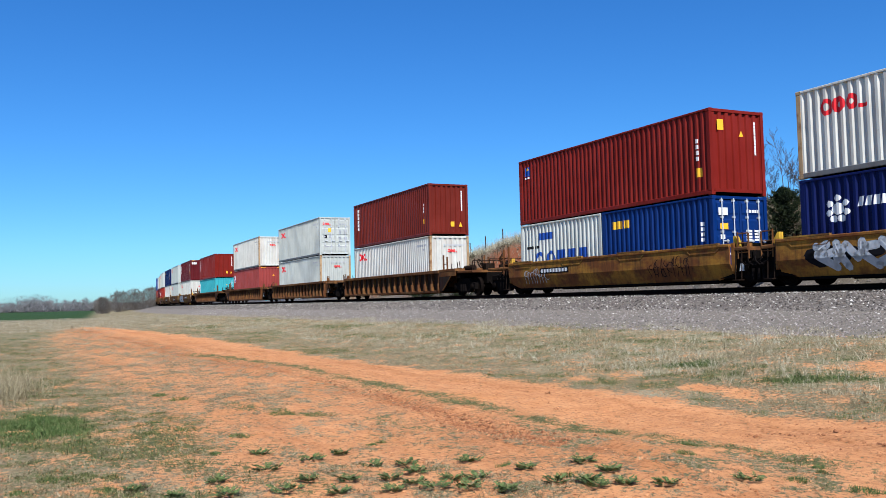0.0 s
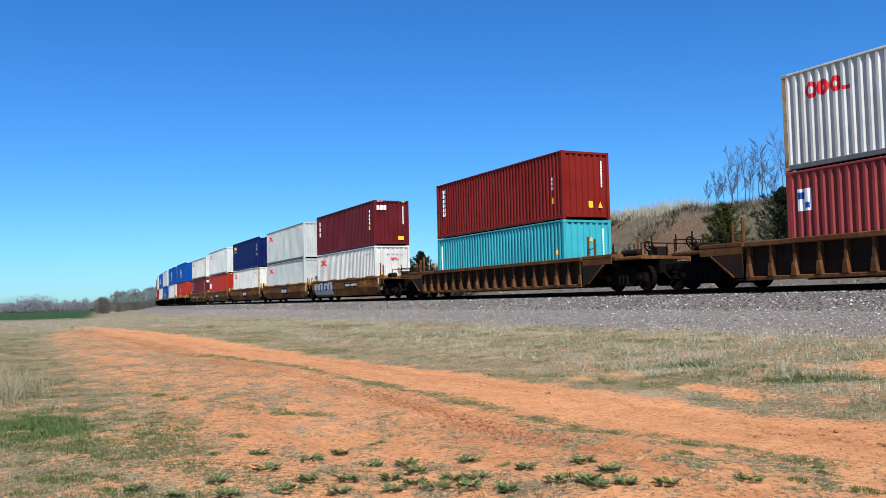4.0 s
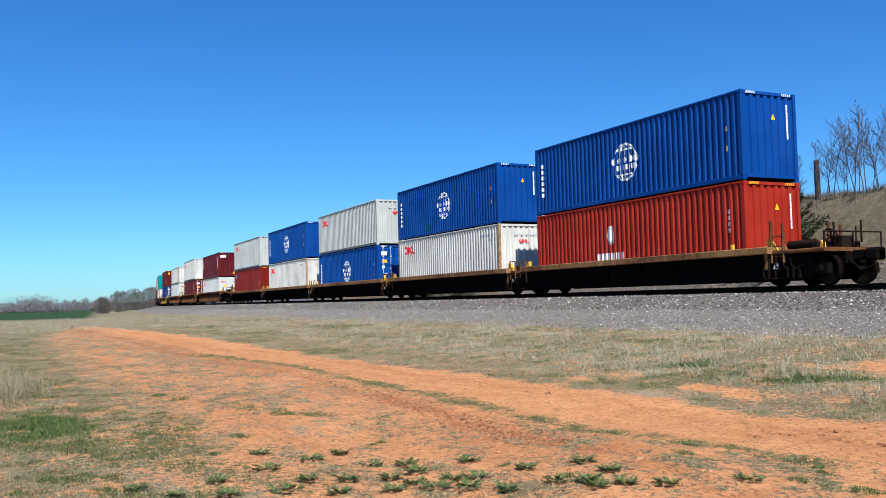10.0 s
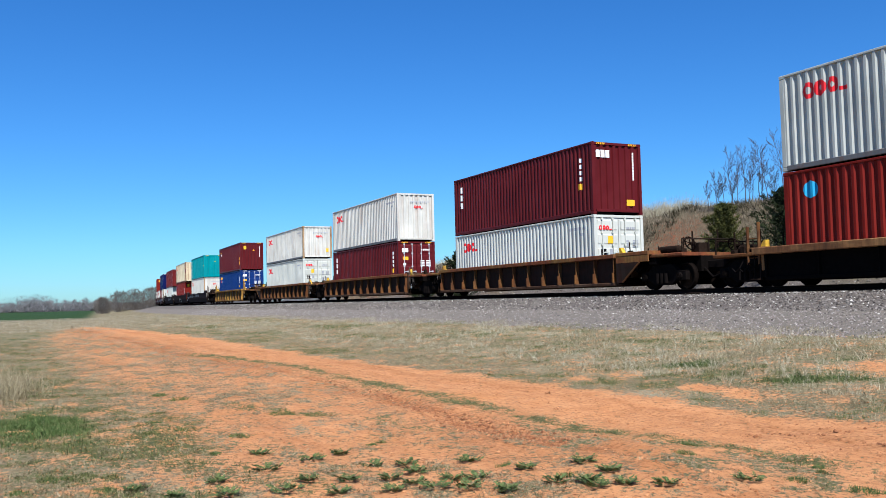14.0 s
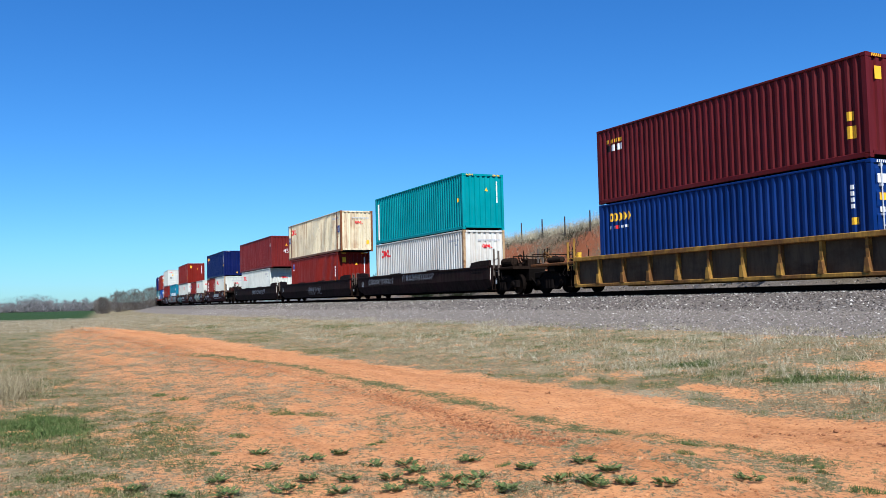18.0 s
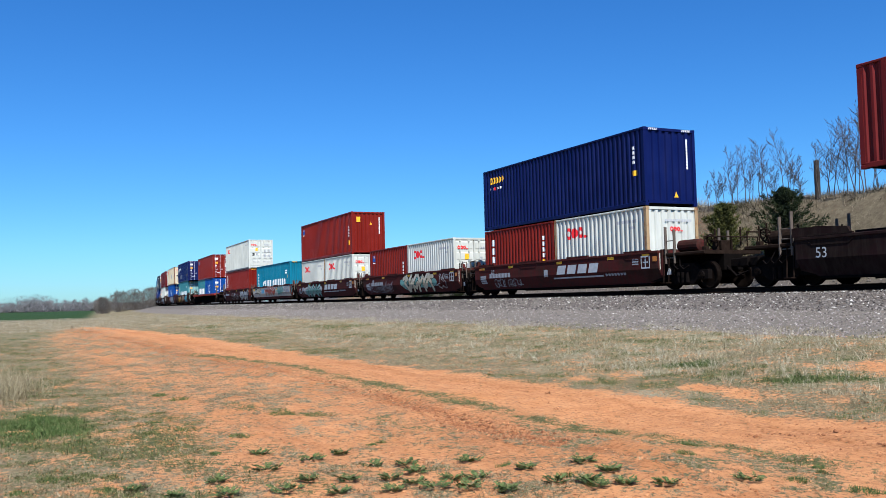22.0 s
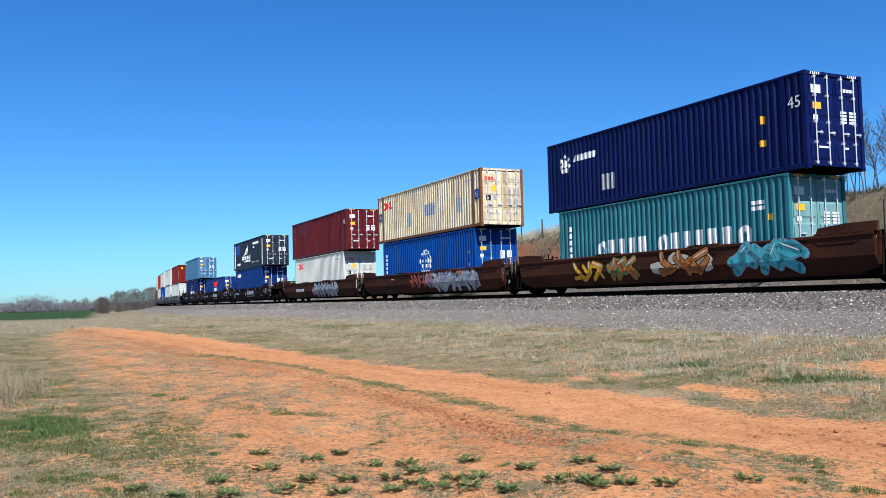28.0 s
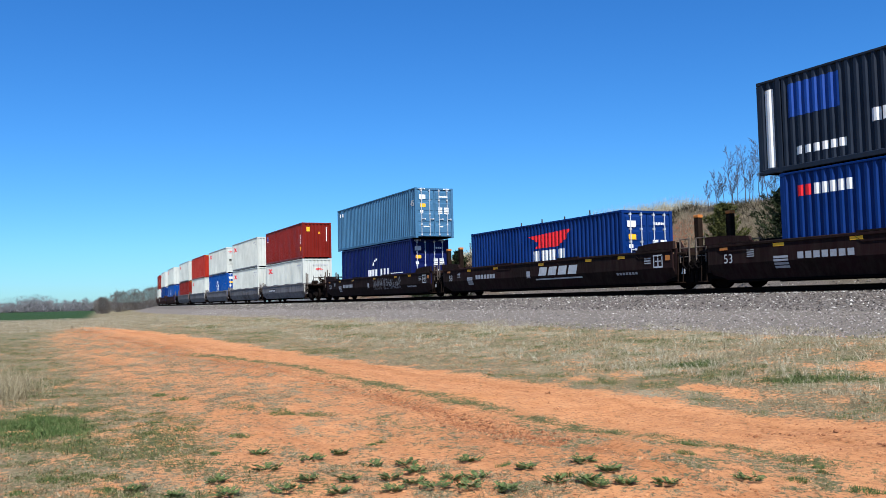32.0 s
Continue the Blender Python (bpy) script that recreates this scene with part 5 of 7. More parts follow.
for off in (HALF - 0.755, HALF + 0.755):
    prof = [(off - 0.07, RAIL_Z - 0.175), (off - 0.07, RAIL_Z - 0.15), (off - 0.012, RAIL_Z - 0.13), (off - 0.012, RAIL_Z - 0.05), (off - 0.037, RAIL_Z - 0.035),
            (off - 0.034, RAIL_Z), (off + 0.034, RAIL_Z), (off + 0.037, RAIL_Z - 0.035), (off + 0.012, RAIL_Z - 0.05), (off + 0.012, RAIL_Z - 0.13), (off + 0.07, RAIL_Z - 0.15), (off + 0.07, RAIL_Z - 0.175)]
    part("rail", sweep("rail", prof, -820, 120, 4.0), M["rail"], rails)
tie_mesh = one_box("sleeper", -0.115, -1.3, 0, 0.115, 1.3, 0.17, cut=0.012)
for i in range(180):
    s = -88 + i * 0.55
    x, y, h = track(s, HALF)
    t = part("sleeper", tie_mesh, M["tie"], rails, at=(x, y, RAIL_Z - 0.345))
    t.rotation_euler = (0, 0, -h)


# ---------------------------------------------------------------- stones, grass, weeds
def stuff(name, verts, faces, material, label, category):
    me = mesh_of(name, verts, faces)
    me.materials.append(material)
    return tagged(new(name, me), label, category, kind="stuff")


def island_material(name, colours, rough=0.9, through_light=0.0):
    m, nt, bsdf = tree_of(name)
    geo = nt.nodes.new("ShaderNodeNewGeometry")
    cr = nt.nodes.new("ShaderNodeValToRGB")
    e = cr.color_ramp.elements
    while len(e) < len(colours):
        e.new(0.5)
    for i, c in enumerate(colours):
        e[i].position, e[i].color = i / (len(colours) - 1), (*c, 1)
    nt.links.new(geo.outputs["Random Per Island"], cr.inputs[0])
    nt.links.new(cr.outputs[0], bsdf.inputs["Base Color"])
    bsdf.inputs["Roughness"].default_value = rough
    bsdf.inputs["Specular IOR Level"].default_value = 0.2
    return m


rs = np.random.RandomState(5)
OCT = np.array([(1, 0, 0), (-1, 0, 0), (0, 1, 0), (0, -1, 0), (0, 0, 1), (0, 0, -1)], float)
OCT_F = np.array([(0, 2, 4), (2, 1, 4), (1, 3, 4), (3, 0, 4), (2, 0, 5), (1, 2, 5), (3, 1, 5), (0, 3, 5)])


def stones(x, y, size):
    k = len(x)
    p = OCT[None] * (size[:, None, None] * rs.uniform(0.55, 1.25, (k, 6, 1)))
    a = rs.uniform(0, 2 * math.pi, k)
    c, s = np.cos(a)[:, None], np.sin(a)[:, None]
    px, py = p[..., 0] * c - p[..., 1] * s, p[..., 0] * s + p[..., 1] * c
    v = np.stack([px + x[:, None], py + y[:, None], p[..., 2] * 0.75 + (land(x, y) + size * 0.2)[:, None]], -1).reshape(-1, 3)
    f = (OCT_F[None] + 6 * np.arange(k)[:, None, None]).reshape(-1, 3)
    return v, f


def along(k, s0, s1, n0, n1, power=1.0):
    """Random places beside the track, denser towards s1."""
    s = s1 + (s0 - s1) * rs.uniform(0, 1, k) ** power
    n = rs.uniform(n0, n1, k)
    p = np.array([track(float(a), float(b))[:2] for a, b in zip(s, n)])
    return p[:, 0], p[:, 1]


M_stone = island_material("crushed_stone", [(0.030, 0.026, 0.023), (0.06, 0.052, 0.045), (0.11, 0.096, 0.084), (0.15, 0.12, 0.095), (0.19, 0.168, 0.148), (0.24, 0.215, 0.19), (0.13, 0.115, 0.10), (0.62, 0.58, 0.52)])
M_chip = island_material("stone_chips", [(0.07, 0.06, 0.052), (0.16, 0.14, 0.125), (0.27, 0.235, 0.215), (0.36, 0.32, 0.285), (0.13, 0.11, 0.095), (0.60, 0.56, 0.50)])
x1, y1 = along(26000, -120, -6, -2.25, 0.2, 1.9)
x3, y3 = along(7000, -80, -10, 4.4, 9.2, 1.2)
v, f = stones(np.concatenate([x1, x3]), np.concatenate([y1, y3]), np.concatenate([rs.uniform(0.02, 0.048, 26000), rs.uniform(0.03, 0.075, 7000)]))
stuff("ballast_stones", v, f, M_stone, "dark grey crushed stone heaped along the rails", "gravel")
x2, y2 = along(24000, -100, -6, -5.3, -2.1, 2.0)
v, f = stones(x2, y2, rs.uniform(0.008, 0.022, 24000) * rs.choice([1, 1, 1, 1.4, 1.4, 2.0], 24000))
stuff("stone_chips", v, f, M_chip, "pale grey stone chips spilled below the ballast", "gravel")


def tufts(x, y, height, spread, blades, width=0.003, lean=0.5):
    """Grass tufts: every blade a thin leaning spike."""
    k = len(x)
    n = k * blades
    X, Y = np.repeat(x, blades) + rs.normal(0, 1, n) * np.repeat(spread, blades), np.repeat(y, blades) + rs.normal(0, 1, n) * np.repeat(spread, blades)
    h = np.repeat(height, blades) * rs.uniform(0.45, 1.15, n)
    a, w = rs.uniform(0, 2 * math.pi, n), width * rs.uniform(0.6, 1.5, n)
    L = lean * h * rs.uniform(0.1, 1.2, n)
    face = a + rs.uniform(-0.6, 0.6, n) + math.pi / 2
    wx, wy = np.cos(face) * w, np.sin(face) * w
    Z = land(X, Y) - 0.008
    p = np.stack([np.stack([X - wx, Y - wy, Z], -1), np.stack([X + wx, Y + wy, Z], -1), np.stack([X + L * np.cos(a), Y + L * np.sin(a), Z + h], -1)], 1)
    return p.reshape(-1, 3), np.arange(3 * n).reshape(-1, 3)


M_dry = island_material("dry_grass", [(0.13, 0.105, 0.055), (0.27, 0.23, 0.135), (0.47, 0.405, 0.255), (0.23, 0.185, 0.10), (0.095, 0.075, 0.038), (0.38, 0.32, 0.195)])
M_stalk = island_material("bleached_stalks", [(0.34, 0.305, 0.21), (0.47, 0.43, 0.31), (0.24, 0.21, 0.135)])
M_green = island_material("green_grass", [(0.035, 0.046, 0.012), (0.07, 0.088, 0.024), (0.125, 0.14, 0.042), (0.21, 0.20, 0.085)])
M_mat = island_material("matted_grass", [(0.08, 0.06, 0.032), (0.18, 0.135, 0.075), (0.30, 0.235, 0.14), (0.42, 0.34, 0.205), (0.10, 0.10, 0.042), (0.22, 0.13, 0.065)])
M_fresh = island_material("fresh_grass", [(0.024, 0.048, 0.012), (0.06, 0.10, 0.024), (0.13, 0.165, 0.052), (0.038, 0.07, 0.016)])
M_bank = island_material("grey_bank_grass", [(0.10, 0.078, 0.052), (0.20, 0.16, 0.11), (0.31, 0.255, 0.18), (0.17, 0.14, 0.105)])

M_scrub = island_material("dark_scrub", [(0.025, 0.022, 0.013), (0.055, 0.048, 0.026), (0.10, 0.085, 0.05), (0.04, 0.042, 0.018)])


def pick(x, y, chance):
    keep = rs.uniform(0, 1, len(x)) < chance
    return x[keep], y[keep]


# the strip between road and gravel
x, y = along(26000, -80, -3, -13.0, -4.3, 1.5)
c, g = growth(x, y)
lo_, hi_ = road_bounds(x)
x, y = pick(x, y, (y > hi_ - 0.2) * smooth(0.35, 0.8, c) * (1 - 0.7 * g))
v, f = tufts(x, y, rs.uniform(0.03, 0.10, len(x)) * (0.6 + 0.8 * smooth(0.1, 0.9, wave(x, y, 1.1, 72))), rs.uniform(0.04, 0.13, len(x)), 11, 0.0032, 1.7)
stuff("dry_grass", v, f, M_dry, "bleached dry grass on the strip beside the gravel", "grass")
x, y = along(5200, -60, -4, -10.8, -4.6, 1.4)
x, y = pick(x, y, 0.35 + 0.65 * smooth(0.0, 0.6, wave(x, y, 0.9, 74)))
v, f = tufts(x, y, rs.uniform(0.09, 0.24, len(x)), rs.uniform(0.03, 0.08, len(x)), 9, 0.0036, 1.3)
stuff("dry_grass", v, f, M_stalk, "taller bleached grass stalks by the gravel", "grass")
x, y = along(14000, -60, -3, -13.0, -4.6, 1.5)
c, g = growth(x, y)
lo_, hi_ = road_bounds(x)
x, y = pick(x, y, (y > hi_) * smooth(0.18, 0.55, g))
v, f = tufts(x, y, rs.uniform(0.03, 0.08, len(x)), rs.uniform(0.04, 0.10, len(x)), 13, 0.0038, 1.3)
stuff("green_grass", v, f, M_green, "short green grass sprouting among the dry grass", "grass")
# the camera's side of the road
x, y = -5.0 * np.exp(2.2 * rs.uniform(0, 1, 42000)), rs.uniform(-4.5, 4.4, 42000)
c, g = growth(x, y)
lo_, hi_ = road_bounds(x)
x, y = pick(x, y, (y < lo_ + 2.2) * smooth(0.25, 0.75, c) * (1 - 0.6 * g))
v, f = tufts(x, y, rs.uniform(0.014, 0.05, len(x)), rs.uniform(0.03, 0.09, len(x)), 11, 0.0036, 2.3)
stuff("dry_grass", v, f, M_mat, "short matted dry grass on red dirt", "grass")
x, y = -5.0 * np.exp(2.0 * rs.uniform(0, 1, 26000)), rs.uniform(-4.5, 4.4, 26000)
c, g = growth(x, y)
lo_, hi_ = road_bounds(x)
x, y = pick(x, y, (y < lo_ + 1.6) * smooth(0.3, 0.62, g))
v, f = tufts(x, y, rs.uniform(0.015, 0.05, len(x)), rs.uniform(0.03, 0.08, len(x)), 13, 0.0036, 1.5)
stuff("green_grass", v, f, M_green, "sparse low green grass on red dirt", "grass")
# fresh patches
x, y = np.concatenate([rs.normal(-12.3, 1.05, 2600), rs.normal(-9.5, 0.95, 900), rs.normal(-12.6, 0.7, 500)]), rs.normal(0, 1, 4000)
y = np.concatenate([0.45 + 0.5 * y[:2600], 10.95 + 0.5 * (x[2600:3500] + 9.5) + 0.42 * y[2600:3500], 11.4 + 0.36 * y[3500:]])
c, g = growth(x, y)
x, y = pick(x, y, smooth(0.45, 0.95, g) * (0.6 + 0.4 * smooth(-0.2, 0.4, wave(x, y, 5.0, 75))))
v, f = tufts(x, y, rs.uniform(0.03, 0.085, len(x)), rs.uniform(0.04, 0.10, len(x)), 14, 0.004, 1.1)
stuff("green_grass", v, f, M_fresh, "dense patches of fresh green grass", "grass")
# thin growth on the road and its grown-over middle
x, y = -4.6 * np.exp(1.85 * rs.uniform(0, 1, 30000)), rs.uniform(2.2, 8.2, 30000)
c, g = growth(x, y)
x, y = pick(x, y, smooth(0.32, 0.75, c))
v, f = tufts(x, y, rs.uniform(0.008, 0.035, len(x)), rs.uniform(0.03, 0.08, len(x)), 11, 0.0028, 1.9)
stuff("low_growth", v, f, M_mat, "thin flattened straw and growth on the dirt road", "grass")
x, y = -4.6 * np.exp(1.85 * rs.uniform(0, 1, 22000)), rs.uniform(2.2, 8.2, 22000)
c, g = growth(x, y)
x, y = pick(x, y, smooth(0.35, 0.7, g))
v, f = tufts(x, y, rs.uniform(0.012, 0.042, len(x)), rs.uniform(0.03, 0.08, len(x)), 12, 0.0034, 1.5)
stuff("green_grass", v, f, M_green, "short grass growing along the middle of the dirt road", "grass")
x, y = rs.normal(-17.8, 1.2, 260), rs.normal(0.0, 0.36, 260)
v, f = tufts(x, y, rs.uniform(0.10, 0.62, 260), rs.uniform(0.05, 0.14, 260), 22, 0.0028, 1.0)
stuff("dry_grass", v, f, M_dry, "tall bleached dry grass clump", "grass")
# behind the track
x, y = along(15000, -100, 6, 6.8, 17.0)
x, y = pick(x, y, (0.25 + 0.75 * smooth(-0.5, 0.4, wave(x, y, 0.6, 91))) * (0.35 + 0.65 * smooth(9.5, 11.5, beyond(x, y))))
v, f = tufts(x, y, rs.uniform(0.12, 0.42, len(x)), rs.uniform(0.08, 0.22, len(x)), 10, 0.009, 1.1)
stuff("dry_grass", v, f, M_bank, "rough grey dry grass over the bank behind the track", "grass")
x, y = along(1800, -74, -37, 11.6, 14.5)
v, f = tufts(x, y, rs.uniform(0.35, 1.0, len(x)), rs.uniform(0.05, 0.16, len(x)), 14, 0.007, 0.6)
stuff("dry_grass", v, f, M_stalk, "tall pale dry grass along the crest of the bank", "grass")
x, y = along(1500, -85, -24, 8.6, 12.6)
x, y = pick(x, y, smooth(-0.1, 0.5, wave(x, y, 1.1, 93)))
v, f = tufts(x, y, rs.uniform(0.15, 0.5, len(x)), rs.uniform(0.08, 0.2, len(x)), 16, 0.012, 1.2)
stuff("bank_scrub", v, f, M_scrub, "straggling dark dead scrub on the face of the bank", "scrub")
# beyond the road's end
x, y = rs.uniform(-135, -60, 3000), rs.uniform(-12, 17, 3000)
x, y = pick(x, y, beyond(x, y) < -5)
M_pale = island_material("pale_far_grass", [(0.30, 0.26, 0.18), (0.36, 0.315, 0.225), (0.33, 0.285, 0.20)])
v, f = tufts(x, y, rs.uniform(0.06, 0.2, len(x)), rs.uniform(0.1, 0.3, len(x)), 8, 0.013, 1.2)
stuff("dry_grass", v, f, M_pale, "pale dry grass beyond the dirt road", "grass")

M_weed = island_material("weed_leaf", [(0.015, 0.028, 0.006), (0.046, 0.072, 0.016), (0.12, 0.15, 0.048), (0.028, 0.046, 0.010)], 0.6)


def sprig_mesh(seed):
    """A short shoot along +x with pairs of small lobed leaves, about 0.1 m long."""
    rng = random.Random(seed)
    b = Build()
    for k in range(8):
        base = Vector((0.012 * k, 0.0, 0.006 + 0.004 * k))
        a = rng.uniform(0.5, 1.25) * (1 if k % 2 else -1)
        d = Vector((math.cos(a), math.sin(a), rng.uniform(0.15, 0.7))).normalized()
        size = rng.uniform(0.022, 0.040)
        w = d.cross(Vector((rng.uniform(-0.3, 0.3), rng.uniform(-0.3, 0.3), 1))).normalized() * size * 0.46
        m = base + d * size * 0.55
        b.face(tuple(base), tuple(m - w + Vector((0, 0, 0.004))), tuple(base + d * size), tuple(m + w + Vector((0, 0, 0.004))))
    return b.mesh("sprig")


def weed(seed, r):
    """A low rosette of leafy shoots."""
    rng = random.Random(seed)
    thing = tagged(new("weed"), "low dark-green broadleaf weed on red dirt", "weed", "weeds in the foreground")
    for i in range(26):
        ob = part("sprig", cached(("sprig", i % 6), lambda: sprig_mesh(i)), M_weed, thing)
        k = rng.uniform(0.5, 0.9)
        a = i * 2.4 + rng.uniform(-0.4, 0.4)
        d = r * math.sqrt(rng.uniform(0.0, 1.0)) * 0.8
        ob.matrix_basis = Matrix.LocRotScale((d * math.cos(a), 0.8 * d * math.sin(a), rng.uniform(0.0, 0.02)), Euler((rng.uniform(-0.4, 0.4), rng.uniform(-0.38, 0.05), a + rng.uniform(-0.8, 0.8))), (k, k, 0.65 * k))
    return thing


WEEDS = [(-7.96, 2.20, 0.13), (-7.01, 2.12, 0.14), (-7.08, 1.63, 0.09), (-7.68, 1.70, 0.07), (-8.90, 2.40, 0.10), (-8.11, 2.67, 0.11), 
         (-8.45, 3.11, 0.07), (-7.59, 3.08, 0.12), (-7.41, 3.35, 0.10), (-6.94, 3.22, 0.09), (-6.86, 2.95, 0.06), (-6.42, 2.78, 0.09), 
         (-6.52, 3.01, 0.09), (-7.04, 2.64, 0.09), (-6.66, 2.42, 0.07), (-7.25, 2.36, 0.07), (-7.21, 3.89, 0.11), (-6.55, 3.37, 0.08), 
         (-6.40, 3.52, 0.10), (-6.15, 3.02, 0.10), (-6.01, 3.24, 0.12), (-6.41, 4.01, 0.06), (-5.76, 3.87, 0.10), (-5.63, 4.07, 0.08), 
         (-5.79, 3.43, 0.06), (-6.34, 4.55, 0.10), (-5.86, 4.46, 0.08), (-5.47, 4.03, 0.09), (-5.41, 4.27, 0.06), (-5.22, 4.49, 0.08), 
         (-5.12, 5.22, 0.11), (-7.69, 1.04, 0.07), (-7.32, 1.27, 0.05)]
for i, (wx, wy, wr) in enumerate(WEEDS):
    ob = weed(i, wr)
    ob.matrix_basis = pose(wx, wy, float(land(np.array([wx]), np.array([wy]))[0]), 0, 0, i * 97)

# tufts of short green grass that stand by themselves
CLUMPS = [(-10.19, 2.52, 0.15), (-15.30, 2.45, 0.17), (-14.52, 2.63, 0.17), (-12.91, 2.01, 0.11), (-11.11, 2.09, 0.16), (-11.92, 1.83, 0.12), 
         (-10.99, 1.65, 0.14), (-9.14, 2.00, 0.08), (-7.91, 0.82, 0.10), (-8.39, 0.94, 0.11), (-8.57, 0.45, 0.15), (-8.18, 0.17, 0.11), 
         (-8.56, 0.70, 0.14), (-6.73, 3.97, 0.05), (-6.00, 4.12, 0.09), (-6.18, 5.55, 0.11), (-6.71, 6.06, 0.07), (-5.23, 6.11, 0.06), 
         (-5.01, 5.94, 0.05), (-4.48, 5.75, 0.13), (-4.98, 5.59, 0.08), (-9.07, 3.81, 0.05), (-8.89, 3.60, 0.05), (-11.90, 3.53, 0.19), 
         (-11.54, 3.90, 0.18)]
for i, (wx, wy, wr) in enumerate(CLUMPS):
    k = max(10, int(260 * wr))
    a, d = rs.uniform(0, 6.28, k), wr * np.sqrt(rs.uniform(0, 1, k))
    v, f = tufts(wx + d * np.cos(a), wy + 0.85 * d * np.sin(a), rs.uniform(0.015, 0.05, k), rs.uniform(0.01, 0.03, k), 14, 0.0036, 1.1)
    base = np.array([wx, wy, float(land(np.array([wx]), np.array([wy]))[0])])
    me = mesh_of("grass_tuft", v - base, f)
    me.materials.append(M_fresh if i % 3 else M_green)
    ob = tagged(new("grass_tuft", me), "small tuft of short green grass on red dirt", "grass tuft", kind="stuff")
    ob.location = base

# clods and pebbles on the bare dirt
x, y = -4.6 * np.exp(2.1 * rs.uniform(0, 1, 26000)), rs.uniform(-1.5, 10.5, 26000)
v, f = stones(x, y, rs.uniform(0.004, 0.011, 26000) * rs.choice([1, 1, 1, 1, 1, 1, 1.9], 26000))
M_clod = island_material("red_clod", [(0.30, 0.12, 0.048), (0.46, 0.205, 0.085), (0.58, 0.28, 0.12), (0.20, 0.075, 0.03)])
stuff("dirt_clods", v, f, M_clod, "crumbs and clods of dry red dirt", "dirt")
k = 1500
x = -7.6 - 3.2 * rs.uniform(0, 1, k) ** 1.2
y = np.interp(x, [-11.2, -10, -9.3, -8.5, -7.8], [5.27, 5.17, 5.16, 5.22, 5.14]) + rs.normal(0, 0.17, k)
x2, y2 = rs.uniform(-17, -10.5, 700), np.zeros(700)
y2 = np.interp(x2, [-17.6, -14.1, -11.2], [5.7, 5.55, 5.3]) + rs.normal(0, 0.16, 700)
x, y = np.concatenate([x, x2]), np.concatenate([y, y2])
# broken edges of crust here and there
for cx_, cy_ in [(-11.88, 7.45), (-11.30, 7.53), (-6.86, 7.06), (-6.53, 7.27), (-6.36, 7.44), (-6.42, 7.79), (-5.65, 7.40), (-5.40, 4.90), (-4.93, 4.82)]:
    x, y = np.concatenate([x, cx_ + rs.normal(0, 0.08, 14)]), np.concatenate([y, cy_ + rs.normal(0, 0.04, 14)])
v, f = stones(x, y, rs.uniform(0.006, 0.016, len(x)) * rs.choice([0.6, 0.6, 1.0, 1.9], len(x)))
M_damp = island_material("damp_clod", [(0.15, 0.06, 0.025), (0.24, 0.10, 0.044), (0.35, 0.16, 0.072)])
stuff("dirt_clods", v, f, M_damp, "broken clods of damp red dirt along a wheel rut", "dirt")


# ---------------------------------------------------------------- trees and posts
def ground_at(x, y):
    return float(land(np.array([x], float), np.array([y], float))[0])


def bare_tree(x, y, height, seed, spread=0.5, stems=1, label="slender leafless sapling on the bank"):
    rng = random.Random(seed)
    thing = tagged(new("tree"), label, "tree", "bare trees")
    thing.location = (x, y, ground_at(x, y) - 0.05)

    def grow(b, p, d, length, r, depth):
        n = (8, 5, 4, 3)[depth]
        for i in range(n):
            q = p + d * (length / n)
            b.rod(p, q, max(0.005, r * (1 - 0.85 * i / n)), max(0.005, r * (1 - 0.85 * (i + 1) / n)), 3 if depth else 5, caps=False)
            p = q
            d = (d + Vector((rng.uniform(-1, 1), rng.uniform(-1, 1), rng.uniform(-0.1, 0.7))) * (0.11 if depth == 0 else 0.16)).normalized()
            if depth < 3 and (i > 1 or depth > 0):
                for _ in range(2 if depth == 0 else 1):
                    a, open_ = rng.uniform(0, 6.28), radians(rng.uniform(20, 48)) * spread * 2
                    out = Vector((math.cos(a), math.sin(a), 0))
                    way = (d * math.cos(open_) + out * math.sin(open_) + Vector((0, 0, 0.14))).normalized()
                    grow(twigs, p, way, length * rng.uniform(0.75, 1.15) * (0.16 + 0.30 * (1 - i / n)), max(0.005, r * 0.48), depth + 1)

    trunk, twigs = Build(), Build()
    for s in range(stems):
        lean = Vector((rng.uniform(-0.12, 0.12), rng.uniform(-0.12, 0.12), 1)).normalized()
        grow(trunk, Vector((rng.uniform(-0.2, 0.2) * (s > 0), rng.uniform(-0.2, 0.2) * (s > 0), 0)), lean, height * (0.85 if s == 0 else rng.uniform(0.45, 0.7)), 0.010 + height * 0.0044, 0)
    part("trunk", trunk, M["bark"], thing)
    part("crown", twigs, M["bark"], thing)
    return thing


# place, and height of the tip
SAPLINGS = [(-34.4, 33.1, 7.4), (-33.5, 32.8, 7.8), (-33.6, 33.4, 7.7), (-32.6, 32.9, 8.8), (-32.1, 32.7, 8.0), (-32.2, 33.4, 9.0), (-32.7, 34.4, 8.8),
            (-32.0, 34.2, 9.3), (-31.4, 34.1, 8.9), (-30.0, 33.0, 7.6), (-30.1, 33.7, 9.3), (-29.3, 33.2, 8.2), (-28.8, 32.9, 7.8), (-28.3, 32.8, 7.4),
            (-27.4, 33.0, 8.2), (-28.2, 34.5, 9.5), (-27.7, 34.3, 9.1), (-27.3, 34.2, 7.9), (-26.9, 34.2, 9.3), (-25.6, 33.0, 9.4), (-25.5, 33.2, 8.2),
            (-25.7, 33.9, 9.6), (-25.5, 34.1, 8.8), (-25.4, 34.3, 9.2), (-25.1, 34.4, 9.4), (-23.7, 32.8, 9.1), (-24.1, 33.8, 8.8)]
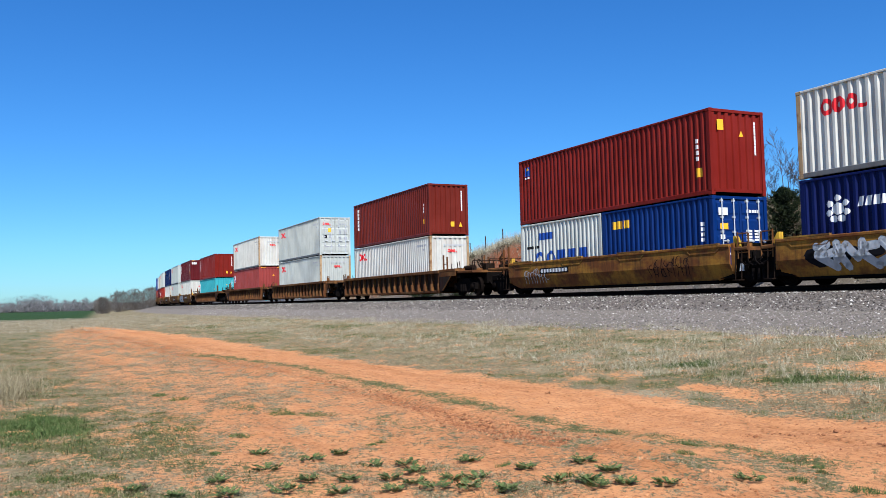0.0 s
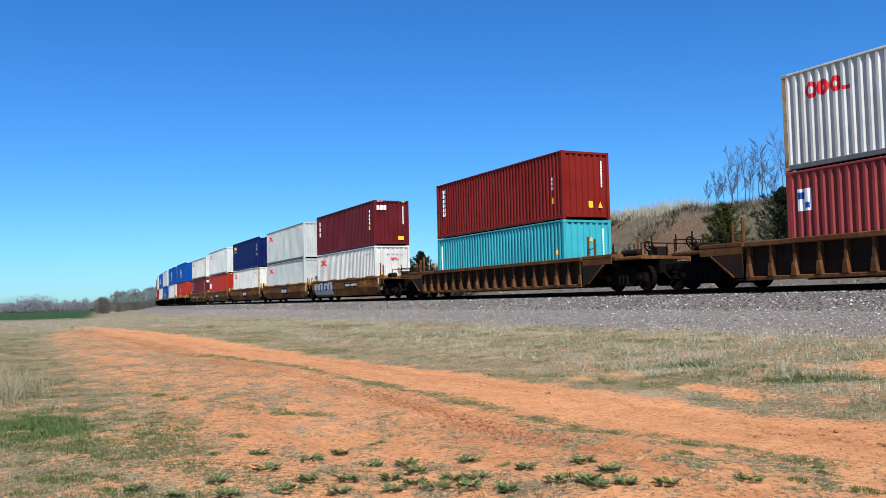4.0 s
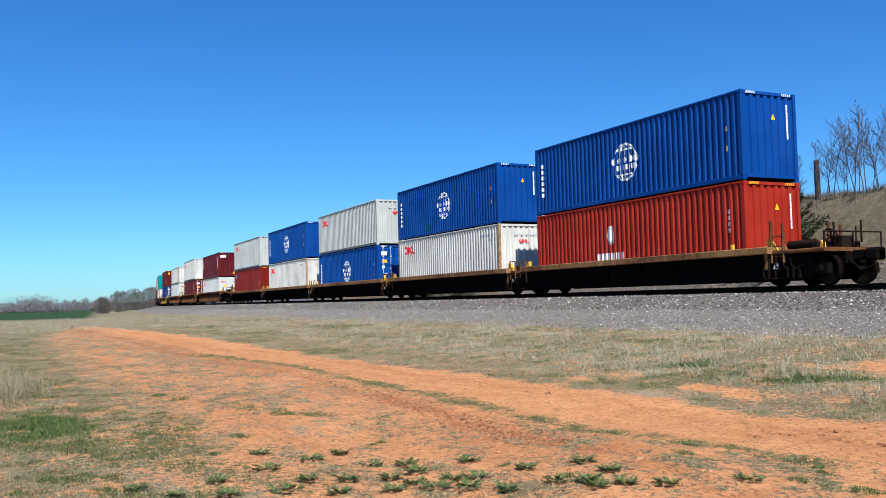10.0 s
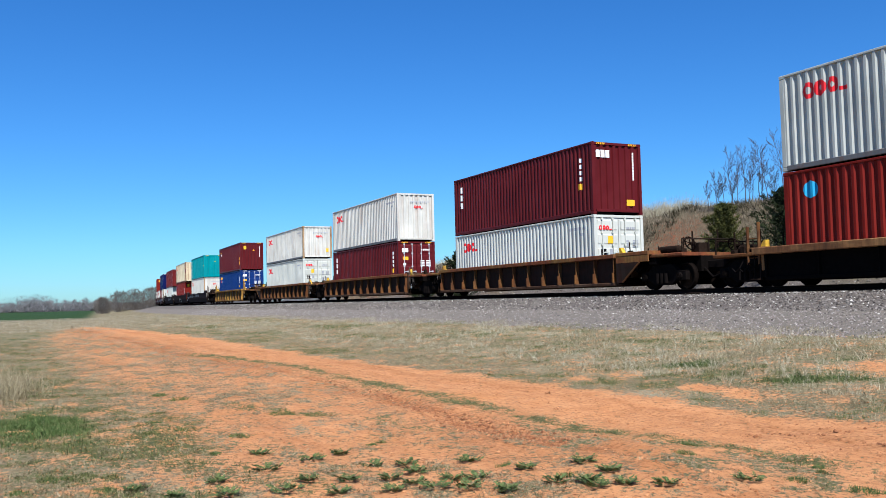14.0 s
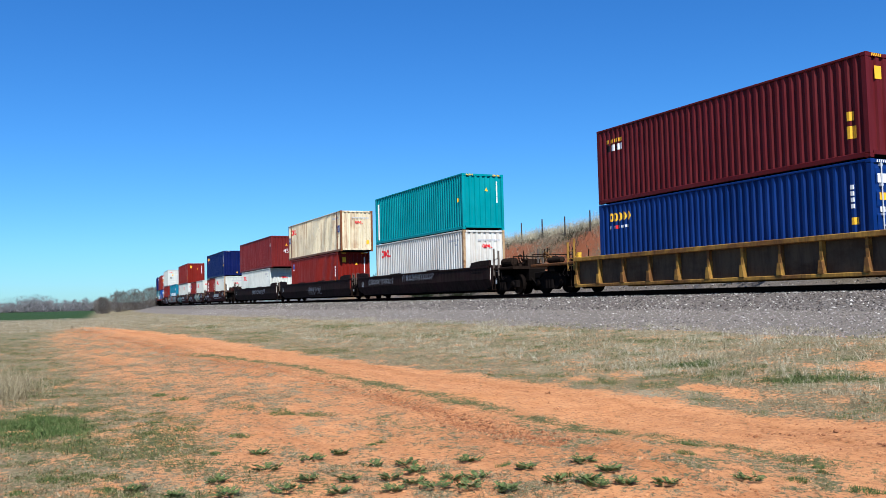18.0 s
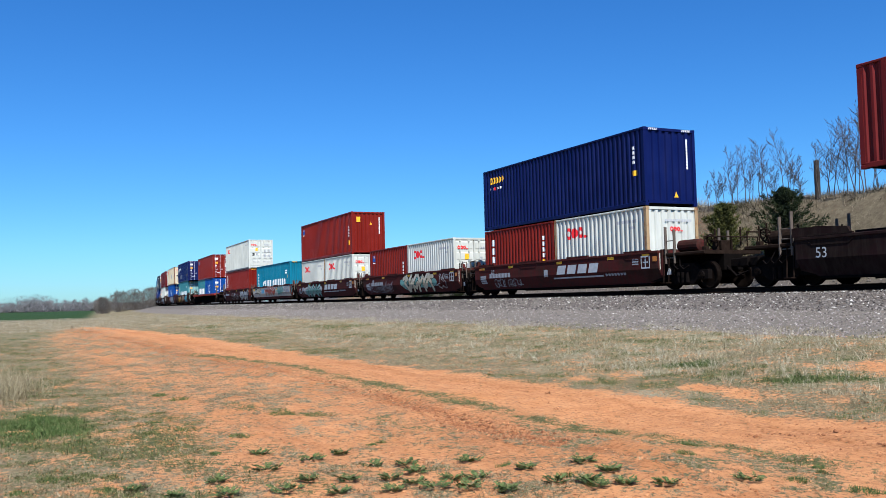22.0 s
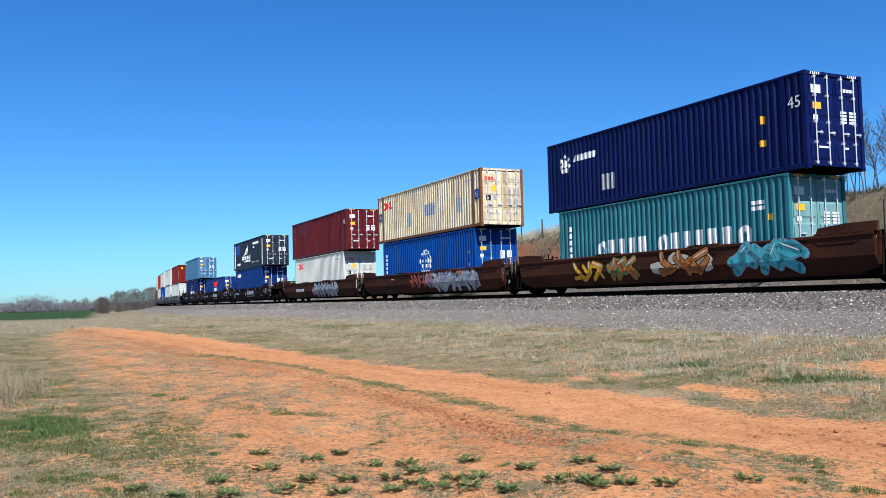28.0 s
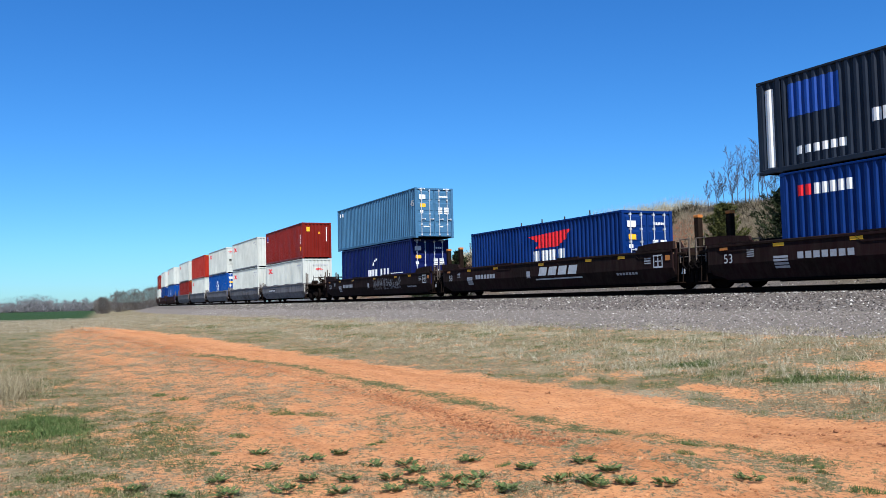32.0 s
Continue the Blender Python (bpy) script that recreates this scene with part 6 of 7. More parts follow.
for i, (tx, ty, top_) in enumerate(SAPLINGS):
    bare_tree(tx, ty, 1.02 * (top_ - ground_at(tx, ty)), 100 + i, 0.6, 1 + i % 2)

M_cedar = island_material("cedar_foliage", [(0.008, 0.013, 0.006), (0.014, 0.022, 0.009), (0.024, 0.034, 0.012), (0.034, 0.042, 0.014)])
M_cedar_light = island_material("young_cedar_foliage", [(0.03, 0.037, 0.01), (0.06, 0.064, 0.016), (0.085, 0.085, 0.022)])


def cedar(x, y, height, width, seed, material, label):
    rng = np.random.RandomState(seed)
    thing = tagged(new("cedar_tree"), label, "evergreen tree", "cedars behind the track")
    thing.location = (x, y, ground_at(x, y) - 0.05)
    b = Build()
    b.rod((0, 0, 0), (0, 0, height * 0.85), 0.07, 0.015, 6)
    part("trunk", b, M["bark"], thing)
    limbs, tris = 84, []
    for i in range(limbs):
        up = (i + 0.5) / limbs
        z = height * (0.03 + 0.90 * up)
        reach = width / 2 * (1 - up ** 2.0) * rng.uniform(0.55, 1.2) + 0.1
        a = i * 2.4 + rng.uniform(-0.5, 0.5)
        d = np.array([math.cos(a), math.sin(a), rng.uniform(0.1, 0.75) + 0.9 * up])
        d = d / np.linalg.norm(d)
        for j in range(165):
            t = rng.uniform(0.08, 1.0)
            p = np.array([0, 0, z]) + d * reach * t + rng.normal(0, 0.035 + 0.05 * (1 - t), 3)
            e = d * 0.9 + rng.normal(0, 0.55, 3)
            e = e / np.linalg.norm(e) * rng.uniform(0.08, 0.20)
            w = np.cross(e, rng.normal(0, 1, 3))
            w = w / (np.linalg.norm(w) + 1e-6) * rng.uniform(0.014, 0.03)
            tris.append((p - w, p + w, p + e))
    v = np.array(tris).reshape(-1, 3)
    me = mesh_of("crown", v, np.arange(len(v)).reshape(-1, 3))
    me.materials.append(material)
    crown = new("crown", me)
    crown.parent = thing
    return thing


cedar(-26.3, 29.5, 3.6, 3.7, 1, M_cedar, "dark green cedar on the bank behind the track")
cedar(-30.1, 29.8, 3.0, 2.9, 2, M_cedar_light, "young olive-green cedar on the bank")
cedar(-52.4, 27.8, 3.9, 3.6, 4, M_cedar, "spreading dark cedar far along the bank")
cedar(-59.6, 28.5, 4.2, 3.8, 6, M_cedar, "round dark cedar bush far along the bank")
cedar(-21.0, 31.0, 1.2, 0.8, 5, M_cedar, "little dark cedar seedling on the bank")


def post(x, y, height, r, seed, label):
    rng = random.Random(seed)
    b = Build()
    lean = Vector((rng.uniform(-0.04, 0.04), rng.uniform(-0.04, 0.04), 1))
    p = Vector((0, 0, -0.3))
    for i in range(4):
        q = p + lean * ((height + 0.3) / 4)
        b.rod(p, q, r * rng.uniform(0.92, 1.06), r * rng.uniform(0.9, 1.05), 9)
        p = q
    me = b.mesh("wooden_post")
    me.materials.append(M["post"])
    ob = tagged(new("wooden_post", me), label, "post")
    ob.location = (x, y, ground_at(x, y))


post(-27.5, 33.0, 1.75, 0.13, 1, "weathered thick wooden post on the bank")
for i in range(7):
    post(-44.0 - 3.2 * i, 32.6 + 0.35 * i, 1.25, 0.045, 10 + i, "thin weathered fence post on the bank")

# scrubby trees by the track far away, and the line of woods behind the green field
M_brush = island_material("bare_brush", [(0.075, 0.066, 0.058), (0.11, 0.097, 0.082), (0.16, 0.138, 0.115)])
rb = np.random.RandomState(23)
for tx, ty, th in [(-205, 21.0, 3.4), (-212, 25.5, 4.6), (-220, 29.5, 5.0), (-216, 32.5, 4.4), (-226, 35.0, 4.6), (-230, 23.5, 3.6), (-234, 27.5, 4.4), (-212, 29.0, 4.0), (-222, 38.5, 4.2)]:
    k = 1500
    thing = tagged(new("bush"), "tangled leafless brush beside the distant track", "bush", "brush far along the track")
    thing.location = (tx, ty, ground_at(tx, ty) - 0.05)
    stem = Build()
    for q in range(7):
        a = q * 0.9
        stem.rod((0.1 * math.cos(a), 0.1 * math.sin(a), 0), (th * 0.3 * math.cos(a), th * 0.3 * math.sin(a), th * 0.75), 0.05, 0.02, 5)
    part("trunk", stem, M["bark"], thing)
    a, up = rb.uniform(0, 6.28, k), rb.uniform(0.02, 1, k)
    out = th * 0.55 * np.sqrt(rb.uniform(0, 1, k)) * np.sqrt(np.maximum(0.03, 1 - (1.7 * up - 0.75) ** 2))
    p = np.stack([out * np.cos(a), out * np.sin(a), up * th], -1)
    e = np.stack([np.cos(a) * 0.25, np.sin(a) * 0.25, rb.uniform(0.1, 0.6, k)], -1) * rb.uniform(0.6, 1.6, (k, 1)) + rb.normal(0, 0.15, (k, 3))
    w = rb.normal(0, 0.028, (k, 3))
    v = np.stack([p - w, p + w, p + e], 1).reshape(-1, 3)
    me = mesh_of("crown", v, np.arange(len(v)).reshape(-1, 3))
    me.materials.append(M_brush)
    new("crown", me).parent = thing

# tree colours paled and greyed: distance haze is put into the base colour
M_wood = island_material("hazed_bare_woods", [(0.125, 0.12, 0.122), (0.15, 0.145, 0.145), (0.17, 0.16, 0.16), (0.135, 0.13, 0.125)])
tris = []
rw = np.random.RandomState(17)
for i in range(1100):
    ty = rw.uniform(-230, 230)
    tx = -470 + 60 * math.sin(ty * 0.012) + rw.normal(0, 16)
    th = rw.uniform(2.6, 6.2) * rw.uniform(0.7, 1.1) * (1 + 0.25 * math.sin(ty * 0.09))
    cw = th * rw.uniform(0.8, 1.6)
    k = 190
    a, rr, zz = rw.uniform(0, 6.28, k), rw.uniform(0, 1, k) ** 0.6, rw.uniform(0.0, 1, k)
    fat = np.sqrt(np.maximum(0.05, 1 - (2 * zz - 0.9) ** 2 * 0.8))
    p = np.stack([tx + cw / 2 * rr * fat * np.cos(a), ty + cw / 2 * rr * fat * np.sin(a), zz * th], -1)
    e = rw.normal(0, 1, (k, 3)) * np.array([0.2, 0.35, 0.3]) + np.array([0, 0, 0.5])
    w = rw.normal(0, 1, (k, 3)) * np.where(zz < 0.55, 0.24, 0.08)[:, None]
    tris.append(np.stack([p - w, p + w, p + e], 1))
v = np.concatenate(tris).reshape(-1, 3)
v[:, 2] = np.maximum(v[:, 2], 0)
stuff("far_woods", v, np.arange(len(v)).reshape(-1, 3), M_wood, "distant line of leafless brown woods on the horizon, haze in their colour", "woods")


# ---------------------------------------------------------------- the train
HC, STD = 2.896, 2.591


def plate(x, z, w, h, n, key="mark_white", back="mark_black"):
    """A dark plate with a row of plain bars."""
    return [(back, [rect(x - w / 2, z, x + w / 2, z + h)]), (key, blocks(x - w / 2 + 0.1, z + h * 0.2, w - 0.14, h * 0.6, n, 0.35))]


def stroke(points, w):
    """Thick strokes through points, as convex pieces with round joints."""
    out = []
    for (ax, az), (bx, bz) in zip(points, points[1:]):
        d = math.hypot(bx - ax, bz - az) or 1.0
        nx_, nz_ = -(bz - az) / d * w, (bx - ax) / d * w
        out.append([(ax - nx_, az - nz_), (bx - nx_, bz - nz_), (bx + nx_, bz + nz_), (ax + nx_, az + nz_)])
    for x, z in points:
        out.append([(x + w * math.cos(a), z + w * math.sin(a)) for a in (0, 0.9, 1.8, 2.7, 3.6, 4.5, 5.4)])
    return out


def spray(x0, x1, z0, z1, keys, seed, fat=1.0):
    """Spray-painted tag that cannot be read: cloudy ground, fat crossing strokes and their dark outline."""
    rng = random.Random(seed)
    cloud, rim, fill, glint = [], [], [], []
    n = max(2, round((x1 - x0) / (0.62 * fat)))
    cell, mid, hh = (x1 - x0) / n, (z0 + z1) / 2, (z1 - z0) / 2
    for i in range(n * 2):
        cx, cz = x0 + (x1 - x0) * rng.random(), mid + hh * rng.uniform(-0.3, 0.3)
        rx, rz = cell * rng.uniform(0.5, 0.9), hh * rng.uniform(0.5, 0.75)
        cloud.append([(cx + rx * math.cos(a) * rng.uniform(0.8, 1.1), cz + rz * math.sin(a) * rng.uniform(0.8, 1.1)) for a in [0.63 * q for q in range(10)]])
    for i in range(n):
        cx = x0 + cell * (i + 0.5)
        p = [(cx + cell * rng.uniform(-0.5, 0.5), mid + hh * f) for f in (-0.85, rng.uniform(-0.4, 0.1), rng.uniform(0.1, 0.5), 0.85)]
        q = [(cx + cell * f, mid + hh * rng.uniform(-0.75, 0.75)) for f in (-0.45, 0.05, 0.5)]
        for line, w in ((p, 0.095 * fat), (q, 0.085 * fat)):
            rim += stroke(line, w + 0.035)
            fill += stroke(line, w)
        glint += stroke([(p[2][0] - 0.03, p[2][1]), (p[3][0] - 0.03, p[3][1])], 0.02)
    return [(keys[0], cloud), (keys[1], rim), (keys[2], fill), ("mark_white", glint)]


def scrawl(x0, x1, z0, z1, key, seed):
    rng = random.Random(seed)
    out = []
    x = x0
    while x < x1:
        r = rng.uniform(0.1, 0.2)
        out += ring(x + r, rng.uniform(z0 + r, max(z0 + r + 0.01, z1 - r)), r, r * rng.uniform(0.6, 1.2), 0.025, 8, rng.uniform(0, 120), rng.uniform(180, 360))
        out.append(rect(x, z0, x + 0.025, z0 + (z1 - z0) * rng.uniform(0.5, 1), rng.uniform(-0.1, 0.2)))
        x += r * rng.uniform(1.0, 1.7)
    return [(key, out)]


def maroon_marks(seed, word=True, half=6.88):
    """Yellow tabs, stencilled rows and a framed box by the ends of a maroon car."""
    out = [("mark_yellow", [rect(x, 2.86, x + 0.42, 2.96) for x in (-6.3, -3.6, 0.4, 3.9, 6.0)])]
    out.append(("mark_grey", blocks(-5.4, 2.45, 2.0, 0.2, 7) + column(-6.3, 2.2, 0.55, 0.4, 4) + [rect(-0.6, 2.35, -0.3, 2.65)]))
    x = half - 0.95
    out.append(("mark_silver", [rect(x, 2.44, x + 0.5, 2.49), rect(x, 2.85, x + 0.5, 2.9), rect(x, 2.49, x + 0.05, 2.85), rect(x + 0.45, 2.49, x + 0.5, 2.85), rect(x + 0.22, 2.49, x + 0.28, 2.85), rect(x + 0.1, 2.65, x + 0.4, 2.69)]))
    out.append(("mark_grey", column(x - 0.5, 2.6, 0.36, 0.26, 3, 0.5) + blocks(x - 2.2, 2.25, 1.3, 0.09, 7, 0.3) + column(-x + 0.7, 2.6, 0.3, 0.26, 4, 0.5)))
    out.append(("mark_orange", [rect(x + 0.66, 2.68, x + 0.9, 2.86), rect(-half + 0.5, 2.86, -half + 0.85, 2.95)]))
    if word:
        out.append(("mark_silver", blocks(0.4, 2.42, 3.0, 0.36, 4, 0.2, 0.12) + [rect(0.1, 2.24, 3.6, 2.3)]))
    return out


W_ = (40, HC, "white", "blossom", False)
GW = (40, HC, "grey_white", "blossom", False)
WD = (40, HC, "white", "blossom", True)
WR = (40, HC, "white_rusty", "blossom", False, True)
DR = (40, HC, "dark_red", "ladder", False)
GB = (40, HC, "blue", "globe", False)
YP = plate(0.6, 2.26, 1.9, 0.5, 3)
YN = plate(-3.2, 2.5, 2.2, 0.24, 9)

MOVING = []                      # thing, place along the train at 0 s, height
GAP = 0.03                       # between stacked containers


def couple(s0, kind, colour, pitch, front_end, rear_end, upper, lower, marks):
    """One car of the train with its load. s0: its middle along the track at 0 s; upper and lower: the containers."""
    car = well_car(kind, colour, pitch, front_end, rear_end, marks, len(MOVING), -665 < s0 < -615)
    MOVING.append((car, s0, 0.0))
    lowers = lower if isinstance(lower, list) else [lower]
    base = WELL_FLOOR + 0.01
    for j, spec in enumerate(lowers):
        off = 0.0 if len(lowers) == 1 else (-3.067 if j == 0 else 3.067)
        MOVING.append((container(*spec[:5], False, *spec[5:]), s0 + off, base))
    if upper:
        MOVING.append((container(*upper[:5], True, *upper[5:]), s0, base + lowers[0][1] + GAP))


# the cars in their order, from the head of the train back
couple(-12.06, "smooth", "car_yellow", 15.75, 0, 0, (40, STD, "white_rusty", "blossom", False, True), (40, STD, "navy", "petals", False), spray(-5.5, -1.5, 2.1, 2.85, ("mark_black", "mark_silver", "mark_silver"), 1))
couple(-27.83, "smooth", "car_yellow", 15.75, 0, 1, (40, HC, "red", "flag", False), [(20, STD, "white", "bold_blue", False), (20, STD, "mid_blue", "yellow_bar", True)],
     scrawl(-5.6, -3.9, 2.1, 2.75, "mark_silver", 2) + YN + scrawl(3.0, 5.0, 2.1, 2.8, "mark_black", 3))
couple(-49.75, "ribbed", "car_rust", 19.83, 1, 0, (40, HC, "brown_red", "tall", False), WR, ())
couple(-69.60, "ribbed", "car_rust", 19.83, 0, 0, (40, HC, "grey_white", "blossom", True), (40, HC, "grey_white", "blossom", False, True), ())
couple(-89.42, "ribbed", "car_rust", 19.83, 0, 1, (40, HC, "white_rusty", "blossom", False, True), (40, HC, "faded_red", "panel", False), ())
couple(-113.42, "ribbed", "car_rust", 19.83, 1, 1, (40, HC, "red", "tall", False), (40, STD, "cyan", "strip", False), ())
couple(-135.03, "smooth", "car_yellow", 15.75, 1, 0, DR, (40, HC, "white_rusty", "blossom", False), [("mark_silver", [rect(-6.3, 2.05, -5.2, 2.86), rect(-5.16, 2.02, -4.35, 2.92), rect(-4.3, 2.04, -3.1, 2.88), rect(-3.05, 2.05, -2.0, 2.95)]),
      ("mark_blue", [rect(-5.75, 2.34, -5.5, 2.66), rect(-4.95, 2.36, -4.7, 2.8), rect(-4.2, 2.4, -3.9, 2.9), rect(-2.75, 2.42, -2.45, 2.75)]),
      ("mark_black", [rect(-3.75, 2.36, -3.25, 2.46), rect(-3.4, 2.46, -3.25, 2.7), rect(-3.75, 2.62, -3.4, 2.7), rect(-5.75, 2.3, -5.5, 2.34), rect(-4.95, 2.3, -4.7, 2.36)]),
      ("mark_yellow", [rect(-6.1, 2.68, -5.45, 2.74), rect(-4.65, 2.74, -4.4, 2.82), rect(-2.8, 2.76, -2.2, 2.83)])] + plate(2.0, 2.5, 2.6, 0.26, 10))
couple(-150.82, "smooth", "car_yellow", 15.75, 0, 0, GW, GW, YP)
couple(-166.53, "smooth", "car_yellow", 15.75, 0, 0, (40, HC, "navy", "gold", False), WR, YP)
couple(-182.42, "smooth", "car_yellow", 15.75, 0, 0, W_, (40, HC, "orange_red", "squares", False), YP + spray(-4.0, -2.2, 2.0, 2.6, ("mark_grey", "mark_black", "mark_pink"), 6))
couple(-198.00, "smooth", "car_yellow", 15.75, 0, 1, (40, STD, "white_rusty", "blossom", False, True), DR, YN + scrawl(-1.0, 0.8, 2.2, 2.75, "mark_silver", 7) + scrawl(3.6, 4.6, 2.1, 2.8, "mark_black", 8))
couple(-218.20, "thin", "tan", 15.67, 1, 0, GB, (40, HC, "orange_red", "emblem", False), ())
couple(-233.80, "thin", "tan", 15.67, 0, 0, GB, WR, ())
couple(-249.46, "thin", "tan", 15.67, 0, 0, GW, (40, HC, "blue", "globe", True), ())
couple(-265.12, "thin", "tan", 15.67, 0, 0, GB, WR, ())
couple(-280.80, "thin", "tan", 15.67, 0, 1, GW, (40, HC, "red", "dot", False), ())
couple(-302.55, "ribbed", "car_soot", 19.88, 1, 0, DR, (40, STD, "white", "blossom", True), ())
couple(-322.42, "ribbed", "car_soot", 19.88, 0, 0, (40, HC, "white_rusty", "blossom", False), (40, HC, "dark_red", "ladder", True), ())
couple(-342.30, "ribbed", "car_soot", 19.88, 0, 1, (40, STD, "white_rusty", "blossom", False, True), WD, ())
couple(-366.17, "ribbed", "car_gold", 19.80, 1, 1, (40, HC, "dark_red", "label", False), (40, HC, "mid_blue", "gold", True), ())
couple(-390.00, "smooth", "car_dark", 19.78, 1, 0, (40, HC, "teal", "strip", False), WR, scrawl(-7.0, -3.0, 2.5, 2.9, "mark_grey", 11) + scrawl(-1.5, 2.6, 2.6, 3.0, "mark_grey", 12))
couple(-409.80, "smooth", "car_dark", 19.78, 0, 0, (45, HC, "cream", "blossom", False, True), (40, HC, "red", "flag", False), scrawl(-1.0, 2.4, 2.1, 2.8, "mark_grey", 13))
couple(-429.50, "smooth", "car_dark", 19.78, 0, 1, (45, HC, "maroon", "none", False), (40, STD, "white", "blossom", False), scrawl(-0.5, 4.8, 2.4, 2.85, "mark_grey", 14))
couple(-451.50, "smooth", "car_maroon", 15.66, 1, 0, (40, HC, "navy", "gold", False), [(20, STD, "red", "ladder", False), (20, STD, "white", "blossom", False, True)], maroon_marks(1) + scrawl(-5.0, -2.6, 2.0, 2.4, "mark_grey", 15))
couple(-467.14, "smooth", "car_maroon", 15.66, 0, 0, None, [(20, STD, "red", "flag", False), (20, STD, "white", "blossom", True)],
     maroon_marks(2, False) + spray(-0.2, 3.9, 1.98, 2.98, ("mark_mint", "mark_black", "mark_buff"), 16, 1.2) + spray(4.6, 5.4, 2.15, 2.8, ("car_maroon", "mark_silver", "car_maroon"), 61) + scrawl(-5.8, -2.0, 2.0, 2.7, "mark_grey", 17))
couple(-482.70, "smooth", "car_maroon", 15.66, 0, 0, (40, HC, "red", "flag", False), [(20, STD, "white", "blossom", False, True), (20, STD, "white", "blossom", True)],
     maroon_marks(3) + spray(-4.4, -0.6, 1.98, 2.85, ("mark_silver", "mark_black", "mark_mint"), 18, 1.2) + scrawl(-5.8, -4.2, 2.1, 2.7, "mark_grey", 19))
couple(-498.50, "smooth", "car_maroon", 15.66, 0, 0, None, (40, HC, "teal_blue", "long", False, False),
     [("mural", [rect(-6.85, 2.12, 6.85, 2.95)]), ("mark_black", [rect(-6.0, 2.46, -4.2, 2.52), rect(-5.9, 2.8, -3.9, 2.92), rect(2.4, 2.84, 4.6, 2.96)]), ("mark_sky", [rect(-3.4, 2.45, -2.3, 2.85)]),
      ("mark_yellow", [rect(-6.7, 2.72, -6.1, 2.92), rect(-3.0, 2.82, -2.6, 2.9), rect(2.1, 2.7, 2.5, 2.85)])]
     + spray(-5.2, -3.6, 2.46, 2.92, ("mural", "mark_black", "mark_buff"), 40, 0.8) + spray(-1.9, 1.7, 2.3, 2.95, ("mural", "mural", "mark_brick"), 20, 1.5) + spray(2.8, 4.6, 2.3, 2.9, ("mark_mint", "mural", "mark_mint"), 21, 1.6) + spray(4.9, 6.6, 2.3, 2.9, ("mural", "mark_silver", "mark_grey"), 22))
couple(-514.08, "smooth", "car_maroon", 15.66, 0, 1, WD, (40, HC, "red", "tall", False), maroon_marks(5, False) + spray(2.2, 5.6, 1.95, 2.85, ("mark_grey", "mark_black", "mark_silver"), 23) + scrawl(-2.0, 1.6, 2.0, 2.7, "mark_grey", 24))
couple(-535.30, "thin", "car_red", 19.00, 1, 1, (40, HC, "red", "dot", True), [(20, STD, "faded_teal", "bold_white", False), (20, STD, "blue", "small_globe", True)], ())
couple(-558.55, "smooth", "car_brown", 19.80, 1, 0, (45, HC, "navy", "petals", True), (40, HC, "faded_teal", "long", True),
     spray(-4.9, -3.0, 2.1, 2.85, ("car_brown", "car_brown", "mark_yellow"), 25, 0.9) + spray(-2.6, -0.9, 2.1, 2.9, ("mark_green", "mark_green", "mark_orange"), 36, 0.9) + spray(0.4, 2.8, 2.15, 2.97, ("mark_buff", "mark_black", "mark_orange"), 26, 1.2) + spray(3.8, 6.8, 2.1, 3.0, ("mark_cyan", "mark_haze", "mark_cyan"), 27, 1.5))
couple(-578.35, "smooth", "car_brown", 19.80, 0, 0, (45, HC, "cream", "blossom", True, True), (40, HC, "blue", "globe", True), spray(1.2, 6.4, 1.95, 3.03, ("mark_grey", "mark_haze", "mark_silver"), 29, 1.25) + spray(-1.6, 0.6, 2.2, 2.95, ("car_brown", "car_brown", "mark_brick"), 30, 0.8)[2:3] + spray(0.5, 1.4, 2.2, 3.0, ("mark_haze", "mark_haze", "mark_pink"), 34, 0.8) + [("mark_yellow", blocks(-4.4, 2.72, 0.5, 0.07, 3)), ("mark_orange", [rect(0.9, 2.78, 1.2, 2.9), rect(4.4, 2.8, 4.9, 2.95)])])
couple(-598.15, "smooth", "car_brown", 19.80, 0, 1, (45, HC, "dark_red", "ladder", True), (40, HC, "white", "blossom", True), spray(-0.6, 5.6, 1.95, 2.9, ("mark_pink", "mark_black", "mark_silver"), 31, 1.3)[:1] + spray(-0.3, 5.3, 1.92, 2.98, ("mark_haze", "mark_black", "mark_silver"), 33, 1.25) + [("mark_white", blocks(-5.2, 2.35, 2.2, 0.24, 9))])
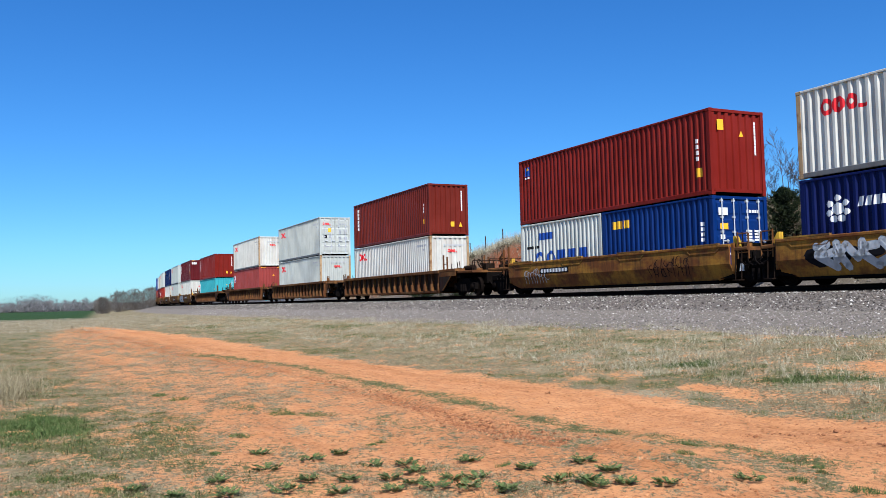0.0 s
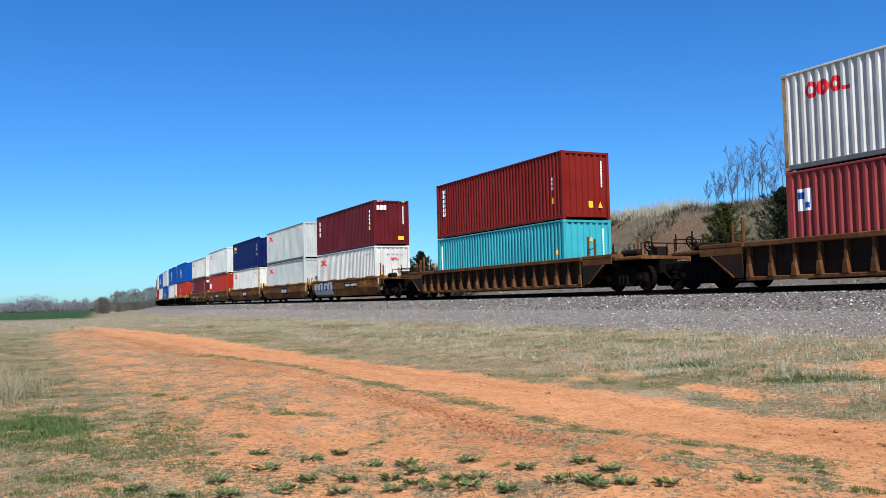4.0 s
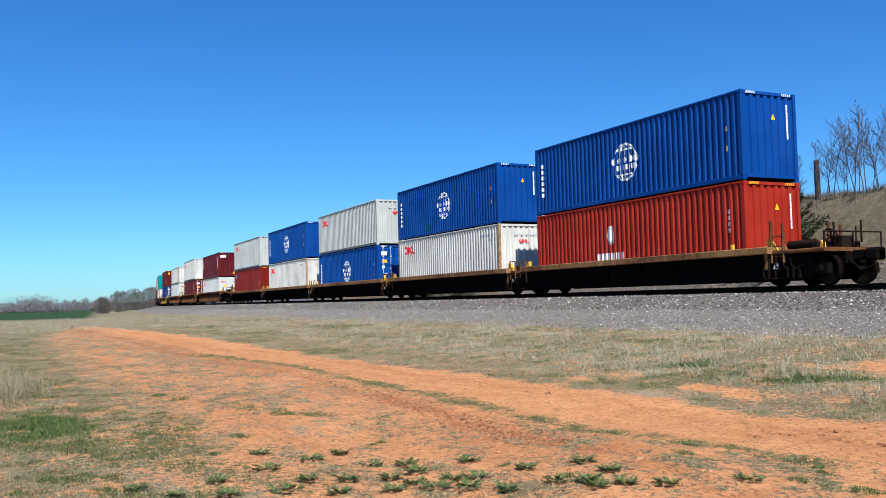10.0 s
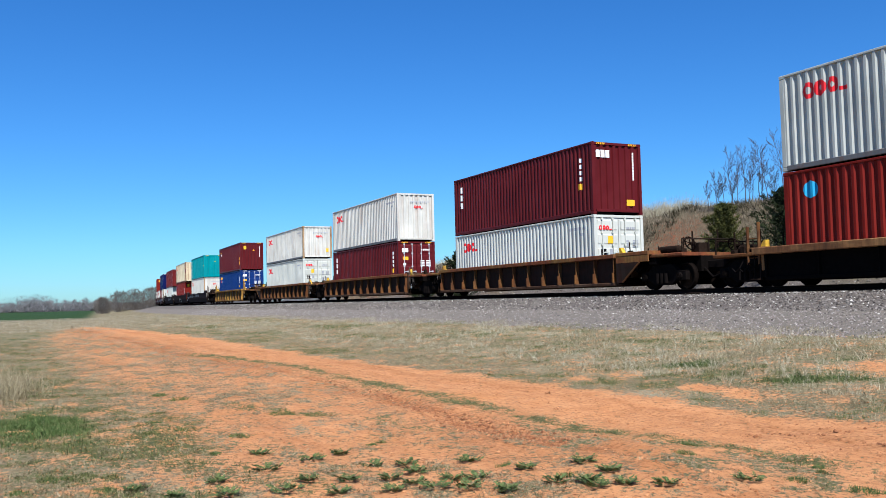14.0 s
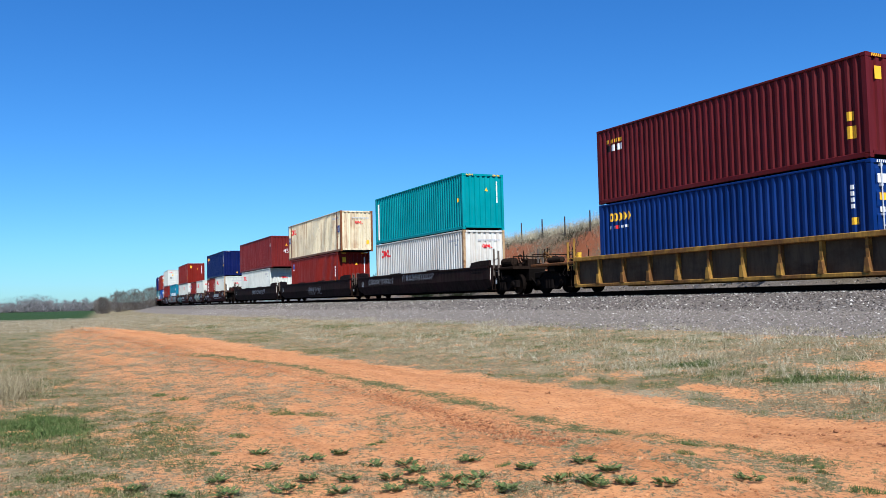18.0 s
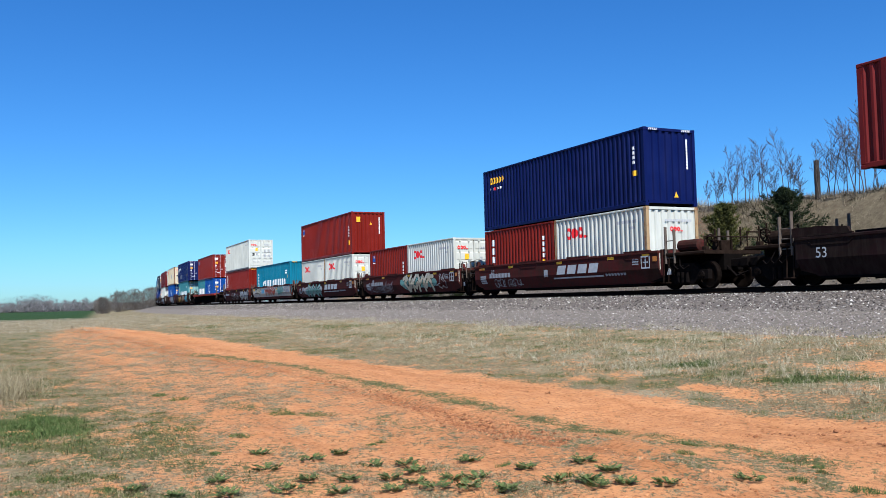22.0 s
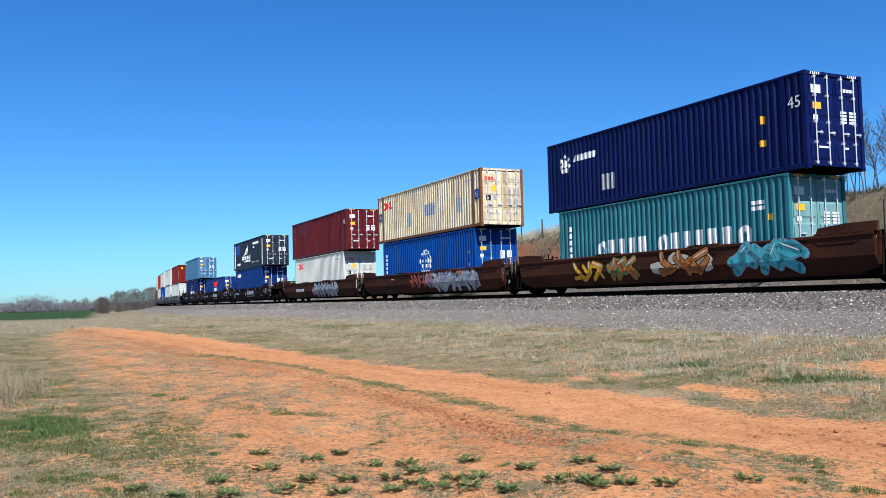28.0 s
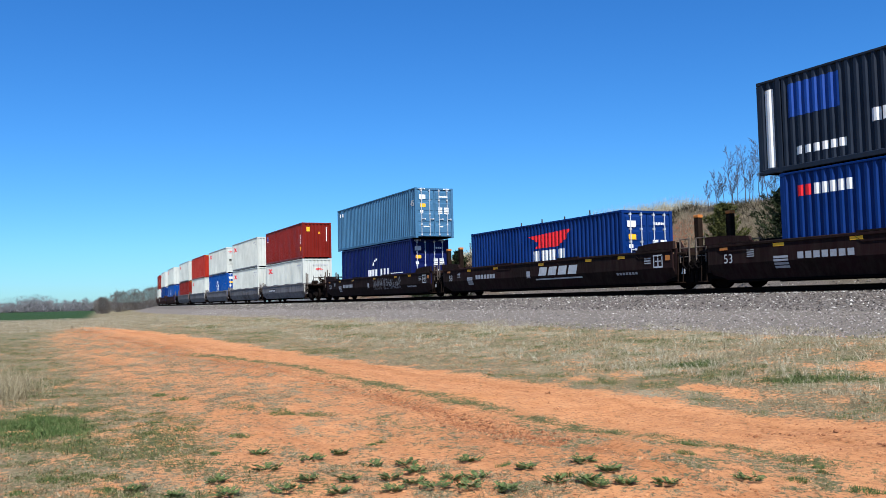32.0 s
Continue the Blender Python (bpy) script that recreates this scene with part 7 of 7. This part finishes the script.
couple(-622.16, "smooth", "car_dark", 19.80, 1, 0, (45, HC, "charcoal", "fan", True), (40, HC, "mid_blue", "tail", True), maroon_marks(6, True, 9.0))
couple(-642.00, "smooth", "car_dark", 19.80, 0, 0, None, (40, STD, "mid_blue", "wing", True), maroon_marks(7, True, 9.0))
couple(-661.75, "smooth", "car_dark", 19.80, 0, 1, (45, HC, "steel_blue", "corner", True), (40, HC, "navy", "swoosh", True), maroon_marks(8, False, 9.0) + scrawl(0.5, 5.0, 2.2, 2.9, "mark_grey", 32))
couple(-683.67, "smooth", "car_grey", 15.70, 1, 0, (40, HC, "red", "flag", False), W_, YN)
couple(-699.37, "smooth", "car_grey", 15.70, 0, 0, W_, W_, ())
couple(-715.07, "smooth", "car_grey", 15.70, 0, 0, WD, (40, HC, "blue", "globe", True), ())
couple(-730.77, "smooth", "car_grey", 15.70, 0, 0, (40, HC, "orange_red", "none", False), W_, ())
couple(-746.47, "smooth", "car_grey", 15.70, 0, 1, W_, (40, HC, "red", "none", False), ())
couple(-768.10, "smooth", "car_brown", 19.80, 1, 0, W_, (40, HC, "blue", "globe", False), ())
couple(-787.90, "smooth", "car_brown", 19.80, 0, 0, W_, (40, HC, "mid_blue", "tail", False), ())
couple(-807.70, "smooth", "car_brown", 19.80, 0, 1, (40, HC, "red", "flag", False), W_, ())


def motions():
    """The whole train rolls along the track at an almost steady speed."""
    for thing, s0, z in MOVING:
        rows = []
        for t in range(0, 33):
            x, y, h = track(s0 + travelled(t), HALF)
            rows.append((t, pose(x, y, z, 0, 0, -math.degrees(h))))
        walk(thing, rows)
    # the wheels roll without slipping
    for a in (-0.89, 0.89):
        rows = [(k / FPS, pose(a, 0, RAIL_Z + WHEEL_R, 0, math.degrees(travelled(k / FPS) / WHEEL_R) % 360, 0)) for k in range(32 * FPS + 1)]
        alike = [wheelset for wheelset, at in WHEELSETS if at == a]
        walk(alike[0], rows)
        turning = alike[0].animation_data
        for wheelset in alike[1:]:
            wheelset.rotation_mode = "QUATERNION"
            keys = wheelset.animation_data_create()
            keys.action, keys.action_slot = turning.action, turning.action_slot


motions()
